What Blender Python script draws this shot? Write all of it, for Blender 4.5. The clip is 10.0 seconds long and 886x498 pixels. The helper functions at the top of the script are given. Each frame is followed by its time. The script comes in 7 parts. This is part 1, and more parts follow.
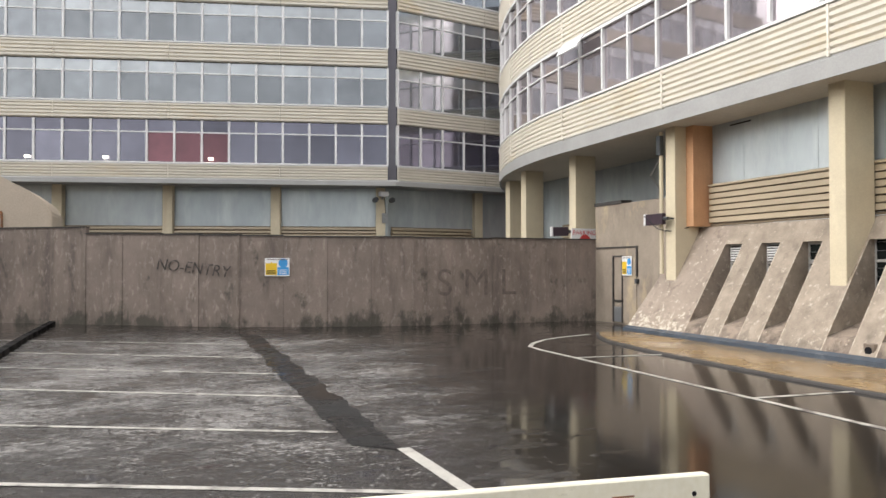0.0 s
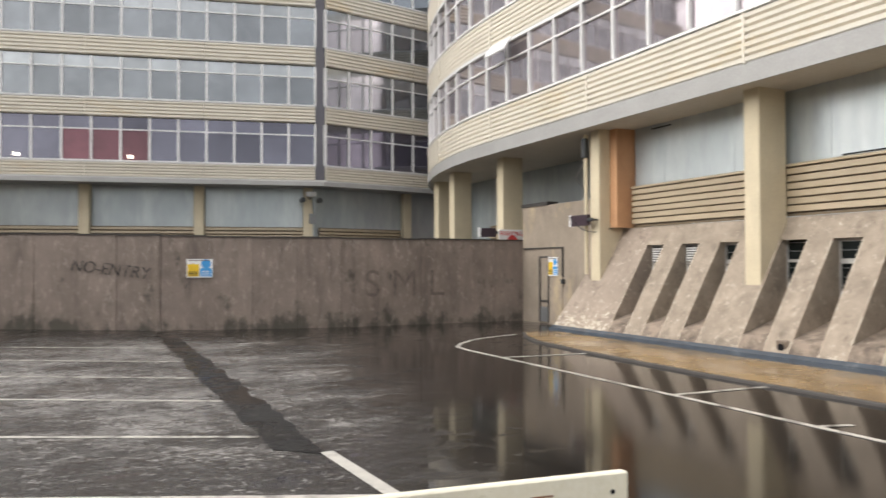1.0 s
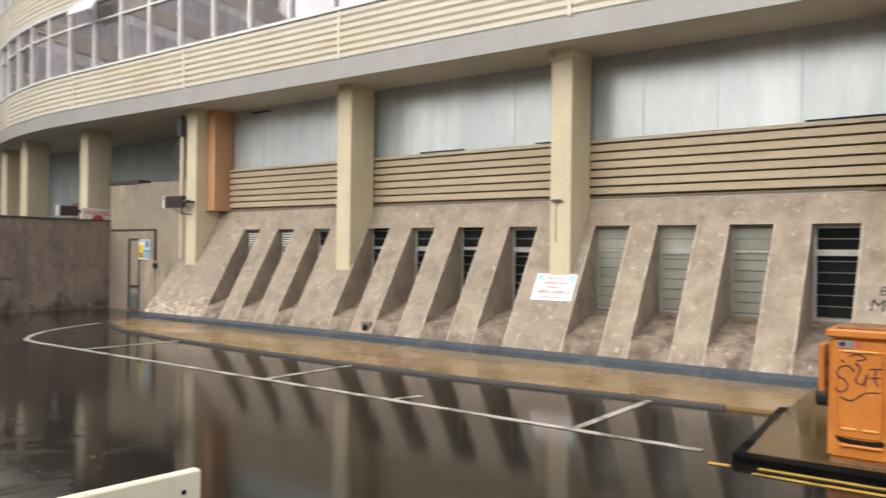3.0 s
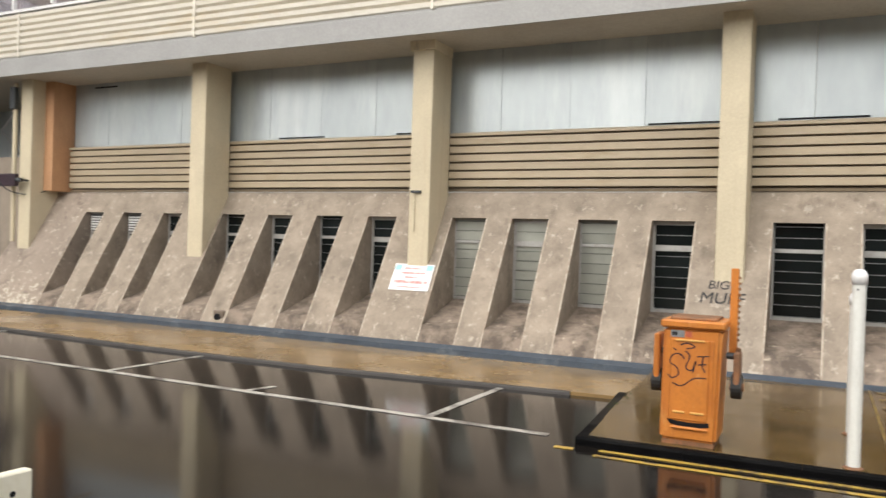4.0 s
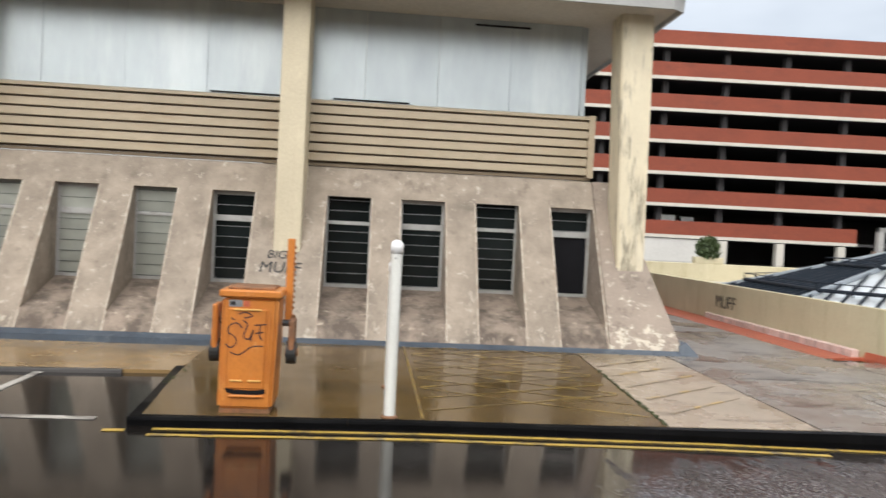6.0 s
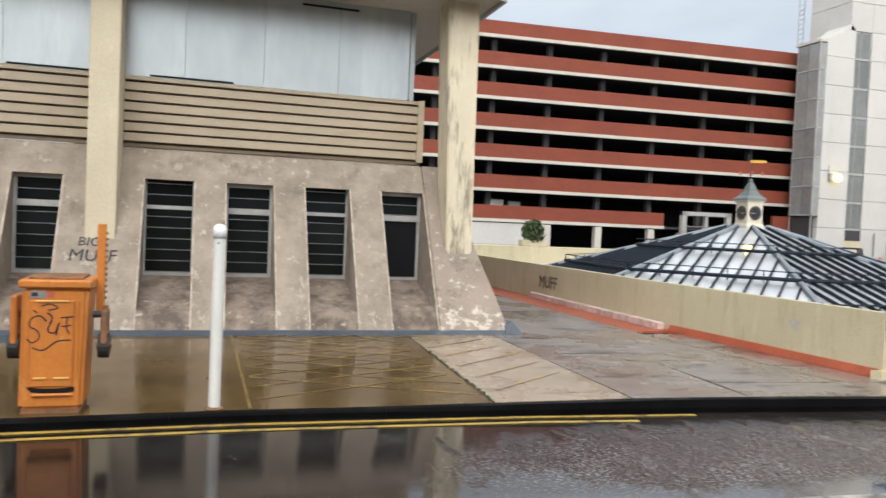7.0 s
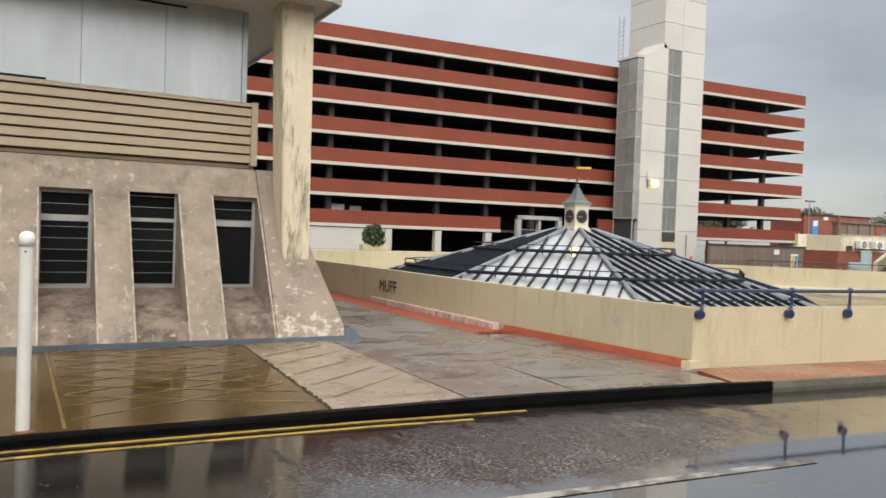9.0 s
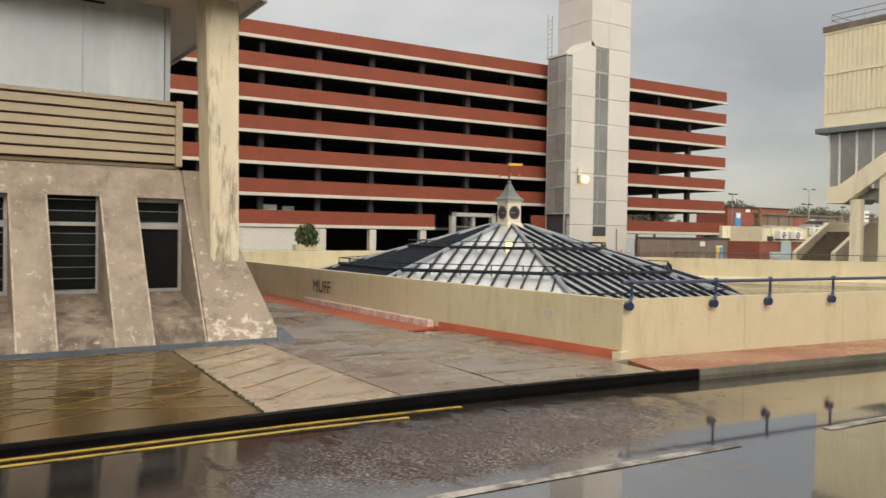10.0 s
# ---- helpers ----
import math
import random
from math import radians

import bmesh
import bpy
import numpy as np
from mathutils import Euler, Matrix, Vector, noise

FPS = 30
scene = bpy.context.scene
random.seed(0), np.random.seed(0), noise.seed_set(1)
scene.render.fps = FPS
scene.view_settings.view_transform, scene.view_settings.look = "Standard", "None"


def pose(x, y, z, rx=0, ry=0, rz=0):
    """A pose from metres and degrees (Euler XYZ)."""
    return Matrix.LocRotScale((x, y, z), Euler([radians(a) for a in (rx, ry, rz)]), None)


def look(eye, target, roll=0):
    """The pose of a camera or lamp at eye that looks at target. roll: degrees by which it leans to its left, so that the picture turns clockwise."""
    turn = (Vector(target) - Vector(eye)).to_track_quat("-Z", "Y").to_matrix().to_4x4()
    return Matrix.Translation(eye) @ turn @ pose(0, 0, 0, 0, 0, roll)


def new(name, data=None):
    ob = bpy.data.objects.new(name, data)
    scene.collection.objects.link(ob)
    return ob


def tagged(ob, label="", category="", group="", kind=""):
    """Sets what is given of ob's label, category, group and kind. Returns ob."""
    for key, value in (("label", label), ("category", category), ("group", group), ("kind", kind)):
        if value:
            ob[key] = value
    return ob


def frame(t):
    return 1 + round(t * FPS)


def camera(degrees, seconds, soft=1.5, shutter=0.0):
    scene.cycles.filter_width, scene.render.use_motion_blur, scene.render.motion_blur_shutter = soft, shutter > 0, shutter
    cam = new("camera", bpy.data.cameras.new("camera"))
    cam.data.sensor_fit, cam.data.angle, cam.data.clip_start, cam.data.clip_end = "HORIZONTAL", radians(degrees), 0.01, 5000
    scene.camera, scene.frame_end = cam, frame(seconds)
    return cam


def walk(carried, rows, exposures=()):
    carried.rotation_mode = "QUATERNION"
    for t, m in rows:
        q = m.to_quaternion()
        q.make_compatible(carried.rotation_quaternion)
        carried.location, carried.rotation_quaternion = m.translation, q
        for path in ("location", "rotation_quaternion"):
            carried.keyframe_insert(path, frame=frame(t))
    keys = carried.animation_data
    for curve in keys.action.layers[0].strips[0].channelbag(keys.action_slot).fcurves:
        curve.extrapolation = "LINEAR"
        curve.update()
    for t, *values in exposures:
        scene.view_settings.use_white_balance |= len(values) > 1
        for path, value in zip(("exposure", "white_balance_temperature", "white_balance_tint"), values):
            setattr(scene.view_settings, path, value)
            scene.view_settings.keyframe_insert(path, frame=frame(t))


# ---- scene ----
# ---------- camera and its walk ----------
cam = camera(59.32, 10.0, soft=1.5, shutter=0.4)


def heading(x, y, z, yaw, pitch, roll):
    """A camera pose from its place, compass yaw (0: towards the facade), pitch and roll in degrees."""
    a, b = radians(yaw), radians(pitch)
    way = Vector((math.sin(a) * math.cos(b), math.cos(a) * math.cos(b), math.sin(b)))
    return look((x, y, z), Vector((x, y, z)) + way, roll)


ROWS = [
    (0, 0.072, -0.179, 1.748, -70.59, 1.12, -0.04),
    (0.5, 0.036, -0.159, 1.744, -68.93, 1.39, -0.31),
    (1, 0.019, -0.111, 1.736, -65.41, 1.20, -0.14),
    (1.5, 0.043, -0.083, 1.744, -56.30, 0.27, 0.74),
    (2, 0.002, -0.054, 1.756, -50.85, 0.28, 1.21),
    (2.5, -0.003, -0.009, 1.754, -44.32, 0.33, 1.24),
    (3, -0.015, 0.014, 1.752, -36.58, 0.15, 0.69),
    (3.2, -0.013, 0.014, 1.753, -33.72, -0.01, 0.78),
    (4.3, -0.003, 0.002, 1.759, -22.50, -0.50, 2.30),
    (4.5, -0.000, -0.000, 1.760, -19.18, -0.52, 2.55),
    (5, 0.001, 0.005, 1.771, -10.92, -0.37, 2.41),
    (5.5, 0.009, 0.069, 1.763, -2.14, -0.70, 2.79),
    (6, 0.016, 0.081, 1.763, 5.23, -1.36, 2.84),
    (6.2, 0.024, 0.085, 1.761, 7.85, -1.62, 2.80),
    (7.3, 0.094, 0.110, 1.743, 19.95, -1.92, 2.30),
    (7.5, 0.102, 0.110, 1.742, 21.20, -1.98, 2.18),
    (8, 0.120, 0.110, 1.747, 23.94, -2.15, 1.96),
    (8.5, 0.129, 0.101, 1.747, 26.47, -1.82, 2.00),
    (9, 0.143, 0.093, 1.750, 28.95, -1.10, 2.01),
    (9.5, 0.163, 0.095, 1.752, 31.18, -0.80, 1.39),
    (10, 0.185, 0.092, 1.745, 33.70, -1.12, 0.88),
]
walk(cam, [(t, heading(*row)) for t, *row in ROWS], exposures=[(0.0, 0.66, 6450, 10), (2.5, 0.44, 6750, 10), (5.0, 0.44, 6450, 9), (7.5, 0.27, 6250, 9), (8.5, 0.18, 6550, 10), (9.2, 0.1, 6750, 10), (10.0, 0.03, 7300, 10)])

# ---------- world and light: bright overcast, brightest behind the viewer ----------
SUN_DIR = Vector((-0.26, -0.77, 0.55)).normalized()
world = bpy.data.worlds.new("overcast_sky")
scene.world = world
world.use_nodes = True
wt = world.node_tree
wt.nodes.clear()


def wnode(kind, **values):
    n = wt.nodes.new(kind)
    for k, v in values.items():
        n.inputs[k].default_value = v
    return n


w_out = wnode("ShaderNodeOutputWorld")
w_bg = wnode("ShaderNodeBackground", Strength=1.0)
w_sky = wt.nodes.new("ShaderNodeTexSky")
w_sky.sky_type = "NISHITA"
w_sky.sun_disc = False
w_sky.sun_elevation = math.asin(SUN_DIR.z)
w_sky.sun_rotation = math.atan2(SUN_DIR.x, SUN_DIR.y)
w_co = wt.nodes.new("ShaderNodeTexCoord")
w_map = wnode("ShaderNodeMapping", Scale=(1.0, 1.0, 2.6))
w_n = wnode("ShaderNodeTexNoise", Scale=1.5, Detail=5.0, Roughness=0.55)
w_ramp = wt.nodes.new("ShaderNodeValToRGB")
w_ramp.color_ramp.elements[0].position, w_ramp.color_ramp.elements[0].color = 0.36, (0.225, 0.23, 0.245, 1)
w_ramp.color_ramp.elements[1].position, w_ramp.color_ramp.elements[1].color = 0.66, (0.46, 0.465, 0.47, 1)
wt.links.new(w_co.outputs["Generated"], w_map.inputs["Vector"])
wt.links.new(w_map.outputs[0], w_n.inputs["Vector"])
wt.links.new(w_n.outputs["Fac"], w_ramp.inputs["Fac"])
# thin cloud glows towards the hidden sun
w_dot = wt.nodes.new("ShaderNodeVectorMath")
w_dot.operation = "DOT_PRODUCT"
w_dot.inputs[1].default_value = SUN_DIR
wt.links.new(w_co.outputs["Generated"], w_dot.inputs[0])
w_mr = wt.nodes.new("ShaderNodeMapRange")
for k, v in zip(("From Min", "From Max", "To Min", "To Max"), (-0.55, 0.95, 0.0, 1.0)):
    w_mr.inputs[k].default_value = v
wt.links.new(w_dot.outputs["Value"], w_mr.inputs["Value"])
w_pow = wt.nodes.new("ShaderNodeMath")
w_pow.operation = "POWER"
w_pow.inputs[1].default_value = 1.6
wt.links.new(w_mr.outputs[0], w_pow.inputs[0])
w_glow = wt.nodes.new("ShaderNodeMix")
w_glow.data_type, w_glow.blend_type = "RGBA", "ADD"
w_glow.inputs[7].default_value = (1.32, 1.25, 1.16, 1)
wt.links.new(w_pow.outputs[0], w_glow.inputs["Factor"])
# an overcast sky is brighter overhead than at the horizon
w_sep = wt.nodes.new("ShaderNodeSeparateXYZ")
wt.links.new(w_co.outputs["Generated"], w_sep.inputs[0])
w_up = wt.nodes.new("ShaderNodeMapRange")
for k, v in zip(("From Min", "From Max", "To Min", "To Max"), (0.16, 0.6, 0.0, 1.0)):
    w_up.inputs[k].default_value = v
wt.links.new(w_sep.outputs["Z"], w_up.inputs["Value"])
w_zen = wt.nodes.new("ShaderNodeMix")
w_zen.data_type, w_zen.blend_type = "RGBA", "ADD"
w_zen.inputs[7].default_value = (0.36, 0.36, 0.36, 1)
wt.links.new(w_up.outputs[0], w_zen.inputs["Factor"])
wt.links.new(w_ramp.outputs["Color"], w_zen.inputs[6])
wt.links.new(w_zen.outputs[2], w_glow.inputs[6])
w_mix = wt.nodes.new("ShaderNodeMix")
w_mix.data_type, w_mix.blend_type = "RGBA", "ADD"
w_mix.inputs["Factor"].default_value = 0.03
wt.links.new(w_glow.outputs[2], w_mix.inputs[6])
wt.links.new(w_sky.outputs[0], w_mix.inputs[7])
wt.links.new(w_mix.outputs[2], w_bg.inputs["Color"])
wt.links.new(w_bg.outputs[0], w_out.inputs["Surface"])
sun_data = bpy.data.lights.new("sun", "SUN")
sun_data.energy = 1.0
sun_data.angle = radians(50)
sun_data.color = (1.0, 0.96, 0.9)
sun = new("sun", sun_data)
sun.matrix_world = look(SUN_DIR * 60, (0, 0, 0))

# ---------- materials ----------
def material(name, base, rough=0.6, metal=0.0, vary=0.25, scale=1.5, fine=40.0, bump=0.15, dark=None, stain=0.0,
             stretch=(1, 1, 1), tint=0.0, spec=0.5, gloss_noise=0.0):
    """A surface with broad stains, fine grain, uneven gloss and relief, in metres."""
    m = bpy.data.materials.new(name)
    m.use_nodes = True
    nt = m.node_tree
    b = nt.nodes["Principled BSDF"]
    tc = nt.nodes.new("ShaderNodeTexCoord")
    geo = nt.nodes.new("ShaderNodeNewGeometry")
    mp = nt.nodes.new("ShaderNodeMapping")
    mp.inputs["Scale"].default_value = stretch
    nt.links.new(geo.outputs["Position"], mp.inputs["Vector"])
    n1 = nt.nodes.new("ShaderNodeTexNoise")
    n1.inputs["Scale"].default_value = scale
    n1.inputs["Detail"].default_value = 6
    n1.inputs["Roughness"].default_value = 0.65
    n2 = nt.nodes.new("ShaderNodeTexNoise")
    n2.inputs["Scale"].default_value = fine
    n2.inputs["Detail"].default_value = 4
    for n in (n1, n2):
        nt.links.new(mp.outputs[0], n.inputs["Vector"])
    ramp = nt.nodes.new("ShaderNodeValToRGB")
    lo = dark or tuple(c * (1 - vary) for c in base)
    hi = tuple(min(1.0, c * (1 + vary * 0.6)) for c in base)
    ramp.color_ramp.elements[0].position = 0.3
    ramp.color_ramp.elements[0].color = (*lo, 1)
    ramp.color_ramp.elements[1].position = 0.7
    ramp.color_ramp.elements[1].color = (*hi, 1)
    nt.links.new(n1.outputs["Fac"], ramp.inputs["Fac"])
    mix = nt.nodes.new("ShaderNodeMix")
    mix.data_type, mix.blend_type = "RGBA", "OVERLAY"
    mix.inputs["Factor"].default_value = 0.18 if vary else 0.0
    nt.links.new(ramp.outputs["Color"], mix.inputs[6])
    nt.links.new(n2.outputs["Color"], mix.inputs[7])
    sat = nt.nodes.new("ShaderNodeRGBToBW")
    nt.links.new(n2.outputs["Fac"], sat.inputs[0])
    nt.links.new(sat.outputs[0], mix.inputs[7])
    colour = mix.outputs[2]
    if tint:
        info = nt.nodes.new("ShaderNodeObjectInfo")
        hsv = nt.nodes.new("ShaderNodeHueSaturation")
        mr = nt.nodes.new("ShaderNodeMapRange")
        mr.inputs["To Min"].default_value, mr.inputs["To Max"].default_value = 1 - tint, 1 + tint
        nt.links.new(info.outputs["Random"], mr.inputs["Value"])
        nt.links.new(mr.outputs[0], hsv.inputs["Value"])
        nt.links.new(colour, hsv.inputs["Color"])
        colour = hsv.outputs[0]
    nt.links.new(colour, b.inputs["Base Color"])
    b.inputs["Roughness"].default_value = rough
    b.inputs["Metallic"].default_value = metal
    b.inputs["Specular IOR Level"].default_value = spec
    if gloss_noise:
        gr = nt.nodes.new("ShaderNodeMapRange")
        gr.inputs["From Min"].default_value, gr.inputs["From Max"].default_value = 0.35, 0.65
        gr.inputs["To Min"].default_value = max(0.02, rough - gloss_noise)
        gr.inputs["To Max"].default_value = min(1, rough + gloss_noise)
        nt.links.new(n1.outputs["Fac"], gr.inputs["Value"])
        nt.links.new(gr.outputs[0], b.inputs["Roughness"])
    if bump:
        bp = nt.nodes.new("ShaderNodeBump")
        bp.inputs["Strength"].default_value = bump
        bp.inputs["Distance"].default_value = 0.02
        nt.links.new(n2.outputs["Fac"], bp.inputs["Height"])
        nt.links.new(bp.outputs[0], b.inputs["Normal"])
    return m


def stained(m, colour, scale=(1, 1, 0.15), lo=0.55, hi=0.72, strength=0.7, size=1.2, foot=None):
    """Adds stains or flaking of another colour, with a shape of their own, over a material."""
    nt = m.node_tree
    b = nt.nodes["Principled BSDF"]
    old = b.inputs["Base Color"].links[0].from_socket
    geo = nt.nodes.new("ShaderNodeNewGeometry")
    mp = nt.nodes.new("ShaderNodeMapping")
    mp.inputs["Scale"].default_value = scale
    mp.inputs["Location"].default_value = (len(nt.nodes) * 1.7, 3.1, len(nt.nodes) * 0.9)
    n = nt.nodes.new("ShaderNodeTexNoise")
    n.inputs["Scale"].default_value = size
    n.inputs["Detail"].default_value = 9
    n.inputs["Roughness"].default_value = 0.7
    mr = nt.nodes.new("ShaderNodeMapRange")
    mr.inputs["From Min"].default_value, mr.inputs["From Max"].default_value = lo, hi
    mr.inputs["To Max"].default_value = strength
    mix = nt.nodes.new("ShaderNodeMix")
    mix.data_type = "RGBA"
    mix.inputs[7].default_value = (*colour, 1)
    nt.links.new(geo.outputs["Position"], mp.inputs["Vector"])
    nt.links.new(mp.outputs[0], n.inputs["Vector"])
    level = n.outputs["Fac"]
    if foot:
        # the added colour spreads more towards the foot: (height where it ends, weight)
        sep = nt.nodes.new("ShaderNodeSeparateXYZ")
        nt.links.new(geo.outputs["Position"], sep.inputs[0])
        fr = nt.nodes.new("ShaderNodeMapRange")
        fr.inputs["From Min"].default_value, fr.inputs["From Max"].default_value = 0.1, foot[0]
        fr.inputs["To Min"].default_value, fr.inputs["To Max"].default_value = foot[1], 0.0
        nt.links.new(sep.outputs["Z"], fr.inputs["Value"])
        add = nt.nodes.new("ShaderNodeMath")
        add.operation = "ADD"
        nt.links.new(level, add.inputs[0])
        nt.links.new(fr.outputs[0], add.inputs[1])
        level = add.outputs[0]
    nt.links.new(level, mr.inputs["Value"])
    nt.links.new(mr.outputs[0], mix.inputs["Factor"])
    nt.links.new(old, mix.inputs[6])
    nt.links.new(mix.outputs[2], b.inputs["Base Color"])
    return m


def wet(m, lo_rough, hi_rough, size, lo=0.42, hi=0.6, stretch=(1, 1, 1), bump_wet=None):
    """Standing water: low roughness in pools with a ragged outline, rougher film between them."""
    nt = m.node_tree
    b = nt.nodes["Principled BSDF"]
    geo = nt.nodes.new("ShaderNodeNewGeometry")
    mp = nt.nodes.new("ShaderNodeMapping")
    mp.inputs["Scale"].default_value = stretch
    mp.inputs["Location"].default_value = (4.3, 1.7, 0)
    n = nt.nodes.new("ShaderNodeTexNoise")
    n.inputs["Scale"].default_value = size
    n.inputs["Detail"].default_value = 8
    n.inputs["Roughness"].default_value = 0.62
    mr = nt.nodes.new("ShaderNodeMapRange")
    mr.inputs["From Min"].default_value, mr.inputs["From Max"].default_value = lo, hi
    mr.inputs["To Min"].default_value, mr.inputs["To Max"].default_value = lo_rough, hi_rough
    nt.links.new(geo.outputs["Position"], mp.inputs["Vector"])
    nt.links.new(mp.outputs[0], n.inputs["Vector"])
    nt.links.new(n.outputs["Fac"], mr.inputs["Value"])
    nt.links.new(mr.outputs[0], b.inputs["Roughness"])
    for bp in [x for x in nt.nodes if x.bl_idname == "ShaderNodeBump"]:
        ms = nt.nodes.new("ShaderNodeMapRange")
        ms.inputs["From Min"].default_value, ms.inputs["From Max"].default_value = lo, hi
        ms.inputs["To Min"].default_value = bump_wet if bump_wet is not None else 0.0
        ms.inputs["To Max"].default_value = bp.inputs["Strength"].default_value
        nt.links.new(n.outputs["Fac"], ms.inputs["Value"])
        nt.links.new(ms.outputs[0], bp.inputs["Strength"])
    return m


M_PATCH = wet(material("tarred_asphalt", (0.008, 0.0075, 0.007), 0.35, vary=0.3, scale=2, fine=30, bump=0.5, spec=0.25), 0.12, 0.45, 0.9)
M_WHITE_LINE = stained(material("white_road_paint", (0.45, 0.43, 0.39), 0.35, vary=0.2, scale=6, fine=50, bump=0.1),
                       (0.07, 0.06, 0.055), (1, 1, 1), 0.5, 0.62, 0.9, 3.0)
M_YELLOW_LINE = stained(material("yellow_road_paint", (0.44, 0.3, 0.06), 0.35, vary=0.2, scale=5, fine=50, bump=0.1),
                        (0.06, 0.05, 0.045), (1, 1, 1), 0.53, 0.62, 0.85, 5.0)
M_FAINT_YELLOW = stained(material("worn_yellow_paint", (0.33, 0.225, 0.06), 0.3, vary=0.3, scale=5, fine=40, bump=0.05),
                         (0.12, 0.08, 0.035), (1, 1, 1), 0.42, 0.54, 0.97, 3.4)
M_YELLOW_PALE = stained(material("flaking_yellow_paint", (0.46, 0.31, 0.1), 0.35, vary=0.2, scale=5, fine=40, bump=0.05),
                        (0.3, 0.24, 0.175), (1, 1, 1), 0.44, 0.5, 1.0, 3.0)
M_PAVE = wet(stained(material("wet_brown_concrete", (0.112, 0.07, 0.023), 0.3, vary=0.3, scale=0.9, fine=30, bump=0.12, spec=0.32),
                     (0.05, 0.035, 0.018), (1, 1, 1), 0.48, 0.66, 0.7, 1.1), 0.06, 0.3, 0.5, 0.45, 0.65, bump_wet=0.01)
M_PAVE_DRY = wet(stained(material("damp_grey_concrete", (0.215, 0.19, 0.165), 0.4, vary=0.18, scale=1.1, fine=30, bump=0.12, tint=0.06),
                         (0.06, 0.052, 0.044), (0.7, 1.7, 1), 0.53, 0.6, 0.8, 1.7), 0.14, 0.45, 0.7)
M_PAVE_PALE = wet(stained(stained(material("damp_pale_concrete", (0.34, 0.275, 0.205), 0.4, vary=0.14, scale=1.1, fine=30, bump=0.1),
                                  (0.15, 0.115, 0.08), (0.5, 2.2, 1), 0.55, 0.62, 0.75, 2.6),
                          (0.14, 0.1, 0.04), (1, 1, 1), 0.5, 0.66, 0.6, 0.7), 0.14, 0.42, 0.7)
M_STRIP = wet(stained(material("ochre_wet_concrete", (0.27, 0.178, 0.08), 0.3, vary=0.2, scale=0.8, fine=25, bump=0.12),
                      (0.1, 0.066, 0.032), (1, 1, 1), 0.5, 0.66, 0.7, 0.8), 0.1, 0.32, 0.6)
M_KERB = wet(material("wet_black_kerb", (0.005, 0.005, 0.0055), 0.6, vary=0.4, scale=3, fine=30, bump=0.3, tint=0.1, spec=0.05), 0.4, 0.7, 1.5)
M_KERB_MOSS = stained(material("mossy_grey_kerb", (0.12, 0.11, 0.09), 0.5, vary=0.3, scale=3, fine=30, bump=0.3, tint=0.15),
                      (0.06, 0.08, 0.03), (1, 1, 1), 0.45, 0.62, 0.8, 1.6)
M_FLASH = stained(material("blue_grey_flashing", (0.06, 0.076, 0.098), 0.26, vary=0.2, scale=3, fine=30, bump=0.15),
                  (0.17, 0.19, 0.2), (1, 1, 1), 0.56, 0.7, 0.6, 2.0)
M_CONC = stained(stained(material("brown_textured_concrete", (0.31, 0.258, 0.205), 0.85, vary=0.34, scale=2.2, fine=60, bump=0.35),
                         (0.54, 0.475, 0.395), (1, 1, 0.7), 0.58, 0.65, 0.65, 9.0, foot=(0.6, 0.05)),
                 (0.09, 0.072, 0.058), (1, 1, 0.7), 0.56, 0.7, 0.5, 3.6, foot=(0.5, 0.11))
M_CONC_LOW = stained(stained(material("flaked_concrete_foot", (0.3, 0.245, 0.2), 0.85, vary=0.25, scale=1.2, fine=60, bump=0.4),
                             (0.62, 0.56, 0.46), (1, 1, 1.2), 0.58, 0.66, 0.8, 7.5, foot=(0.75, 0.13)),
                     (0.12, 0.095, 0.078), (1, 1, 1), 0.55, 0.66, 0.6, 3.8)
M_CONC_SILL = stained(stained(material("dirty_concrete_sill", (0.27, 0.215, 0.17), 0.85, vary=0.25, scale=1.4, fine=60, bump=0.4),
                              (0.075, 0.058, 0.046), (1, 1, 1), 0.45, 0.62, 0.8, 3.2, foot=(0.5, 0.06)),
                      (0.55, 0.47, 0.37), (1, 1, 1), 0.6, 0.66, 0.7, 7.0)
M_PIER = stained(stained(material("cream_painted_pier", (0.57, 0.5, 0.36), 0.75, vary=0.1, scale=1.2, fine=50, bump=0.15),
                         (0.42, 0.33, 0.22), (2, 2, 0.12), 0.56, 0.72, 0.5, 1.5),
                 (0.75, 0.67, 0.5), (1, 1, 0.3), 0.6, 0.7, 0.4, 2.5)
M_PIER_OLD = stained(stained(material("weathered_cream_pier", (0.64, 0.57, 0.42), 0.8, vary=0.12, scale=1.5, fine=50, bump=0.25),
                             (0.15, 0.13, 0.1), (2.5, 2.5, 0.45), 0.52, 0.64, 0.8, 2.6),
                     (0.76, 0.7, 0.56), (2, 2, 0.5), 0.56, 0.7, 0.5, 2.3)
M_SLAT = stained(material("beige_metal_cladding", (0.4, 0.33, 0.232), 0.5, vary=0.08, scale=1.0, fine=40, bump=0.04, tint=0.05),
                 (0.3, 0.22, 0.12), (0.6, 1, 2), 0.56, 0.7, 0.4, 1.4)
# darker beige backing: the shade between the slats is put into its colour
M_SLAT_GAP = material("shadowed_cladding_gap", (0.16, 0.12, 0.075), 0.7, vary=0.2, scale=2)
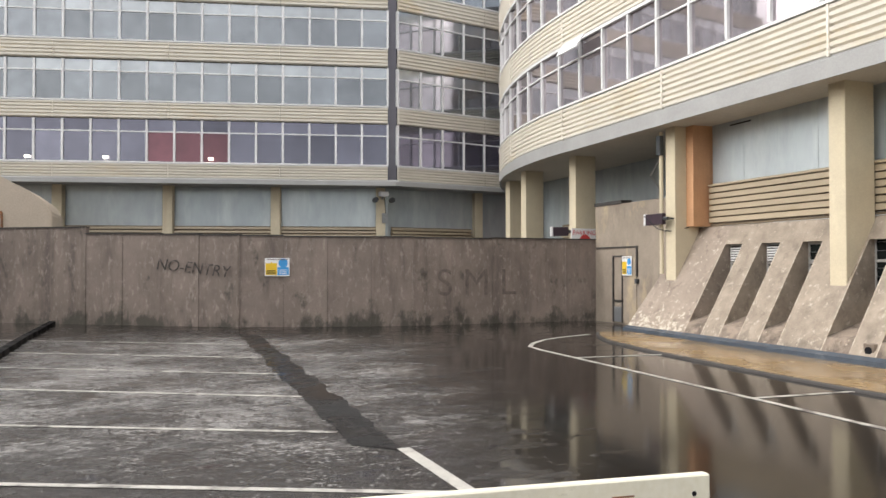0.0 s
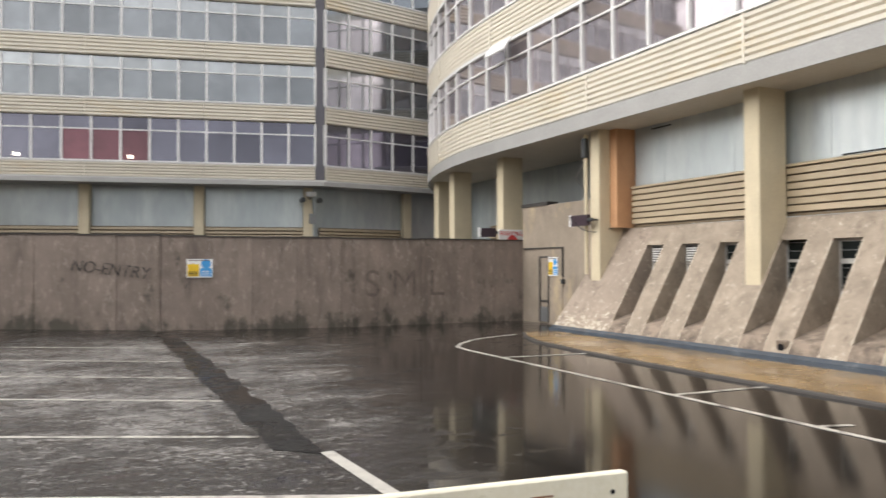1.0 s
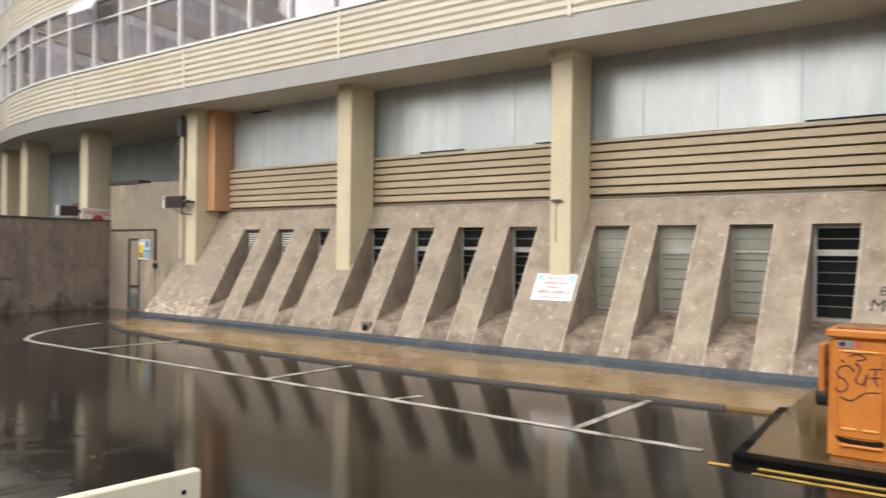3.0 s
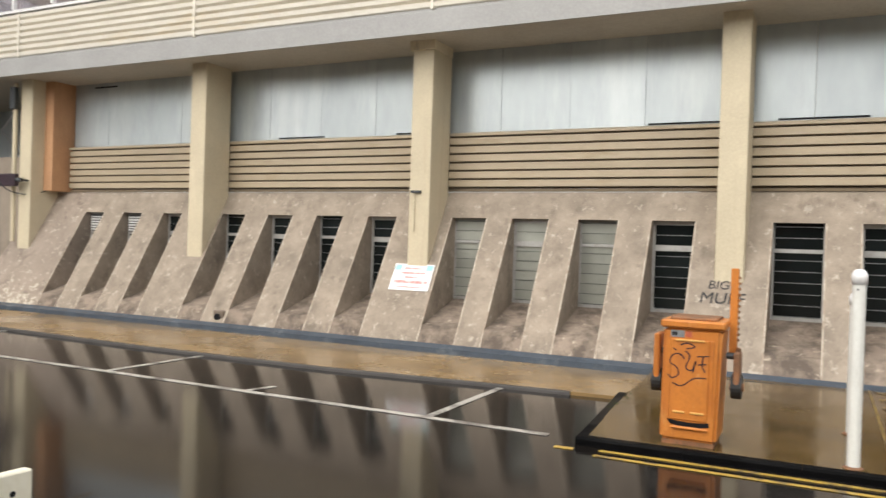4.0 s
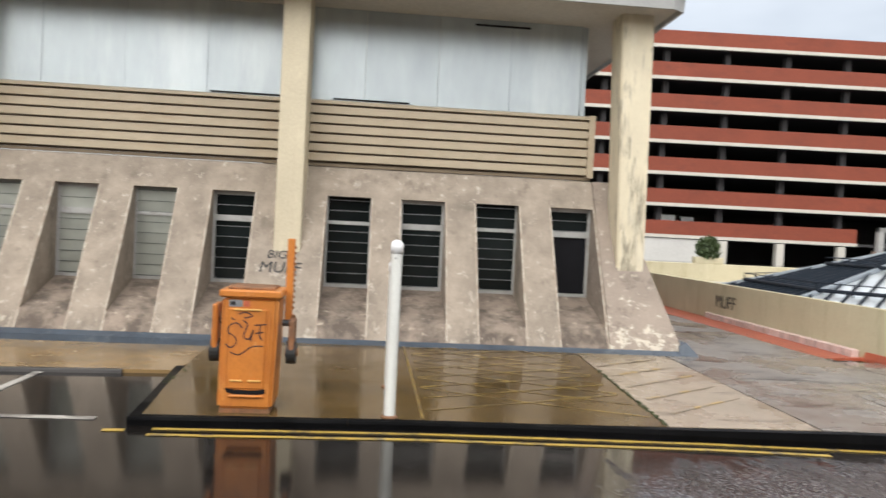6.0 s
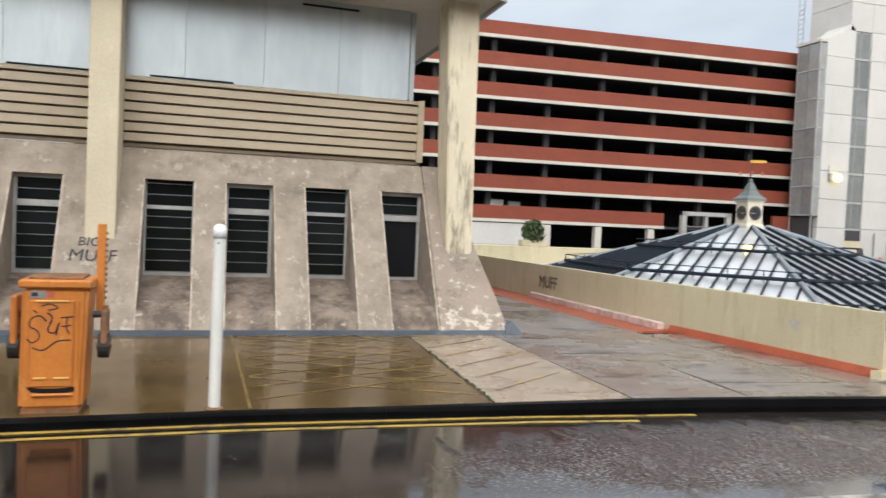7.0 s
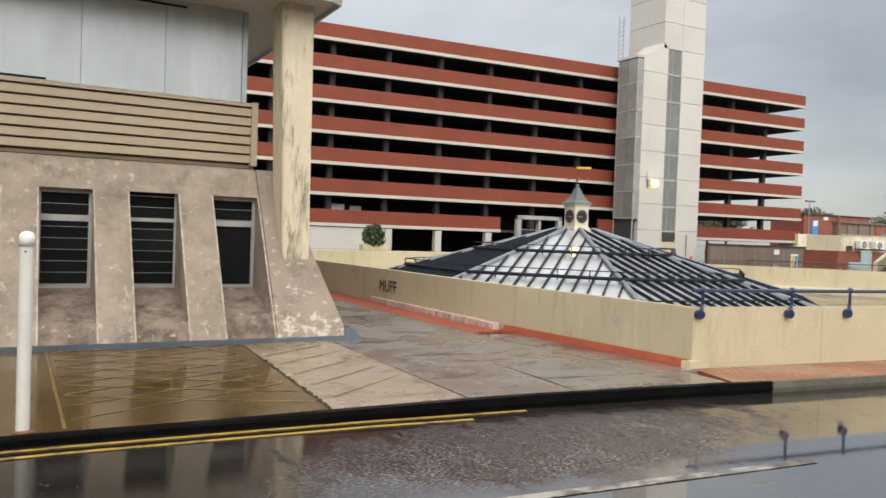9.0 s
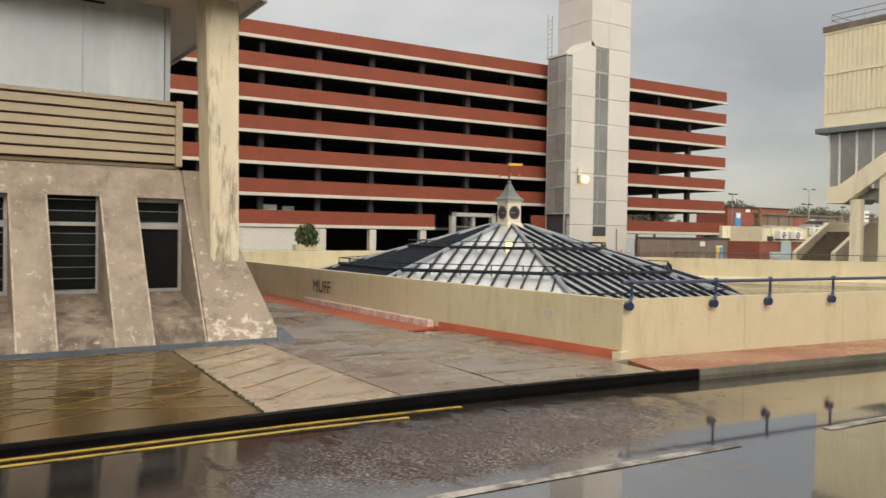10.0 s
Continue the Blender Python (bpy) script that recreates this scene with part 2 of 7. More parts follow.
M_GREY_PANEL = stained(stained(material("blue_grey_sheet", (0.46, 0.51, 0.53), 0.27, 0.28, vary=0.06, scale=0.5, fine=3, bump=0.0, tint=0.05, stretch=(1, 1, 0.4)),
                               (0.68, 0.72, 0.72), (1.0, 1.0, 0.16), 0.48, 0.66, 0.5, 0.9),
                       (0.36, 0.4, 0.42), (0.8, 0.8, 0.3), 0.54, 0.7, 0.45, 0.7)
M_SOFFIT = stained(material("painted_soffit", (0.5, 0.47, 0.41), 0.7, vary=0.1, scale=0.6, fine=20, bump=0.05),
                   (0.36, 0.32, 0.27), (1, 1, 1), 0.55, 0.7, 0.5, 0.5)
M_FASCIA = stained(material("grey_metal_fascia", (0.33, 0.328, 0.322), 0.45, vary=0.1, scale=1.0, fine=30, bump=0.03),
                   (0.4, 0.4, 0.4), (0.4, 0.4, 1), 0.55, 0.7, 0.5, 0.8)
M_RIBBED = stained(stained(material("cream_ribbed_metal", (0.66, 0.62, 0.54), 0.5, vary=0.06, scale=0.8, fine=30, bump=0.03),
                           (0.6, 0.45, 0.22), (0.3, 0.3, 1.5), 0.57, 0.72, 0.6, 0.7),
                   (0.42, 0.39, 0.34), (0.5, 0.5, 2), 0.56, 0.7, 0.4, 1.5)
M_FRAME = material("pale_window_frame", (0.66, 0.66, 0.66), 0.4, vary=0.08, scale=3, fine=30, bump=0.02)
M_FRAME_OLD = stained(material("weathered_grey_frame", (0.36, 0.355, 0.34), 0.5, vary=0.15, scale=4, fine=30, bump=0.1),
                      (0.22, 0.2, 0.17), (1, 1, 1), 0.52, 0.66, 0.6, 5.0)


def glazing(name, base, rough=0.06, metal=0.25, tint=0.25):
    m = material(name, base, rough, metal, vary=0.2, scale=0.6, fine=3, bump=0.02, tint=tint, spec=0.8)
    return m


M_GLASS_LILAC = glazing("lilac_tinted_glass", (0.49, 0.44, 0.465), 0.05, 0.85, 0.18)
M_GLASS_BLUE = glazing("blue_lilac_glass", (0.15, 0.148, 0.185), 0.06, 0.75, 0.3)
M_GLASS_GREY = glazing("grey_tinted_glass", (0.25, 0.265, 0.28), 0.06, 0.78, 0.2)
M_GLASS_TOPLIGHT = glazing("pale_toplight_glass", (0.4, 0.42, 0.43), 0.08, 0.7, 0.15)
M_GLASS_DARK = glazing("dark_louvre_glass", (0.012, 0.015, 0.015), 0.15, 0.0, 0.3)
M_GLASS_PALE = glazing("frosted_louvre_glass", (0.32, 0.33, 0.29), 0.3, 0.0, 0.1)
M_GLASS_RED = glazing("glass_before_red_curtain", (0.15, 0.06, 0.075), 0.12, 0.45, 0.2)
# near-black stands in for the unlit depth of rooms and openings
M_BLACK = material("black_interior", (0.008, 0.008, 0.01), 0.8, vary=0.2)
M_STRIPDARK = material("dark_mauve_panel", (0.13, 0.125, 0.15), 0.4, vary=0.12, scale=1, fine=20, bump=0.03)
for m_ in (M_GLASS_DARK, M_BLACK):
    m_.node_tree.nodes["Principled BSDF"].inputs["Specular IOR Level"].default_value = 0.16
M_SPRAY_WORN = stained(material("worn_black_spray", (0.045, 0.038, 0.034), 0.7, vary=0.3, scale=5), (0.2, 0.16, 0.14), (1, 1, 1), 0.5, 0.62, 0.9, 5.0)
# the last coat makes the panels raggedly darker towards the bottom
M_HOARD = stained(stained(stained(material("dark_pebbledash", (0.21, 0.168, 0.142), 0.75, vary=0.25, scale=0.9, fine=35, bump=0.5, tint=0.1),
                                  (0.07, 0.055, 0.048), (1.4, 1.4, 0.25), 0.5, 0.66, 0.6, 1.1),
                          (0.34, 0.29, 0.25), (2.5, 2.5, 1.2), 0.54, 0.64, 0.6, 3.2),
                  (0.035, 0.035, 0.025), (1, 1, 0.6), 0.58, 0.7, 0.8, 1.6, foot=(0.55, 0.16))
M_ROUGHWALL = stained(stained(material("pebbledash_end_wall", (0.3, 0.25, 0.2), 0.85, vary=0.22, scale=1.2, fine=45, bump=0.6),
                              (0.55, 0.43, 0.26), (1, 1, 0.5), 0.57, 0.68, 0.7, 0.8),
                      (0.12, 0.1, 0.085), (1.5, 1.5, 0.4), 0.54, 0.68, 0.6, 1.0)
M_COPING = material("dark_coping", (0.05, 0.045, 0.042), 0.6, vary=0.3, scale=3)
M_PEACH = stained(material("peach_board", (0.52, 0.29, 0.155), 0.7, vary=0.12, scale=1.2, fine=30, bump=0.08),
                  (0.38, 0.18, 0.09), (1.5, 1.5, 0.3), 0.54, 0.7, 0.5, 1.2)
M_YWALL = stained(stained(material("cream_rendered_wall", (0.57, 0.505, 0.34), 0.85, vary=0.1, scale=0.7, fine=45, bump=0.25),
                          (0.36, 0.3, 0.17), (1.5, 1.5, 0.3), 0.52, 0.68, 0.6, 1.6),
                  (0.72, 0.66, 0.48), (2, 2, 0.35), 0.58, 0.7, 0.5, 1.5)
M_REDTILE = stained(material("red_painted_skirting", (0.42, 0.1, 0.05), 0.45, vary=0.2, scale=2, fine=35, bump=0.15, tint=0.1),
                    (0.25, 0.075, 0.045), (1, 1, 1), 0.5, 0.68, 0.6, 2.5)
M_REDPAVE = wet(stained(material("red_brick_paving", (0.3, 0.12, 0.075), 0.4, vary=0.25, scale=1.5, fine=30, bump=0.2, tint=0.12),
                        (0.16, 0.08, 0.05), (1, 1, 1), 0.5, 0.68, 0.6, 1.4), 0.15, 0.45, 0.8)
M_PINKBRICK = material("pale_pink_brick", (0.6, 0.45, 0.41), 0.5, vary=0.2, scale=4, fine=40, bump=0.15, tint=0.15)
M_NAVY = stained(material("navy_painted_steel", (0.02, 0.035, 0.09), 0.3, vary=0.2, scale=4, fine=40, bump=0.04, spec=0.6),
                 (0.08, 0.1, 0.16), (1, 1, 1), 0.58, 0.7, 0.5, 6)
M_ROOFBAR = material("dark_glazing_bar", (0.007, 0.012, 0.021), 0.5, vary=0.2, scale=4, fine=40, bump=0.03, spec=0.25)
M_HIP = material("grey_lead_hip", (0.22, 0.25, 0.28), 0.4, vary=0.2, scale=3, fine=30, bump=0.05)
M_ROOFGLASS = glazing("sky_reflecting_roof_glass", (0.78, 0.81, 0.82), 0.28, 0.6, 0.06)
M_ORANGE = stained(stained(material("orange_painted_steel", (0.52, 0.18, 0.03), 0.38, vary=0.12, scale=2, fine=35, bump=0.08),
                           (0.33, 0.1, 0.025), (1, 1, 0.5), 0.52, 0.68, 0.6, 3.0),
                   (0.7, 0.36, 0.12), (1, 1, 0.4), 0.58, 0.68, 0.5, 5.0)
M_RUST = stained(material("rusted_steel", (0.2, 0.1, 0.05), 0.7, vary=0.35, scale=6, fine=50, bump=0.3),
                 (0.4, 0.15, 0.05), (1, 1, 1), 0.5, 0.65, 0.7, 5)
M_HINGE = material("pale_yellow_paint", (0.62, 0.36, 0.1), 0.4, vary=0.15, scale=8, bump=0.05)
M_RUBBER = material("black_rubber", (0.02, 0.02, 0.02), 0.6, vary=0.3, scale=8)
M_POST = stained(material("white_painted_post", (0.68, 0.68, 0.64), 0.4, vary=0.06, scale=3, fine=40, bump=0.05),
                 (0.42, 0.4, 0.35), (2, 2, 0.4), 0.57, 0.7, 0.6, 3)
M_BOARD = stained(stained(material("cream_painted_board", (0.7, 0.66, 0.53), 0.5, vary=0.08, scale=3, fine=40, bump=0.1),
                          (0.3, 0.25, 0.17), (0.6, 1, 2), 0.58, 0.68, 0.7, 5.0),
                  (0.45, 0.42, 0.33), (1, 1, 1), 0.55, 0.7, 0.4, 2.0)
M_SIGN_WHITE = material("white_sign", (0.78, 0.78, 0.78), 0.35, vary=0.05, scale=5, bump=0.02)
M_SIGN_YELLOW = material("yellow_sign", (0.75, 0.5, 0.03), 0.35, vary=0.05, scale=5, bump=0.02)
M_SIGN_BLUE = material("blue_sign", (0.05, 0.3, 0.65), 0.35, vary=0.05, scale=5, bump=0.02)
M_SIGN_RED = material("red_sign", (0.6, 0.06, 0.06), 0.4, vary=0.1, scale=5, bump=0.02)
M_SIGN_FADED = stained(material("faded_red_print", (0.62, 0.22, 0.2), 0.4, vary=0.1, scale=5, bump=0.02), (0.75, 0.7, 0.7), (1, 1, 1), 0.45, 0.6, 0.8, 14.0)
M_SIGN_TEAL = material("teal_sign_corner", (0.3, 0.6, 0.6), 0.4, vary=0.1, scale=5, bump=0.02)
M_CHIP = stained(material("worn_concrete_arris", (0.5, 0.44, 0.36), 0.85, vary=0.2, scale=3, fine=60, bump=0.3),
                 (0.335, 0.27, 0.213), (1, 1, 1), 0.45, 0.55, 1.0, 5.0)
M_DASH = stained(material("worn_white_dash", (0.4, 0.38, 0.34), 0.35, vary=0.2, scale=6, fine=50, bump=0.1),
                 (0.05, 0.043, 0.038), (1, 1, 1), 0.44, 0.56, 0.92, 2.5)
M_SPRAY = material("black_spray_paint", (0.02, 0.02, 0.022), 0.7, vary=0.3, scale=5)
M_SPRAY_FAINT = material("faded_spray_paint", (0.145, 0.116, 0.098), 0.8, vary=0.4, scale=5)
M_LAMP_BODY = material("dark_lamp_housing", (0.035, 0.02, 0.03), 0.4, vary=0.2, scale=5)
M_BRICK_RED = stained(material("red_brick_parapet", (0.2, 0.042, 0.019), 0.75, vary=0.14, scale=0.25, fine=6, bump=0.15),
                      (0.13, 0.032, 0.018), (0.6, 0.6, 1.6), 0.53, 0.68, 0.55, 0.8)
M_CP_WHITE = stained(material("white_slab_edge", (0.5, 0.475, 0.42), 0.7, vary=0.08, scale=0.6, fine=8, bump=0.05),
                     (0.4, 0.35, 0.3), (0.5, 0.5, 1), 0.56, 0.7, 0.5, 0.8)
# concrete darkened so that its colour carries the shade inside the decks
M_CP_CONC = material("darkened_concrete", (0.045, 0.043, 0.045), 0.85, vary=0.2, scale=0.4, fine=8, bump=0.1)
M_TOWER = stained(material("white_tower_panel", (0.53, 0.515, 0.485), 0.6, vary=0.07, scale=0.3, fine=8, bump=0.04, tint=0.04),
                  (0.42, 0.4, 0.365), (1, 1, 0.15), 0.55, 0.72, 0.5, 0.6)
M_TOWER_GLASS = glazing("grey_lift_glazing", (0.15, 0.158, 0.152), 0.2, 0.1, 0.2)
M_SHAFT_GLASS = glazing("pale_grey_shaft_glazing", (0.26, 0.265, 0.255), 0.25, 0.15, 0.2)
M_CREAM = stained(material("cream_cladding", (0.74, 0.68, 0.5), 0.75, vary=0.08, scale=0.4, fine=12, bump=0.08),
                  (0.42, 0.37, 0.27), (1.5, 1.5, 0.2), 0.55, 0.7, 0.6, 0.7)
M_GREEN_LEAD = material("green_grey_lead", (0.135, 0.16, 0.155), 0.5, vary=0.2, scale=2, fine=20, bump=0.08)
M_CUPOLA = stained(material("cream_cupola_paint", (0.68, 0.62, 0.5), 0.5, vary=0.08, scale=3, fine=40, bump=0.05),
                   (0.45, 0.38, 0.28), (2, 2, 0.4), 0.57, 0.7, 0.5, 3)
M_GOLD = material("gilded_vane", (0.6, 0.36, 0.06), 0.35, 0.6, vary=0.2, scale=8)
M_CLOCK = material("dark_blue_clock_face", (0.02, 0.025, 0.045), 0.3, vary=0.15, scale=8)
M_LEAF = material("shrub_leaves", (0.055, 0.085, 0.025), 0.6, vary=0.4, scale=8, fine=30, bump=0.1)
# leaf colour lightened to carry the haze of the distance
M_TREE = material("hazed_tree_leaves", (0.11, 0.12, 0.075), 0.7, vary=0.4, scale=1.5, fine=8, bump=0.1)
M_BARK = material("bark", (0.09, 0.065, 0.045), 0.85, vary=0.3, scale=6)
M_BRICK_FAR = stained(material("far_red_brick", (0.28, 0.085, 0.055), 0.8, vary=0.2, scale=0.5, fine=10, bump=0.1),
                      (0.18, 0.07, 0.05), (1, 1, 1), 0.5, 0.7, 0.6, 0.4)
M_BROWN_WALL = stained(material("brown_retaining_wall", (0.2, 0.15, 0.12), 0.8, vary=0.2, scale=0.5, fine=10, bump=0.1),
                       (0.3, 0.26, 0.22), (1, 1, 0.4), 0.55, 0.7, 0.5, 0.5)
M_STEEL = material("grey_steel", (0.3, 0.31, 0.32), 0.4, 0.6, vary=0.15, scale=5)
M_DARKSTEEL = material("dark_steel", (0.05, 0.055, 0.06), 0.45, 0.3, vary=0.15, scale=5)
M_SILVER_CAR = material("silver_car_paint", (0.4, 0.42, 0.44), 0.25, 0.5, vary=0.05, scale=2, bump=0)
M_ROOFFELT = stained(material("brown_roof_felt", (0.15, 0.125, 0.1), 0.8, vary=0.25, scale=2, fine=20, bump=0.1),
                     (0.3, 0.26, 0.2), (0.5, 0.5, 1), 0.55, 0.7, 0.5, 1.0)
M_STEP = stained(material("worn_brown_step", (0.16, 0.125, 0.09), 0.8, vary=0.3, scale=2, fine=20, bump=0.2), (0.07, 0.055, 0.045), (1, 1, 1), 0.5, 0.65, 0.6, 2.0)
M_PALE_TEAL = material("pale_blue_paint", (0.38, 0.5, 0.5), 0.6, vary=0.15, scale=1.5, fine=12, bump=0.05)
M_MOSS = material("moss", (0.05, 0.058, 0.022), 0.9, vary=0.4, scale=8, bump=0.5)
M_CANOPY = stained(material("beige_canopy", (0.5, 0.42, 0.33), 0.6, vary=0.1, scale=0.8, fine=20, bump=0.05),
                   (0.3, 0.25, 0.19), (1, 1, 0.4), 0.55, 0.7, 0.5, 0.8)


def glow(name, colour, strength):
    m = bpy.data.materials.new(name)
    m.use_nodes = True
    b = m.node_tree.nodes["Principled BSDF"]
    b.inputs["Base Color"].default_value = (*colour, 1)
    b.inputs["Emission Color"].default_value = (*colour, 1)
    b.inputs["Emission Strength"].default_value = strength
    return m


M_LAMP_ON = glow("lit_lamp", (1.0, 0.74, 0.26), 3.2)
M_GLOW_BOX = glow("lit_tube", (1.0, 0.92, 0.75), 4.0)

# ---------- building helpers ----------
def thing(name, at, label, category, group="", kind=""):
    ob = new(name)
    ob.location = at
    ob.empty_display_size = 0.2
    return tagged(ob, label, category, group, kind)


def place_of(ob):
    """World matrix of a parent: things and parts are never scaled."""
    m = Matrix.LocRotScale(ob.location, ob.rotation_euler, None)
    return m if ob.parent is None else place_of(ob.parent) @ ob.matrix_parent_inverse @ m


def attach(ob, parent):
    if parent is not None:
        ob.parent = parent
        ob.matrix_parent_inverse = place_of(parent).inverted()
    return ob


def to_mesh(name, bm, mat, smooth=False):
    me = bpy.data.meshes.new(name)
    bmesh.ops.recalc_face_normals(bm, faces=bm.faces)
    bm.to_mesh(me)
    bm.free()
    for m in mat if isinstance(mat, (list, tuple)) else (mat,):
        me.materials.append(m)
    if smooth:
        me.polygons.foreach_set("use_smooth", [True] * len(me.polygons))
    return me


def part(name, bm, mat, parent, label="", smooth=False):
    ob = attach(new(name, to_mesh(name, bm, mat, smooth)), parent)
    return tagged(ob, label)


def piece(name, me, parent, at, rz=0.0, label=""):
    """An object of its own on a shared mesh."""
    ob = new(name, me)
    ob.location = at
    ob.rotation_euler = (0, 0, rz)
    return tagged(attach(ob, parent), label)


def solid(name, bm, mat, label, category, group="", kind="", smooth=False):
    return tagged(new(name, to_mesh(name, bm, mat, smooth)), label, category, group, kind)


def bx(bm, x0, x1, y0, y1, z0, z1, bevel=0.0, mi=0, rot=None, pivot=None):
    vs = [bm.verts.new((x, y, z)) for z in (z0, z1) for x, y in ((x0, y0), (x1, y0), (x1, y1), (x0, y1))]
    fs = [bm.faces.new([vs[i] for i in q]) for q in ((3, 2, 1, 0), (4, 5, 6, 7), (0, 1, 5, 4), (1, 2, 6, 5), (2, 3, 7, 6), (3, 0, 4, 7))]
    for f in fs:
        f.material_index = mi
    if bevel:
        es = list({e for f in fs for e in f.edges})
        r = bmesh.ops.bevel(bm, geom=es, offset=bevel, segments=1, affect="EDGES")
        vs = list({v for f in r["faces"] for v in f.verts} | {v for v in vs if v.is_valid})
    if rot is not None:
        c = Vector(pivot if pivot else ((x0 + x1) / 2, (y0 + y1) / 2, (z0 + z1) / 2))
        for v in vs:
            v.co = c + rot @ (v.co - c)
    return vs


def box(x0, x1, y0, y1, z0, z1, bevel=0.0):
    bm = bmesh.new()
    bx(bm, x0, x1, y0, y1, z0, z1, bevel)
    return bm


def prism(bm, pts, z0, z1):
    a = [bm.verts.new((x, y, z0)) for x, y in pts]
    b = [bm.verts.new((x, y, z1)) for x, y in pts]
    n = len(pts)
    bm.faces.new(a[::-1])
    bm.faces.new(b)
    for i in range(n):
        bm.faces.new((a[i], a[(i + 1) % n], b[(i + 1) % n], b[i]))
    return bm


def slab(pts, z0, z1):
    return prism(bmesh.new(), pts, z0, z1)


def cyl(bm, p, q, r0, r1=None, seg=12, cap=True):
    """A tapered rod from p to q."""
    p, q = Vector(p), Vector(q)
    r1 = r0 if r1 is None else r1
    turn = (q - p).to_track_quat("Z", "Y").to_matrix()
    rings = []
    for c, r in ((p, r0), (q, r1)):
        rings.append([bm.verts.new(c + turn @ Vector((r * math.cos(a), r * math.sin(a), 0)))
                      for a in (2 * math.pi * i / seg for i in range(seg))])
    for i in range(seg):
        bm.faces.new((rings[0][i], rings[0][(i + 1) % seg], rings[1][(i + 1) % seg], rings[1][i]))
    if cap:
        bm.faces.new(rings[0][::-1])
        bm.faces.new(rings[1])
    return bm


def rod(p, q, r0, r1=None, seg=12):
    return cyl(bmesh.new(), p, q, r0, r1, seg)


def sweep(profile, path, closed_profile=True):
    """Pushes a profile of (offset, height) along a plan path; the offset runs to the right of the way."""
    bm = bmesh.new()
    rows = []
    n = len(path)
    for i, (x, y) in enumerate(path):
        ax, ay = path[max(i - 1, 0)]
        cx, cy = path[min(i + 1, n - 1)]
        d = Vector((cx - ax, cy - ay)).normalized()
        rows.append([bm.verts.new((x + o * d.y, y - o * d.x, z)) for o, z in profile])
    m = len(profile)
    for i in range(n - 1):
        for j in range(m if closed_profile else m - 1):
            k = (j + 1) % m
            bm.faces.new((rows[i][j], rows[i][k], rows[i + 1][k], rows[i + 1][j]))
    if closed_profile:
        bm.faces.new(rows[0])
        bm.faces.new(rows[-1][::-1])
    return bm


def lathe(bm, profile, centre, seg=16):
    cx, cy = centre
    rings = [[bm.verts.new((cx + r * math.cos(2 * math.pi * i / seg), cy + r * math.sin(2 * math.pi * i / seg), z))
              for i in range(seg)] for r, z in profile]
    for a, b in zip(rings, rings[1:]):
        for i in range(seg):
            bm.faces.new((a[i], a[(i + 1) % seg], b[(i + 1) % seg], b[i]))
    bm.faces.new(rings[0][::-1])
    bm.faces.new(rings[-1])
    return bm


def lettering(name, body, size, m, mat, parent=None, label="", category="", shear=0.0):
    """Flat words in the built-in font, turned into a mesh, with its lower left at m."""
    cu = bpy.data.curves.new(name, "FONT")
    cu.body, cu.size, cu.shear, cu.extrude = body, size, shear, 0.0015
    ob = bpy.data.objects.new(name, cu)
    me = bpy.data.meshes.new_from_object(ob)
    bpy.data.objects.remove(ob)
    bpy.data.curves.remove(cu)
    me.materials.clear()
    me.materials.append(mat)
    me.transform(m)
    res = attach(new(name, me), parent)
    return tagged(res, label, category)


def along(path, s):
    """The point at length s on a plan path, and the way there."""
    for (ax, ay), (bx_, by) in zip(path, path[1:]):
        d = math.hypot(bx_ - ax, by - ay)
        if s <= d:
            return Vector((ax + (bx_ - ax) * s / d, ay + (by - ay) * s / d)), Vector(((bx_ - ax) / d, (by - ay) / d))
        s -= d
    d = math.hypot(path[-1][0] - path[-2][0], path[-1][1] - path[-2][1])
    w = Vector(((path[-1][0] - path[-2][0]) / d, (path[-1][1] - path[-2][1]) / d))
    return Vector(path[-1]) + w * s, w


def stretch_of(path, s0, s1, step=0.6):
    """The points of a plan path between two lengths."""
    n = max(1, round((s1 - s0) / step))
    return [tuple(along(path, s0 + (s1 - s0) * i / n)[0]) for i in range(n + 1)]

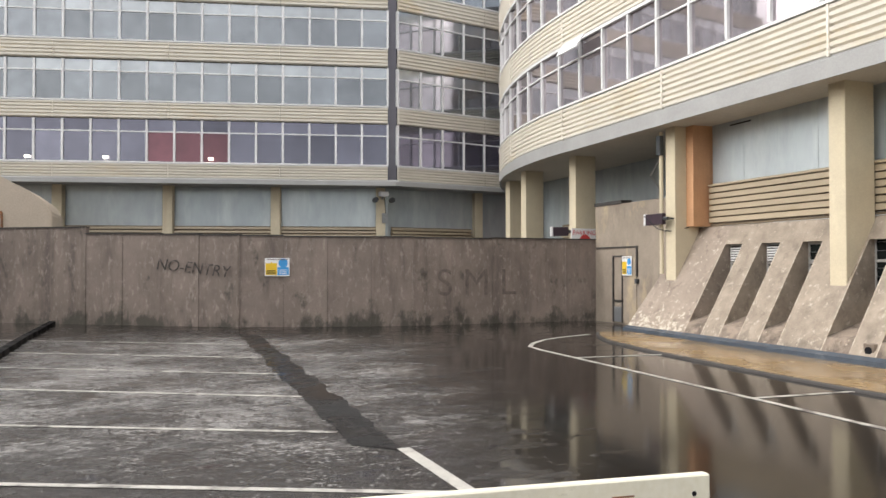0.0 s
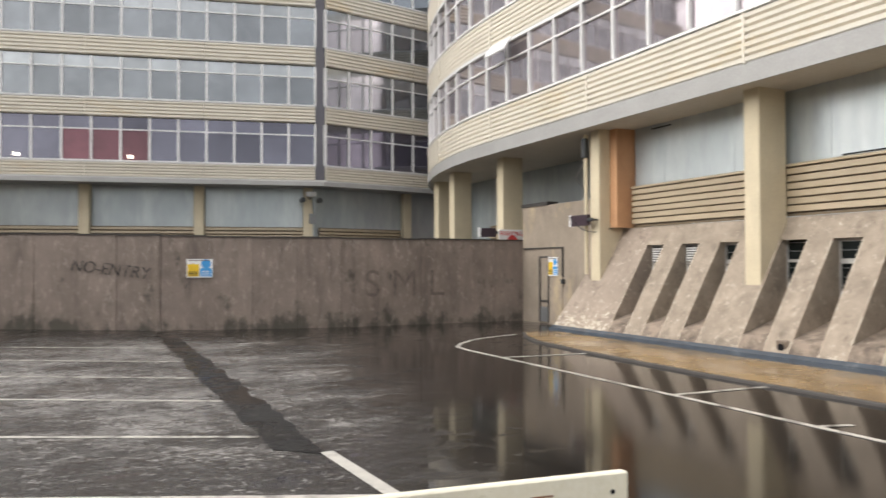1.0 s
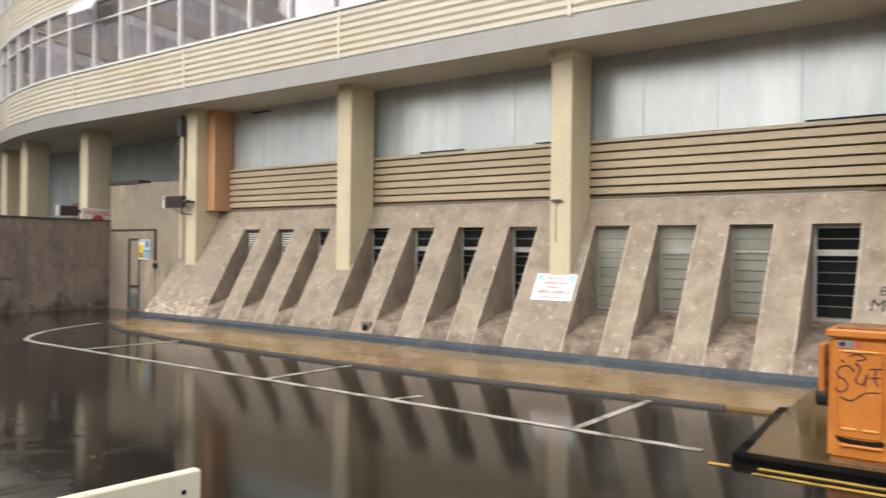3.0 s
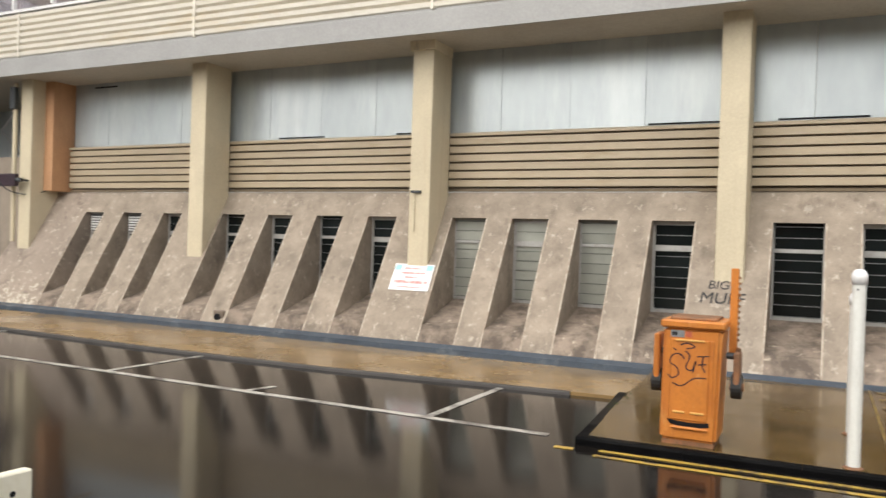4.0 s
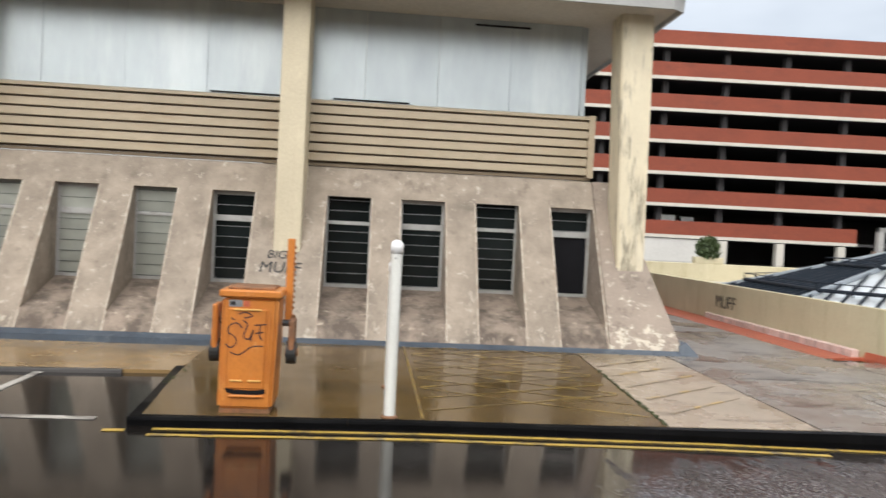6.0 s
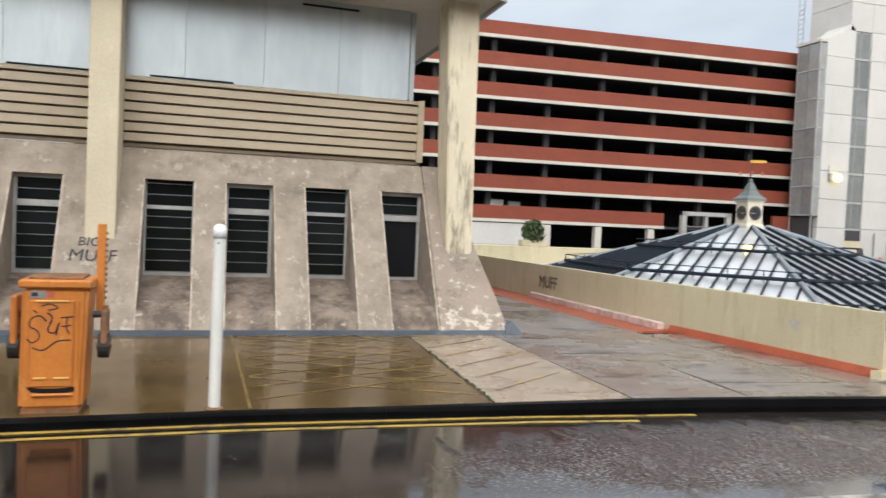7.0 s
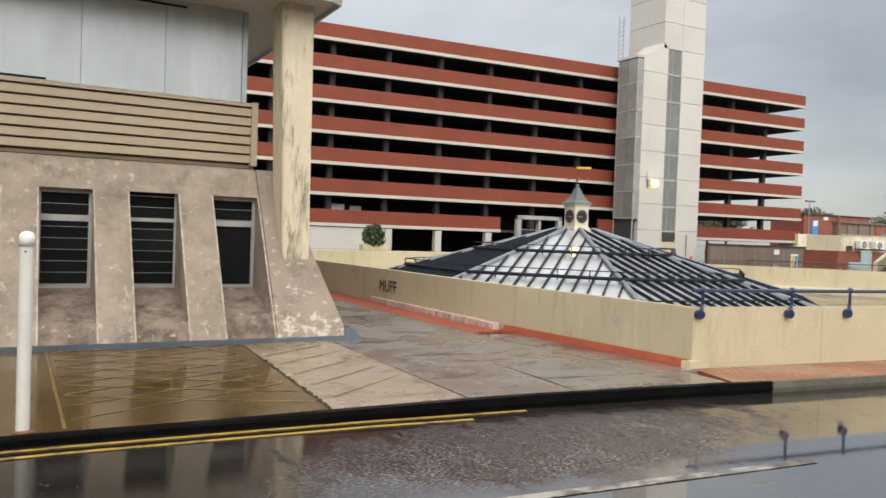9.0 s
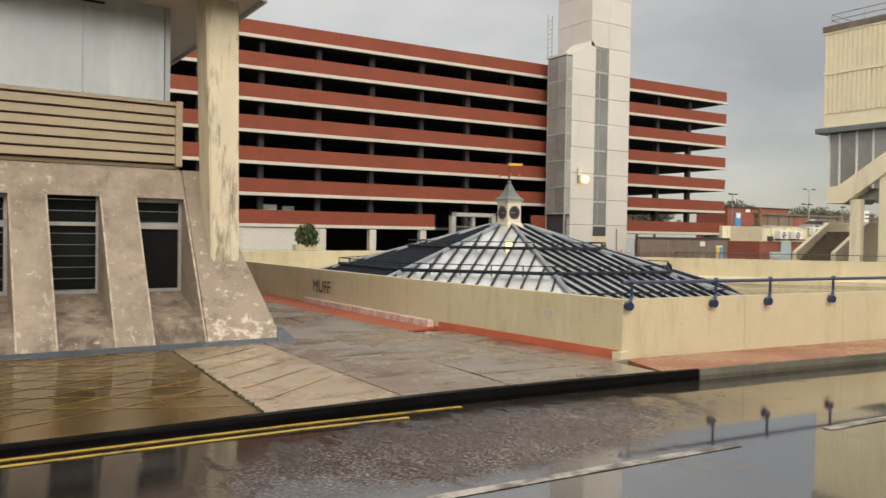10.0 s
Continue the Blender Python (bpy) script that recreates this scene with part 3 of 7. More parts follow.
# ---------- ground, markings and pavement ----------
def ground_material():
    """Wet asphalt with mirror-like pools, coarse worn areas, a fine aggregate and painted pale glints."""
    m = material("wet_asphalt_ground", (0.024, 0.0205, 0.018), 0.3, vary=0.4, scale=0.7, fine=26, bump=0.6, spec=0.85)
    nt = m.node_tree
    b = nt.nodes["Principled BSDF"]
    geo = nt.nodes.new("ShaderNodeNewGeometry")

    def math_node(op, a, c):
        n = nt.nodes.new("ShaderNodeMath")
        n.operation = op
        for i, v in enumerate((a, c)):
            if isinstance(v, (int, float)):
                n.inputs[i].default_value = v
            else:
                nt.links.new(v, n.inputs[i])
        return n.outputs[0]

    def worn(cx, cy, rx, ry, weight):
        mp = nt.nodes.new("ShaderNodeMapping")
        mp.inputs["Location"].default_value = (-cx / rx, -cy / ry, 0)
        mp.inputs["Scale"].default_value = (1 / rx, 1 / ry, 0)
        ln = nt.nodes.new("ShaderNodeVectorMath")
        ln.operation = "LENGTH"
        mr = nt.nodes.new("ShaderNodeMapRange")
        mr.inputs["From Min"].default_value, mr.inputs["From Max"].default_value = 0.55, 1.15
        mr.inputs["To Min"].default_value, mr.inputs["To Max"].default_value = weight, 0
        nt.links.new(geo.outputs["Position"], mp.inputs["Vector"])
        nt.links.new(mp.outputs[0], ln.inputs[0])
        nt.links.new(ln.outputs["Value"], mr.inputs["Value"])
        return mr.outputs[0]

    def noise_at(size, sx, sy, detail=8):
        mp = nt.nodes.new("ShaderNodeMapping")
        mp.inputs["Scale"].default_value = (sx, sy, 1)
        n = nt.nodes.new("ShaderNodeTexNoise")
        n.inputs["Scale"].default_value = size
        n.inputs["Detail"].default_value = detail
        n.inputs["Roughness"].default_value = 0.65
        nt.links.new(geo.outputs["Position"], mp.inputs["Vector"])
        nt.links.new(mp.outputs[0], n.inputs["Vector"])
        return n.outputs["Fac"]

    pools = noise_at(0.45, 1, 0.8)
    streaks = noise_at(1.9, 1.5, 0.6, 10)
    flecks = noise_at(6.0, 1.3, 0.7, 6)
    wear = math_node("ADD", worn(-14, -1.0, 11, 6.5, 0.1), worn(4.4, 5.3, 2.9, 0.95, 0.13))
    level = math_node("ADD", math_node("MULTIPLY", pools, 0.25), math_node("MULTIPLY", streaks, 0.45))
    level = math_node("ADD", math_node("ADD", level, math_node("MULTIPLY", flecks, 0.3)), wear)
    puddle = worn(-6, 6.2, 9.5, 3.3, 1.0)
    film = worn(8.6, 3.4, 10.0, 2.5, 1.0)
    level = math_node("SUBTRACT", level, math_node("MULTIPLY", puddle, 0.11))
    level = math_node("SUBTRACT", level, math_node("MULTIPLY", film, 0.05))

    def ranged(v, lo, hi, a, c):
        mr = nt.nodes.new("ShaderNodeMapRange")
        for k, val in zip(("From Min", "From Max", "To Min", "To Max"), (lo, hi, a, c)):
            mr.inputs[k].default_value = val
        nt.links.new(v, mr.inputs["Value"])
        return mr.outputs[0]

    nt.links.new(math_node("ADD", ranged(level, 0.5, 0.64, 0.05, 0.33), math_node("MULTIPLY", puddle, 0.035)), b.inputs["Roughness"])
    gloss = math_node("SUBTRACT", math_node("ADD", math_node("MULTIPLY", film, 0.2), 0.8), math_node("ADD", math_node("MULTIPLY", puddle, 0.48), math_node("ADD", worn(-15, -1.0, 13, 9, 0.66), math_node("ADD", worn(4.4, 5.3, 3.0, 1.0, 0.45), worn(-2.0, 5.2, 4.0, 1.9, 0.17)))))
    nt.links.new(math_node("MAXIMUM", gloss, 0.26), b.inputs["Specular IOR Level"])
    # a sheet of standing water over the road
    nt.links.new(math_node("MAXIMUM", math_node("SUBTRACT", film, worn(4.3, 5.3, 3.2, 1.0, 1.0)), 0.0), b.inputs["Coat Weight"])
    b.inputs["Coat Roughness"].default_value = 0.04
    b.inputs["Coat IOR"].default_value = 1.75
    # broken pale streaks and specks: sky glints of the wet ground, put into its colour
    bare = math_node("ADD", worn(-14, 0.2, 9.5, 5.2, 0.1), worn(4.3, 5.3, 2.9, 0.85, 0.04))
    bare = math_node("ADD", bare, math_node("ADD", math_node("MULTIPLY", noise_at(0.7, 1.2, 0.7, 4), 0.27),
                                            math_node("ADD", math_node("MULTIPLY", noise_at(5.0, 1.6, 0.7, 12), 0.3),
                                                      math_node("MULTIPLY", noise_at(24.0, 1.5, 0.7, 3), 0.43))))
    brown = nt.nodes.new("ShaderNodeMix")
    brown.data_type = "RGBA"
    brown.inputs[7].default_value = (0.045, 0.027, 0.024, 1)
    nt.links.new(b.inputs["Base Color"].links[0].from_socket, brown.inputs[6])
    nt.links.new(worn(4.4, 5.3, 2.9, 0.95, 0.85), brown.inputs["Factor"])
    pale = nt.nodes.new("ShaderNodeMix")
    pale.data_type = "RGBA"
    pale.inputs[7].default_value = (0.31, 0.297, 0.285, 1)
    nt.links.new(brown.outputs[2], pale.inputs[6])
    specks = math_node("MULTIPLY", ranged(noise_at(34.0, 0.8, 1.3, 6), 0.525, 0.57, 0.0, 0.95),
                       math_node("ADD", worn(4.3, 5.3, 2.9, 0.95, 0.75), worn(-14, 0.2, 9.5, 5.2, 0.3)))
    nt.links.new(math_node("MAXIMUM", ranged(bare, 0.6, 0.64, 0.0, 0.85), specks), pale.inputs["Factor"])
    soaked = nt.nodes.new("ShaderNodeMix")
    soaked.data_type = "RGBA"
    soaked.inputs[7].default_value = (0.007, 0.006, 0.0055, 1)
    nt.links.new(pale.outputs[2], soaked.inputs[6])
    nt.links.new(math_node("MAXIMUM", math_node("MULTIPLY", puddle, 0.75), worn(-21.5, 4.5, 3.2, 9.0, 0.8)), soaked.inputs["Factor"])
    nt.links.new(soaked.outputs[2], b.inputs["Base Color"])
    # coarse relief of the worn stretches
    coarse = nt.nodes.new("ShaderNodeBump")
    coarse.inputs["Distance"].default_value = 0.05
    nt.links.new(noise_at(9.0, 1.0, 0.8, 5), coarse.inputs["Height"])
    nt.links.new(ranged(level, 0.52, 0.62, 0.0, 1.0), coarse.inputs["Strength"])
    old = b.inputs["Normal"].links[0].from_node
    nt.links.new(coarse.outputs[0], old.inputs["Normal"])
    for bp in [old]:
        nt.links.new(math_node("ADD", ranged(level, 0.5, 0.66, 0.012, 0.9), math_node("MULTIPLY", puddle, 0.022)), bp.inputs["Strength"])
    return m


M_GROUND = ground_material()
bm = bmesh.new()
xs = [-600, -120, -40, -20, 0, 20, 40, 120, 600]
bmv = [[bm.verts.new((x, y, 0)) for x in xs] for y in xs]
for i in range(8):
    for j in range(8):
        bm.faces.new((bmv[i][j], bmv[i][j + 1], bmv[i + 1][j + 1], bmv[i + 1][j]))
solid("ground", bm, M_GROUND, "dark wet asphalt with puddles reflecting the buildings", "ground", kind="structure")


def stripe(pts, width, mat, name, label, z=0.004, group="painted lines"):
    """A painted line along a plan path."""
    bm = bmesh.new()
    h = width / 2
    bm2 = sweep([(-h, z), (h, z), (h, z + 0.003), (-h, z + 0.003)], pts)
    bm.free()
    return solid(name, bm2, mat, label, "road marking", kind="structure", group=group)


WL = "worn white painted line on the wet asphalt"
stripe([(-2.28, 6.97), (-8, 6.98), (-14.3, 6.97)], 0.1, M_WHITE_LINE, "road_marking", WL)
stripe([(-14.3, 6.97), (-14.9, 7.05), (-15.5, 7.42), (-16.1, 8.0), (-16.55, 8.7), (-17.0, 9.7)], 0.1, M_WHITE_LINE, "road_marking",
       "curved white painted line at the end of the bays")
for x0, x1 in ((-3.56, -3.54), (-8.16, -8.12), (-12.82, -12.7)):
    stripe([(x0, 7.03), (x1, 8.92)], 0.09, M_WHITE_LINE, "road_marking", "white bay divider on the wet asphalt")
stripe([(-5.9, 7.03), (-5.8, 7.4)], 0.08, M_WHITE_LINE, "road_marking", "short white tick beside the bay line")
for (ax, ay), (cx, cy) in (((-17.4, 1.35), (-19.8, -2.96)), ((-14.8, 1.43), (-17.2, -2.9)), ((-12.5, 1.45), (-14.9, -2.9)),
                           ((-10.25, 1.48), (-12.4, -2.6)), ((-7.95, 1.48), (-9.75, -2.4)), ((-5.5, 1.95), (-7.2, -2.0))):
    k = 1.45
    stripe([(ax, ay), (ax + (cx - ax) * k, ay + (cy - ay) * k)], 0.085, M_WHITE_LINE, "road_marking", "faded white bay line across the car lot")
stripe([(-7.05, 1.93), (-4.2, 2.08)], 0.13, M_WHITE_LINE, "road_marking", "broad scratched white line in the car lot")
for d, x1 in ((0.1, 4.7), (0.28, 4.0)):
    stripe([(-1.72, 6.77 - d), (0.5, 6.81 - d), (3, 6.72 - d), (x1, 6.7 - (x1 - 3) * 0.07 - d)], 0.06, M_YELLOW_LINE, "road_marking", "yellow no-parking line beside the kerb", group="yellow lines")
stripe([(-2.1, 6.6), (-1.93, 6.61)], 0.07, M_YELLOW_LINE, "road_marking", "short yellow paint dash", group="yellow lines")
for x0, x1 in ((2.2, 5.9), (7.1, 9.3), (11, 14)):
    stripe([(x0, 4.55 - 0.07 * x0), (x1, 4.55 - 0.07 * x1)], 0.1, M_DASH, "road_marking", "worn white dash along the road middle")
rnd = random.Random(11)
trench = [(-21 + 0.35 * k, 1.47 + rnd.uniform(-0.04, 0.05)) for k in range(40)] + [(-6.95 - 0.35 * k, 1.93 + rnd.uniform(-0.05, 0.06)) for k in range(41)]
solid("asphalt_patch", slab(trench, 0.0, 0.006), M_PATCH,
      "black tarred trench strip across the car lot", "asphalt patch", kind="structure")
bm = sweep([(-0.09, 0), (0.09, 0), (0.08, 0.11), (-0.08, 0.11)], [(-25.0, -3.35), (-20, -3.3), (-14.5, -3.15), (-9, -3.0)])
solid("kerb_low", bm, M_KERB, "low black kerb edging the far car lot", "kerb", kind="structure")

# raised pavement: slabs as pieces of it
PZ = 0.13


def pz(x, y):
    """Height of the pavement: the kerb rises along the road, the slabs climb towards the building."""
    k = 0.08 + 0.055 * max(0.0, min(1.0, (x - 1.5) / 3.0))
    return k + (0.125 - k) * max(0.0, min(1.0, (y - 6.9) / 3.2))


def laid(bm):
    """Lets the flat top of a slab follow the pavement's fall; the top stood at PZ."""
    for v in bm.verts:
        if v.co.z > PZ - 0.015:
            v.co.z += pz(v.co.x, v.co.y) - PZ
    return bm


pavement = solid("pavement", slab([(-1.82, 6.95), (4.8, 6.8), (7.4, 6.6), (7.4, 40), (-2.1, 40), (-2.0, 9.1)], 0.0, 0.05), M_KERB,
                 "concrete pavement in front of the office building", "pavement", kind="structure")
slabs = [
    ([(-1.87, 6.84), (0.48, 6.9), (1.5, 6.87), (2.73, 6.82), (2.81, 8.47), (1.5, 8.45), (-1.98, 8.43)], M_PAVE),
    ([(-1.98, 8.442), (1.5, 8.462), (2.81, 8.482), (2.96, 11.2), (-2.07, 11.2)], M_PAVE),
    ([(2.76, 6.82), (4.13, 6.73), (4.26, 10.95), (2.99, 11.2)], M_PAVE_PALE),
    ([(4.16, 6.73), (5.4, 6.62), (5.6, 9.2), (4.22, 9.2)], M_PAVE_DRY), ([(4.22, 9.23), (5.6, 9.23), (5.86, 13), (4.38, 13)], M_PAVE_DRY),
    ([(5.43, 6.62), (7.5, 6.42), (7.55, 7.1), (5.5, 7.27)], M_PAVE_DRY),
    ([(5.5, 7.3), (7.1, 7.17), (6.98, 8.6), (5.56, 8.6)], M_PAVE_DRY), ([(7.13, 7.17), (7.8, 7.13), (7.55, 10.9), (6.85, 10.9), (7.01, 8.6)], M_PAVE_DRY),
    ([(5.56, 8.63), (6.98, 8.63), (6.82, 11.0), (5.72, 11.0)], M_PAVE_DRY),
    ([(5.75, 11.03), (6.95, 11.03), (6.95, 15), (5.88, 15)], M_PAVE_DRY), ([(4.39, 13.03), (5.86, 13.03), (5.88, 19), (4.4, 19)], M_PAVE_DRY),
    ([(5.89, 15.03), (6.95, 15.03), (6.95, 26), (5.89, 26)], M_PAVE_DRY), ([(4.4, 19.03), (5.86, 19.03), (5.86, 40), (4.4, 40)], M_PAVE_DRY)]
for pts, mt in slabs:
    part("paving_slab", laid(slab(pts, 0.02, PZ)), mt, pavement)
for i in range(9):
    part("paving_slab", laid(slab([(5.89, 26.03 + i * 1.6), (6.95, 26.03 + i * 1.6), (6.95, 27.6 + i * 1.6), (5.89, 27.6 + i * 1.6)], 0.02, PZ)), M_PAVE_DRY, pavement)
bm = bmesh.new()
rnd = random.Random(5)
for i in range(190):
    t = rnd.random() ** 1.4
    x, y = 2.745 + 0.055 * t * 2.6 + rnd.uniform(-0.02, 0.02), 6.88 + t * 2.6
    if i % 3 == 0:
        y = 11.0 + rnd.uniform(-0.6, 2.8)
        x = 6.98 + rnd.uniform(-0.12, 0.05)
    if i % 13 == 0:
        x, y = -2.0 + rnd.uniform(-0.05, 0.1), 8.6 + rnd.uniform(-0.5, 0.4)
    bmesh.ops.create_icosphere(bm, subdivisions=1, radius=rnd.uniform(0.006, 0.018), matrix=Matrix.Translation((x, y, pz(x, y))))
solid("moss", bm, M_MOSS, "green moss growing in the slab joint", "moss", kind="stuff")

# hatched yellow lines on the pavement
def pavement_line(p, q, w, label, mat=None):
    n = 8
    pts = [(p[0] + (q[0] - p[0]) * i / n, p[1] + (q[1] - p[1]) * i / n) for i in range(n + 1)]
    bm = sweep([(-w, PZ + 0.003), (w, PZ + 0.003), (w, PZ + 0.005), (-w, PZ + 0.005)], pts)
    solid("pavement_marking", laid(bm), mat or M_FAINT_YELLOW, label, "road marking", kind="structure", group="pavement hatching")


pavement_line((0.54, 6.95), (0.52, 10.85), 0.014, "worn yellow line across the wet pavement")
for i in range(8):
    y0 = 7.0 + i * 0.5
    pavement_line((0.6, y0 + 0.25), (2.68, y0 + 1.1) if y0 < 9.7 else (0.6 + (10.85 - y0) * 1.9, 10.85), 0.012, "faint crossed yellow hatching on brown concrete")
    pavement_line((0.6, y0 + 1.2) if y0 < 9.6 else (1.2 + (y0 - 9.5) * 2, 10.8), (2.7, y0 + 0.15), 0.012, "faint crossed yellow hatching on brown concrete")
for i in range(5):
    y0 = 7.3 + i * 0.62
    pavement_line((2.95, y0), (4.0, y0 + 0.75), 0.022, "broken yellow hatching on pale concrete", M_YELLOW_PALE)

# kerbs of the pavement, stone by stone
kerb = thing("kerb", (0, 7.2, 0), "wet black kerb stones edging the pavement", "kerb", kind="structure")
KP = [(-1.95, 6.77), (0.3, 6.83), (1.4, 6.81), (3, 6.7), (5, 6.55), (7.0, 6.36), (8.3, 6.22), (10, 6.04), (11.7, 5.82), (16, 5.2), (22, 4.3)]
s = 0.0
total = sum(math.hypot(c[0] - a[0], c[1] - a[1]) for a, c in zip(KP, KP[1:]))
while s < total - 0.9:
    pts = stretch_of(KP, s + 0.0015, s + 0.9135, 0.5)
    dark = pts[0][0] < 7.6
    part("kerb_stone", laid(sweep([(0.0, 0.0), (0.012, 0.055), (0.004, PZ - 0.002), (-0.075, PZ + 0.001), (-0.075, 0.02)], pts)), M_KERB if dark else M_KERB_MOSS, kerb)
    s += 0.915
for (a, c) in (((-2.1, 8.98), (-2.03, 8.0)), ((-2.029, 7.99), (-1.95, 6.8))):
    part("kerb_stone", laid(sweep([(0.02, 0.0), (0.02, 0.06), (0.0, PZ), (-0.09, PZ), (-0.09, 0.02)], [a, c])), M_KERB, kerb)

# narrow ochre strip beside the sloping plinth
STRIP = [(-17.1, 10.0), (-16.2, 9.5), (-15.2, 9.15), (-13, 8.85), (-9.4, 8.68), (-6, 8.72), (-3.9, 8.93), (-2.1, 9.06)]
solid("pavement_strip", slab(STRIP + [(-2.06, 11.3), (-17.3, 11.3)], 0.0, 0.04), M_STRIP,
      "narrow wet ochre concrete strip beside the plinth", "pavement", kind="structure")
kerb2 = thing("kerb_strip", (-8, 9.1, 0), "low dark kerb stones along the ochre strip", "kerb", kind="structure")
s, total = 0.0, sum(math.hypot(c[0] - a[0], c[1] - a[1]) for a, c in zip(STRIP, STRIP[1:]))
while s < total - 0.9:
    part("kerb_stone", sweep([(0.05, 0.0), (0.045, 0.03), (0.035, 0.043), (-0.03, 0.043), (-0.03, 0)], stretch_of(STRIP, s + 0.0015, s + 0.9135, 0.4)), M_COPING, kerb2)
    s += 0.915

# ---------- office wing with the sloping concrete plinth ----------
def sl(z):
    """Depth of the sloping face of the plinth at a height."""
    return 10.95 + 0.579 * (z - 0.13)


wing = thing("office_building", (-6, 12, 0.0), "long curved office building over a sloping brown concrete plinth", "building")


def extrude_x(bm, prof, x0, x1):
    a = [bm.verts.new((x0, y, z)) for y, z in prof]
    b = [bm.verts.new((x1, y, z)) for y, z in prof]
    n = len(prof)
    bm.faces.new(a)
    bm.faces.new(b[::-1])
    for i in range(n):
        bm.faces.new((a[i], b[i], b[(i + 1) % n], a[(i + 1) % n]))
    return bm


ZB, ZH, ZT, ZS, ZG = 0.1, 2.21, 2.67, 0.42, 0.8
W_X = [(-14.97, -14.36), (-13.79, -13.2), (-12.6, -12.06)] + [(x, x + 0.62) for x in (-10.99, -9.83, -8.68, -7.53)] + \
      [(x, x + 0.66) for x in (-5.83, -4.73, -3.59, -2.43)] + [(x, x + 0.7) for x in (-0.71, 0.43, 1.59, 2.78)]
plinth = part("plinth", box(-16.9, 3.6, 13.3, 13.6, 0.1, 2.66), M_CONC, wing, "sloping rendered concrete plinth with deep window recesses")
full = [(sl(ZB), ZB), (sl(ZT) - 0.02, ZT - 0.03), (sl(ZT) + 0.03, ZT), (13.29, ZT), (13.29, ZB)]
lintel = [(sl(ZH), ZH), (sl(ZT) - 0.02, ZT - 0.03), (sl(ZT) + 0.03, ZT), (13.29, ZT), (13.29, ZH)]
sill = [(sl(ZB), ZB), (sl(ZS), ZS), (12.32, ZG), (13.29, ZG), (13.29, ZB)]
edges = [-16.9] + [v for w in W_X for v in w] + [3.6]
for i in range(0, len(edges), 2):
    if edges[i + 1] < 3.55:
        bm = extrude_x(bmesh.new(), full, edges[i], edges[i + 1])
        if i == 0:
            for v in bm.verts:
                if v.co.x < -16.5:
                    v.co.x = -17.3 + 0.29 * (v.co.z - ZB)
        part("fin", bm, M_CONC if i else M_CONC_LOW, plinth)
for x0, x1 in W_X:
    for x in (x0, x1):
        part("worn_arris", extrude_x(bmesh.new(), [(sl(0.14) - 0.003, 0.14), (sl(0.14) + 0.01, 0.13), (sl(ZH) + 0.01, ZH), (sl(ZH) - 0.003, ZH)], x - 0.011, x + 0.011), M_CHIP, plinth)
    part("lintel", extrude_x(bmesh.new(), lintel, x0, x1), M_CONC, plinth)
    part("sill", extrude_x(bmesh.new(), sill, x0, x1), M_CONC_SILL, plinth)
# hipped end of the plinth
bm = bmesh.new()
x0, xe, xt = W_X[-1][1], 4.62, 3.86
v = [bm.verts.new(p) for p in ((x0, sl(ZB), ZB), (xe, sl(ZB), ZB), (xt, sl(ZT), ZT), (x0, sl(ZT), ZT),
                               (x0, 13.6, ZB), (xe, 13.6, ZB), (xt, 13.6, ZT), (x0, 13.6, ZT))]
for f in ((0, 1, 2, 3), (1, 5, 6, 2), (3, 2, 6, 7), (4, 0, 3, 7), (5, 4, 7, 6), (0, 4, 5, 1)):
    bm.faces.new([v[i] for i in f])
bmesh.ops.bevel(bm, geom=list(bm.edges), offset=0.03, segments=2, affect="EDGES")
part("plinth_end", bm, M_CONC_LOW, plinth, "flaking hipped end of the concrete plinth")
part("flashing", sweep([(0.0, 0.03), (0.12, 0.03), (0.11, 0.125), (0.02, 0.165), (0.0, 0.18)], [(-17.3, 10.96), (4.66, 10.96), (4.68, 10.98), (4.68, 13.6)]), M_FLASH, wing,
     "blue-grey waterproof flashing along the foot")
bm = bmesh.new()
va = [bm.verts.new(p) for p in ((4.5, 10.84, 0.06), (4.84, 10.82, 0.06), (4.84, 11.3, 0.06), (4.56, 11.3, 0.06), (4.52, 10.98, 0.25), (4.63, 10.98, 0.31), (4.62, 11.3, 0.3), (4.54, 11.3, 0.25))]
for f in ((3, 2, 1, 0), (4, 5, 6, 7), (0, 1, 5, 4), (1, 2, 6, 5), (2, 3, 7, 6), (3, 0, 4, 7)):
    bm.faces.new([va[j] for j in f])
part("flashing_corner", bm, M_FLASH, wing, "folded blue-grey flashing at the plinth corner")
# black sheet put in for the unlit rooms behind the blades
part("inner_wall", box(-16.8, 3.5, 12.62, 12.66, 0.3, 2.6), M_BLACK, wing)

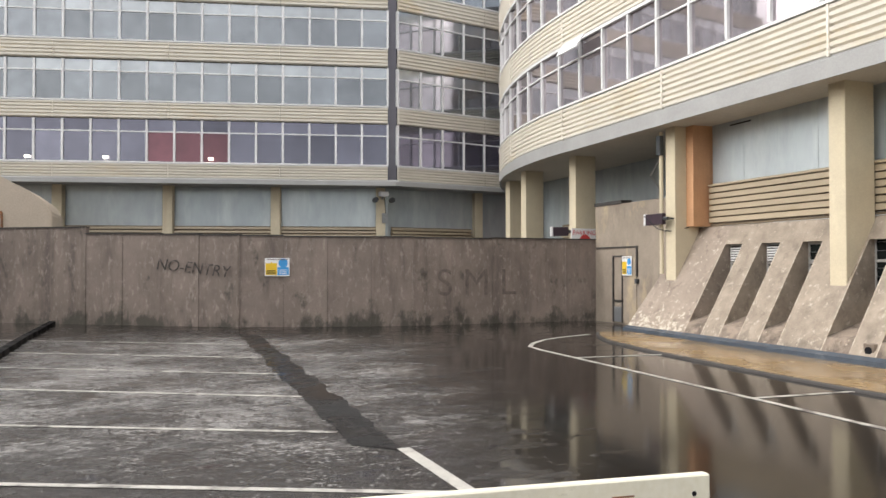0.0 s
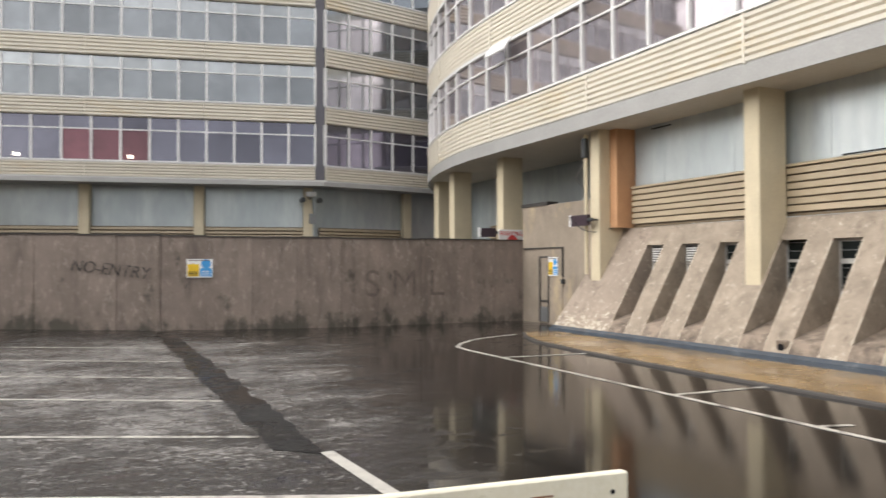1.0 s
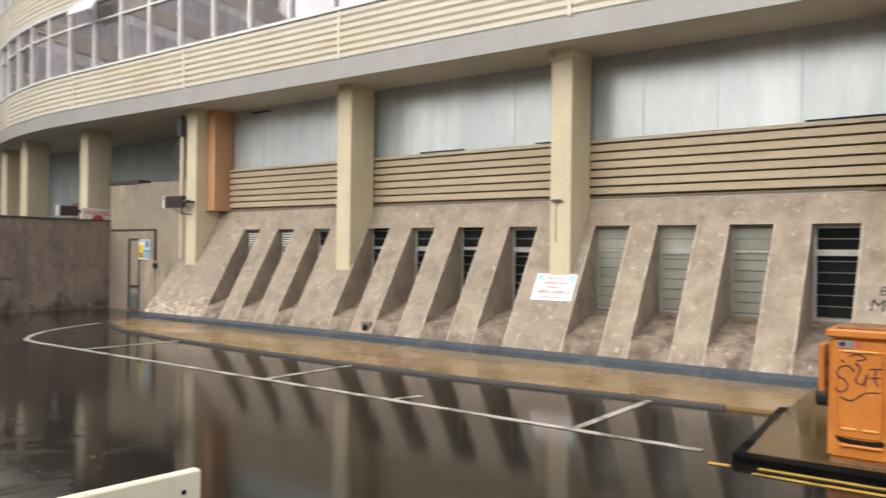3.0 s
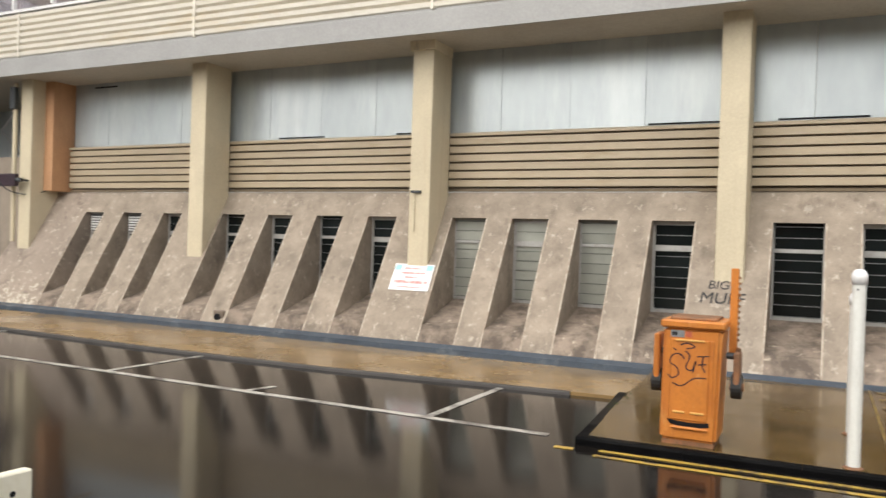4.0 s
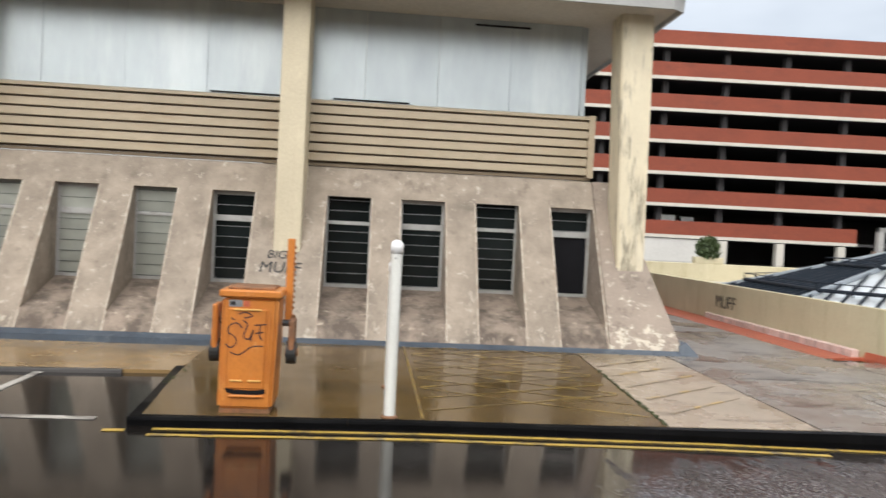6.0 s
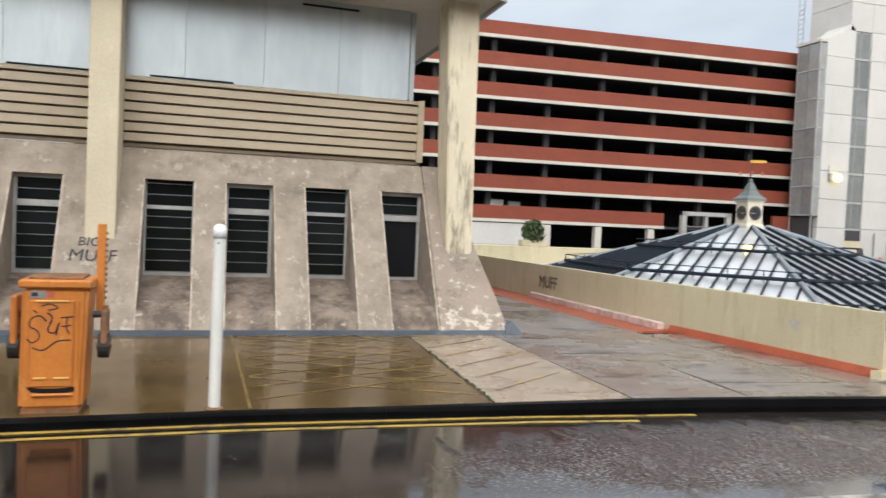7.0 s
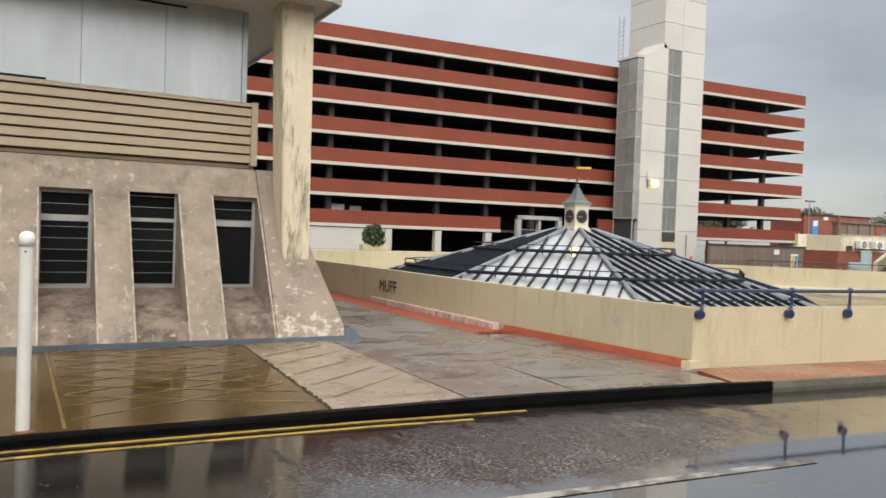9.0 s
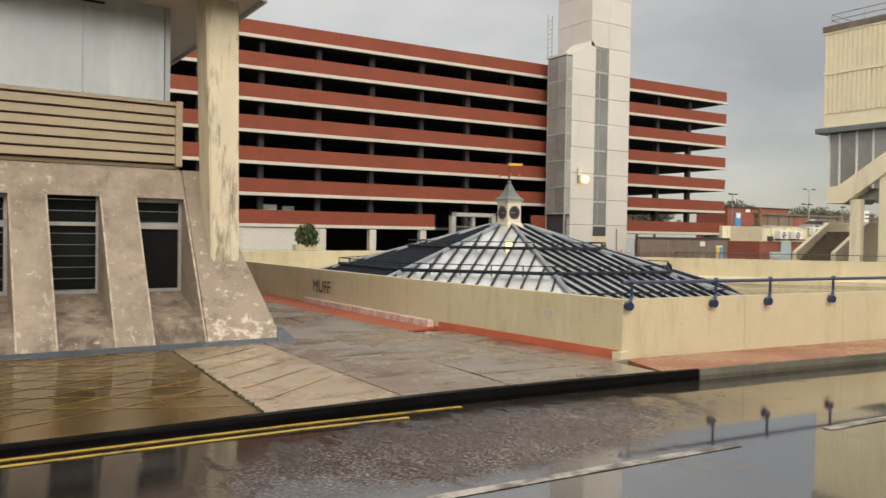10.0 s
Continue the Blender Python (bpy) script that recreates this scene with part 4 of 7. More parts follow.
# louvre windows in the recesses
def louvre_window(x0, x1, pale, split, boarded=False, ac=False):
    y = 12.3
    w = part("louvre_window", box(x0, x1, y, y + 0.05, ZG, ZG + 0.05), M_FRAME_OLD, wing,
             "narrow louvred window with frosted pale blades" if pale else "narrow louvred window with dark glass blades")
    ft = 0.03 if not split else 0.045
    top = ZH + 0.02
    zt = 1.78 if not split else 1.75
    part("frame", box(x0, x0 + ft, y, y + 0.05, ZG + 0.05, top), M_FRAME_OLD, w)
    part("frame", box(x1 - ft, x1, y, y + 0.05, ZG + 0.05, top), M_FRAME_OLD, w)
    part("transom", box(x0 + ft, x1 - ft, y - 0.005, y + 0.05, zt, zt + (0.05 if not split else 0.09)), M_FRAME_OLD, w)
    if split:
        part("frame", box(x0 + ft, x1 - ft, y, y + 0.05, top - 0.08, top), M_FRAME_OLD, w)
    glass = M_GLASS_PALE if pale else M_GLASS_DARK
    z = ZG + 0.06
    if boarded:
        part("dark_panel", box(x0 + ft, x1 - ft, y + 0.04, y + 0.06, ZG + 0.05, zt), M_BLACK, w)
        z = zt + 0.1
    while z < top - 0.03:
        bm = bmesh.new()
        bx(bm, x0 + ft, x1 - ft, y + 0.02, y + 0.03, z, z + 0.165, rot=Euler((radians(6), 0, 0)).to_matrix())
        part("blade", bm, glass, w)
        part("blade_edge", box(x0 + ft, x1 - ft, y + 0.004, y + 0.016, z - 0.003, z + 0.004), M_DARKSTEEL if pale else M_STEEL, w)
        z += 0.162


for i, (a, b_) in enumerate(W_X):
    louvre_window(a, b_, i in (7, 8, 9), i % 2 == 0 or i in (1,), boarded=(i == 14))
for vx in (-14.9, -13.72):
    grille = part("vent_grille", box(vx, vx + 0.45, 12.27, 12.3, 1.8, 2.16), M_BLACK, wing, "small pale ventilation grille")
    for k in range(6):
        bm = bmesh.new()
        bx(bm, vx + 0.01, vx + 0.44, 12.235, 12.27, 1.82 + k * 0.056, 1.845 + k * 0.056, rot=Euler((radians(25), 0, 0)).to_matrix())
        part("grille_slat", bm, M_FRAME, grille)

# piers
PIERS = (-16.57, -11.42, -6.41, -1.42)
def pier(x, w=0.39, y=11.65, z0=1.0, label="cream painted square pier", mat=M_PIER):
    bm = box(x, x + w, y, y + 0.72, z0, 5.2, 0.012)
    return part("pier", bm, mat, wing, label)


for x in PIERS:
    pier(x)
# added box that carries the dark stains of the pier's top
part("pier_cap", box(-6.45, -5.98, 11.6, 12.3, 5.02, 5.17), M_PIER_OLD, wing)
bm = bmesh.new()
va = []
for z, x0, x1 in ((1.25, 3.74, 4.16), (5.25, 3.62, 4.12)):
    va.append([bm.verts.new(p) for p in ((x0, 11.62, z), (x1, 11.62, z), (x1, 12.15, z), (x0, 12.15, z))])
for i in range(4):
    bm.faces.new((va[0][i], va[0][(i + 1) % 4], va[1][(i + 1) % 4], va[1][i]))
bm.faces.new(va[0][::-1])
bm.faces.new(va[1])
bmesh.ops.bevel(bm, geom=list(bm.edges), offset=0.02, segments=2, affect="EDGES")
part("pier", bm, M_PIER_OLD, wing, "weathered stained cream corner pier")
part("pier_conduit", rod((-6.3, 11.63, 1.95), (-6.3, 11.63, 2.62), 0.014, seg=8), M_PIER_OLD, wing)
part("pier_bracket", box(-6.36, -6.18, 11.6, 11.65, 2.6, 2.64), M_DARKSTEEL, wing)
part("service_box", box(-10.12, -9.88, sl(0.3) - 0.03, sl(0.3) + 0.2, 0.16, 0.4, 0.02), M_CONC_SILL, wing, "small concrete service outlet at the foot")
part("outlet_hole", rod((-10.0, sl(0.28) - 0.034, 0.27), (-10.0, sl(0.28) - 0.02, 0.27), 0.07, seg=16), M_BLACK, wing)
# piers under the curved end, standing on the lower ground behind the wall
for x, y in ((-22.05, 11.9), (-26.2, 12.15), (-29.5, 13.0)):
    pier(x, 0.42, y, 0.0, "cream pier under the curved end of the building")

# slatted cladding and grey sheets between the piers
BAYS = ((-15.85, -11.42), (-11.03, -6.41), (-6.02, -1.42), (-1.03, 3.46))
for x0, x1 in BAYS:
    x0 = x0 - 0.34 if x0 > -15 else x0
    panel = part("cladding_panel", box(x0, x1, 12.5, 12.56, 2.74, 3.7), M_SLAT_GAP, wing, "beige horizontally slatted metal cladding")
    # strip in the gap colour, painted as the shadow line under the slats
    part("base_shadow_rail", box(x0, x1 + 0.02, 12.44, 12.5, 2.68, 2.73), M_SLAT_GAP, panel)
    for k in range(6):
        z = 2.76 + k * 0.148
        prof = [(12.49, z), (12.40, z + 0.006), (12.40, z + 0.118), (12.49, z + 0.13)]
        part("slat", extrude_x(bmesh.new(), prof, x0, x1), M_SLAT, panel)
    part("top_rail", extrude_x(bmesh.new(), [(12.5, 3.645), (12.37, 3.65), (12.37, 3.69), (12.43, 3.715), (12.5, 3.715)], x0, x1), M_SLAT, panel)
    n = 4
    for k in range(n):
        a, b_ = x0 + (x1 - 0.2 - x0) * k / n, x0 + (x1 - 0.2 - x0) * (k + 1) / n
        if x1 < 3:
            a, b_ = x0 + (x1 - x0) * k / n, x0 + (x1 - x0) * (k + 1) / n
        part("grey_sheet", box(a + 0.003, b_ - 0.003, 12.52 + 0.004 * (k % 2), 12.56, 3.716, 5.2), M_GREY_PANEL, wing, "blue-grey metal sheet streaked by rain")
part("panel_end", box(3.4, 3.5, 12.36, 12.58, 2.72, 3.72), M_SLAT, wing)
for x0, x1 in ((-15.2, -14.5), (-12.2, -11.6), (-9.9, -8.8), (-7.2, -6.45), (-2.6, -1.45), (1.5, 2.4), (-0.7, 0.5)):
    part("torn_seal", box(x0, x1, 12.505, 12.52, 3.74 if x0 < 0 and x0 > -13 else 5.06, 3.765 if x0 < 0 and x0 > -13 else 5.09), M_BLACK, wing)
part("peach_board", box(-16.18, -15.9, 11.98, 12.56, 2.68, 5.2), M_PEACH, wing, "peach-painted board beside the pier")
part("rear_sheet", box(-30.6, -16.3, 14.6, 14.75, 2.7, 5.2), M_GREY_PANEL, wing, "grey sheets under the curved end")
for x0, x1 in ((-24.6, -22.1), (-21.4, -18), (-27.4, -26)):
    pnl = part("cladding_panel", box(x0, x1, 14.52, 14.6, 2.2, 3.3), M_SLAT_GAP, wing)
    for k in range(7):
        z = 2.2 + k * 0.15
        part("slat", extrude_x(bmesh.new(), [(14.53, z), (14.42, z + 0.012), (14.44, z + 0.1), (14.53, z + 0.118)], x0, x1), M_SLAT, pnl)
part("rear_wall", box(-33, -16.9, 14.62, 14.9, 0, 2.7), M_ROUGHWALL, wing)
part("side_sheet", box(3.28, 3.36, 12.57, 26, 2.7, 5.2), M_GREY_PANEL, wing)
part("bay_sill", lathe(bmesh.new(), [(0.5, 4.0), (0.62, 4.1), (0.62, 4.3), (0.55, 4.36)], (3.35, 17.2), 20), M_FASCIA, wing, "rounded grey sill of a bay window")
part("bay_window", lathe(bmesh.new(), [(0.5, 4.37), (0.5, 4.8), (0.48, 4.81)], (3.35, 17.2), 20), M_GLASS_PALE, wing)

# ---------- upper storeys: swept along the curved front ----------
ARC = [(-21 - 22.4 * math.sin(radians(a)), 33.5 - 22.4 * math.cos(radians(a))) for a in range(40, 0, -2)]
FRONT = ARC + [(-21, 11.1), (4.42, 11.1)]          # from the far end to the corner
L_ARC = sum(math.hypot(c[0] - a[0], c[1] - a[1]) for a, c in zip(FRONT[:-1], FRONT[1:-1]))
L_ALL = L_ARC + 25.3
part("soffit", slab(FRONT[:-1] + [(4.2, 11.1), (4.36, 11.2), (4.36, 30), (-34, 30)], 5.17, 5.3), M_SOFFIT, wing, "pale painted soffit of the overhang")
cor = FRONT[:-1] + [(4.2, 11.1), (4.36, 11.2), (4.38, 12.4), (4.36, 26)]
part("fascia", sweep([(0.0, 5.12), (0.04, 5.12), (0.06, 5.46), (-0.05, 5.5), (-0.05, 5.2)], cor), M_FASCIA, wing, "grey metal fascia along the overhang")
part("core_wall", slab(FRONT + [(4.2, 13.2), (4.2, 30), (-34, 30)], 5.31, 5.6), M_FASCIA, wing)


def ribbed(z0, z1, n, s0, s1, parent, d=0.0):
    prof = [(d - 0.12, z0)]
    h = (z1 - z0) / n
    for k in range(n):
        z = z0 + k * h
        prof += [(d - 0.03, z + 0.06 * h), (d + 0.035, z + 0.3 * h), (d + 0.045, z + 0.82 * h), (d - 0.03, z + 0.94 * h)]
    prof += [(d - 0.12, z1)]
    bm = sweep(prof, stretch_of(FRONT, s0, s1, 0.7))
    return part("ribbed_band", bm, M_RIBBED, parent, "cream ribbed metal band below the windows")


def storey(z_band, z_sill, z_top, z_next, parent):
    s = L_ALL
    while s > 0.5:
        a = max(0.0, s - 5.05)
        ribbed(z_band, z_sill - 0.12, 7, a + 0.03, s, parent)
        p, w = along(FRONT, a)
        part("joint_cover", sweep([(-0.02, z_band), (0.06, z_band), (0.06, z_sill - 0.12), (-0.02, z_sill - 0.12)], stretch_of(FRONT, a, a + 0.05)), M_RIBBED, parent)
        s = a
    part("window_sill", sweep([(-0.1, z_sill - 0.11), (0.07, z_sill - 0.11), (0.07, z_sill - 0.05), (-0.1, z_sill)], stretch_of(FRONT, 0, L_ALL, 0.7)), M_FRAME, parent)
    part("window_head", sweep([(-0.1, z_top), (0.03, z_top), (0.03, z_top + 0.09), (-0.1, z_top + 0.09)], stretch_of(FRONT, 0, L_ALL, 0.7)), M_FRAME, parent)
    zt = z_sill + 0.7 * (z_top - z_sill)
    step = 1.27
    s = L_ARC + 21 - 12.32 - step * 20
    while s < 0.3:
        s += step
    while s + step < L_ALL + 0.2:
        p, w = along(FRONT, s)
        q, w2 = along(FRONT, s + step)
        rz = math.atan2(q.y - p.y, q.x - p.x)
        ln = (q - p).length
        key = (round(ln, 3), z_sill)
        if key not in WIN:
            pane = lambda x0, x1, a, c, y=0.06: to_mesh("pane", box(x0, x1, y, y + 0.02, a, c), M_GLASS_LILAC)
            WIN[key] = (to_mesh("mullion", box(-0.035, 0.035, -0.02, 0.1, z_sill, z_top), M_FRAME),
                        pane(0.035, ln - 0.035, z_sill, zt - 0.02), pane(0.035, ln - 0.035, zt + 0.02, z_top),
                        to_mesh("transom", box(0.035, ln - 0.035, 0.0, 0.09, zt - 0.02, zt + 0.025), M_FRAME))
        a, lo, hi, tr = WIN[key]
        win = piece("window", tr, parent, (p.x, p.y, 0), rz, "tinted office window in a pale frame")
        piece("mullion", a, win, (p.x, p.y, 0), rz)
        piece("pane", lo, win, (p.x, p.y, 0), rz)
        piece("pane", hi, win, (p.x, p.y, 0), rz)
        s += step


WIN = {}
for z0 in (5.5, 8.35, 11.2):
    storey(z0, z0 + 1.08, z0 + 2.83 - 0.05, z0 + 2.85, wing)
part("roof", slab([(x, y + 0.25) for x, y in FRONT] + [(4.2, 13.2), (4.2, 30), (-34, 30)], 14.05, 14.4), M_FASCIA, wing)
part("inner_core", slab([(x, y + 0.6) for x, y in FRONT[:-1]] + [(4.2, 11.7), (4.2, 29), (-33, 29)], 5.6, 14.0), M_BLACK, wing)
# one window stands ajar
p, w = along(FRONT, L_ARC + 21 - 19.9)
bm = bmesh.new()
bx(bm, p.x - 0.6, p.x + 0.6, p.y - 0.35, p.y - 0.31, 7.85, 8.33, rot=Euler((radians(-35), 0, 0)).to_matrix())
part("open_vent", bm, M_FRAME, wing, "top-hung window standing ajar")

# ---------- office block across the car lot ----------
block = thing("office_building", (-36, 2, 0), "four-storey office block with cream ribbed bands and strip windows", "building")
BF = [(-35.3, 20.2), (-32.8, 9.2), (-36.2, -6.5), (-37.2, -11)]     # front line, seen from the lot, from its inner corner
def shifted(path, d):
    """A plan path moved to the left of its way, into the block."""
    out = []
    for i, (x, y) in enumerate(path):
        a, c = path[max(i - 1, 0)], path[min(i + 1, len(path) - 1)]
        w = Vector((c[0] - a[0], c[1] - a[1])).normalized()
        out.append((x + w.y * d, y - w.x * d))
    return out


def bl(s):
    """s along the main front from the bend, towards the far end."""
    return along(BF[1:], s)


part("core", slab(shifted(BF, 0.5) + [(-60, -11), (-60, 24)], 5.3, 18.1), M_BLACK, block)
part("ground_wall", slab(shifted(BF, 1.5) + [(-60, -11), (-60, 24)], 0, 5.2), M_GREY_PANEL, block, "grey sheets of the recessed ground floor")
part("soffit", slab(shifted(BF, 0.0) + [(-60, -11), (-60, 24)], 5.2, 5.32), M_FASCIA, block)
part("fascia", sweep([(0.02, 5.18), (-0.1, 5.18), (-0.1, 5.36), (0.02, 5.45)], BF), M_FASCIA, block)
BWIN = {}
RED_PANE = []
DARKS = 0.33
for r, (zb, zs, zt) in enumerate(((5.4, 6.12, 7.88), (7.9, 8.72, 10.38), (10.42, 11.3, 12.95), (12.98, 13.9, 15.5), (15.55, 16.45, 18.05))):
    for path, s0, s1 in ((BF[1:], DARKS, 20.6), (BF[:2][::-1], 0.12, 11.0)):
        n_ribs = 5
        prof = [(0.12, zb)]
        h = (zs - 0.1 - zb) / n_ribs
        for k in range(n_ribs):
            z = zb + k * h
            prof += [(0.03, z + 0.06 * h), (-0.04, z + 0.35 * h), (-0.045, z + 0.82 * h), (0.03, z + 0.94 * h)]
        prof += [(0.12, zs - 0.1)]
        sgn = 1 if path[0] == BF[1] and len(path) > 2 else -1
        s = s0
        while s < s1 - 0.1:
            e = min(s + 4.66, s1)
            part("ribbed_band", sweep([(sgn * o, z) for o, z in prof], [tuple(along(path, s + 0.02)[0]), tuple(along(path, e)[0])]), M_RIBBED, block)
            s = e
        part("window_sill", sweep([(sgn * 0.1, zs - 0.1), (sgn * -0.06, zs - 0.1), (sgn * -0.06, zs - 0.04), (sgn * 0.1, zs)],
                                  [tuple(along(path, s0)[0]), tuple(along(path, s1)[0])]), M_FRAME, block)
        tr_z = zs + 0.71 * (zt - zs)
        s = s0 + 0.02
        w_l = 1.133 if sgn == 1 else 1.165
        while s + w_l <= s1 + 0.1:
            p, w = along(path, s)
            rz = math.atan2(w.y, w.x)
            key = (r, sgn)
            y0 = 0.08 * sgn
            if key not in BWIN:
                lo_y, hi_y = min(0, y0 * -1), max(0, y0 * -1)
                g = M_GLASS_BLUE if r == 0 else M_GLASS_GREY
                BWIN[key] = (to_mesh("mullion", box(-0.045, 0.045, -0.08, 0.08, zs, zt), M_FRAME),
                             to_mesh("pane", box(0.045, w_l - 0.045, -0.01, 0.01, zs, tr_z - 0.02), g),
                             to_mesh("pane", box(0.045, w_l - 0.045, -0.01, 0.01, tr_z + 0.03, zt), M_GLASS_TOPLIGHT if r else g),
                             to_mesh("transom", box(0.045, w_l - 0.045, -0.05, 0.05, tr_z - 0.02, tr_z + 0.03), M_FRAME))
            q = p + Vector((w.y, -w.x)) * (0.1 * sgn)
            at = (q.x, q.y, 0)
            mu, lo, hi, tr = BWIN[key]
            win = piece("window", tr, block, at, rz, "grey-lilac office window in a pale frame")
            piece("mullion", mu, win, at, rz)
            if r == 0 and sgn == 1 and 6 <= round((s - s0) / w_l) <= 8:
                lo = RED_PANE[0] if RED_PANE else RED_PANE.append(to_mesh("pane", box(0.045, w_l - 0.045, -0.01, 0.01, zs, tr_z - 0.02), M_GLASS_RED)) or RED_PANE[0]
            piece("pane", lo, win, at, rz)
            piece("pane", hi, win, at, rz)
            s += w_l
part("shaft", slab([tuple(bl(-0.1)[0] + Vector((-0.25, 0))), tuple(bl(DARKS)[0] + Vector((-0.25, 0))), tuple(bl(DARKS)[0] + Vector((-0.7, 0))),
                    tuple(bl(-0.1)[0] + Vector((-0.7, 0)))], 5.2, 18.1), M_STRIPDARK, block, "dark vertical strip dividing the facade")
BACK = shifted(BF, 1.25)
for s in (0.38, 5.04, 9.67, 14.26, 18.9):
    p, w = along(BACK[1:], s)
    bm = bmesh.new()
    bx(bm, p.x - 0.2, p.x + 0.2, p.y - 0.21, p.y + 0.21, 0, 5.2, 0.015, rot=Matrix.Rotation(0.26 * -1, 3, "Z"))
    part("pier", bm, M_PIER, block, "cream painted pier of the recessed ground floor")
p, w = along(BACK[:2][::-1], 4.9)
part("pier", box(p.x - 0.2, p.x + 0.2, p.y - 0.2, p.y + 0.2, 0, 5.2, 0.015), M_PIER, block, "cream painted pier of the recessed ground floor")
for s0, s1 in ((-4.0, 0.2), (0.6, 4.82), (5.26, 9.45), (9.9, 14.05), (14.5, 18.7)):
    path = BACK[1:] if s0 >= 0 else BACK[:2][::-1]
    a, c = (s0, s1) if s0 >= 0 else (0.2, 4.6)
    sg = 1 if s0 >= 0 else -1
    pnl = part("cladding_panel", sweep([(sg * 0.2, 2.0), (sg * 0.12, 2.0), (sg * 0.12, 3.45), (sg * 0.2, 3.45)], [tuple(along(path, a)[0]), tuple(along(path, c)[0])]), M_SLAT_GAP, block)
    for k in range(9):
        z = 2.05 + k * 0.155
        part("slat", sweep([(sg * 0.12, z), (sg * 0.0, z + 0.015), (sg * 0.02, z + 0.105), (sg * 0.12, z + 0.12)],
                           [tuple(along(path, a)[0]), tuple(along(path, c)[0])]), M_SLAT, pnl)
# small glowing boxes added behind the lowest windows
for s in (7.9, 12.2, 15.3):
    p, w = bl(s)
    q = p + Vector((-0.02, 0.0))
    part("lit_lamp", box(q.x - 0.02, q.x + 0.09, q.y - 0.1, q.y + 0.1, 6.2, 6.3, 0.01), M_GLOW_BOX, block, "small glowing box added behind the window")
part("roof", slab(shifted(BF, -0.1) + [(-60, -11), (-60, 24)], 18.1, 18.3), M_FASCIA, block)

# unseen plain walls added behind the viewer; they darken reflections and low light
solid("wall_south", box(-34, 60, -17, -16, 0, 7.5), M_BROWN_WALL, "added plain brown wall across the road, out of view", "wall", kind="structure")
solid("wall_west", box(-31, -30, -60, -17, 0, 9), M_BROWN_WALL, "added plain brown wall beside the car lot, out of view", "wall", kind="structure")

# ---------- boundary wall across the car lot ----------
HW = [(-21.1, 12.5), (-21.1, 5.9), (-22.2, 1.6), (-26.4, -5.0), (-31, -12.5)]
hoard = thing("boundary_wall", (-21.5, 4, 0), "dark stained pebbledash panel wall closing the car lot", "wall")
s, i = 0.0, 0
HL = sum(math.hypot(c[0] - a[0], c[1] - a[1]) for a, c in zip(HW, HW[1:]))
rnd = random.Random(3)
while s < HL - 0.2:
    e = min(s + 1.22, HL)
    top = 2.5 + 0.16 * max(0.0, min(1.0, (s - 8) / 8)) + rnd.uniform(-0.012, 0.012) + (0.16 if s > 15.6 else 0)
    pts = stretch_of(HW, s + 0.006, e, 2)
    d = rnd.uniform(-0.012, 0.012)
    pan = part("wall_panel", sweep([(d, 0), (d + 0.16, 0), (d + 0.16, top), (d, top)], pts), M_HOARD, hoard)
    part("coping", sweep([(d - 0.03, top), (d + 0.19, top), (d + 0.19, top + 0.035), (d - 0.03, top + 0.035)], pts), M_COPING, pan)
    if i % 4 == 1:
        part("cover_strip", sweep([(-0.03, 0), (0.02, 0), (0.02, top - 0.02), (-0.03, top - 0.02)], stretch_of(HW, s - 0.02, s + 0.035, 1)), M_HOARD, pan)
    s, i = e, i + 1

# rough end wall with a bricked-up door, beside the plinth
endw = thing("end_wall", (-19, 11.6, 0), "rough pebbledash wall with a sealed service door", "wall")
part("wall", slab([(-21.1, 12.3), (-16.7, 12.3), (-16.7, 12.6), (-21.1, 12.6)], 0, 3.52), M_ROUGHWALL, endw)
part("coping", box(-21.12, -19.6, 12.27, 12.63, 3.52, 3.62), M_COPING, endw)


def end_box(x0, x1, z0, z1, proud, mat, name, parent=None, label=""):
    return part(name, box(x0, x1, 12.3 - proud, 12.32, z0, z1), mat, parent or endw, label)


door = end_box(-20.0, -18.85, 0.05, 2.2, 0.025, M_ROUGHWALL, "door", label="sealed door leaf coated like the wall")
end_box(-20.06, -20.0, 0.05, 1.95, 0.06, M_COPING, "door_frame", door)
end_box(-18.84, -18.79, 1.4, 2.24, 0.05, M_COPING, "door_frame", door)
end_box(-19.58, -19.53, 0.05, 1.9, 0.05, M_COPING, "door_rail", door)
end_box(-20.0, -19.53, 0.64, 0.7, 0.05, M_COPING, "door_rail", door)
end_box(-20.06, -19.53, 1.95, 2.0, 0.05, M_COPING, "door_rail", door)
end_box(-21.0, -18.8, 2.22, 2.26, 0.04, M_COPING, "door_frame", door)
end_box(-19.98, -19.6, 0.06, 0.5, 0.05, M_STEEL, "kick_plate", door)
end_box(-18.84, -18.74, 1.2, 1.33, 0.09, M_DARKSTEEL, "door_handle", door)


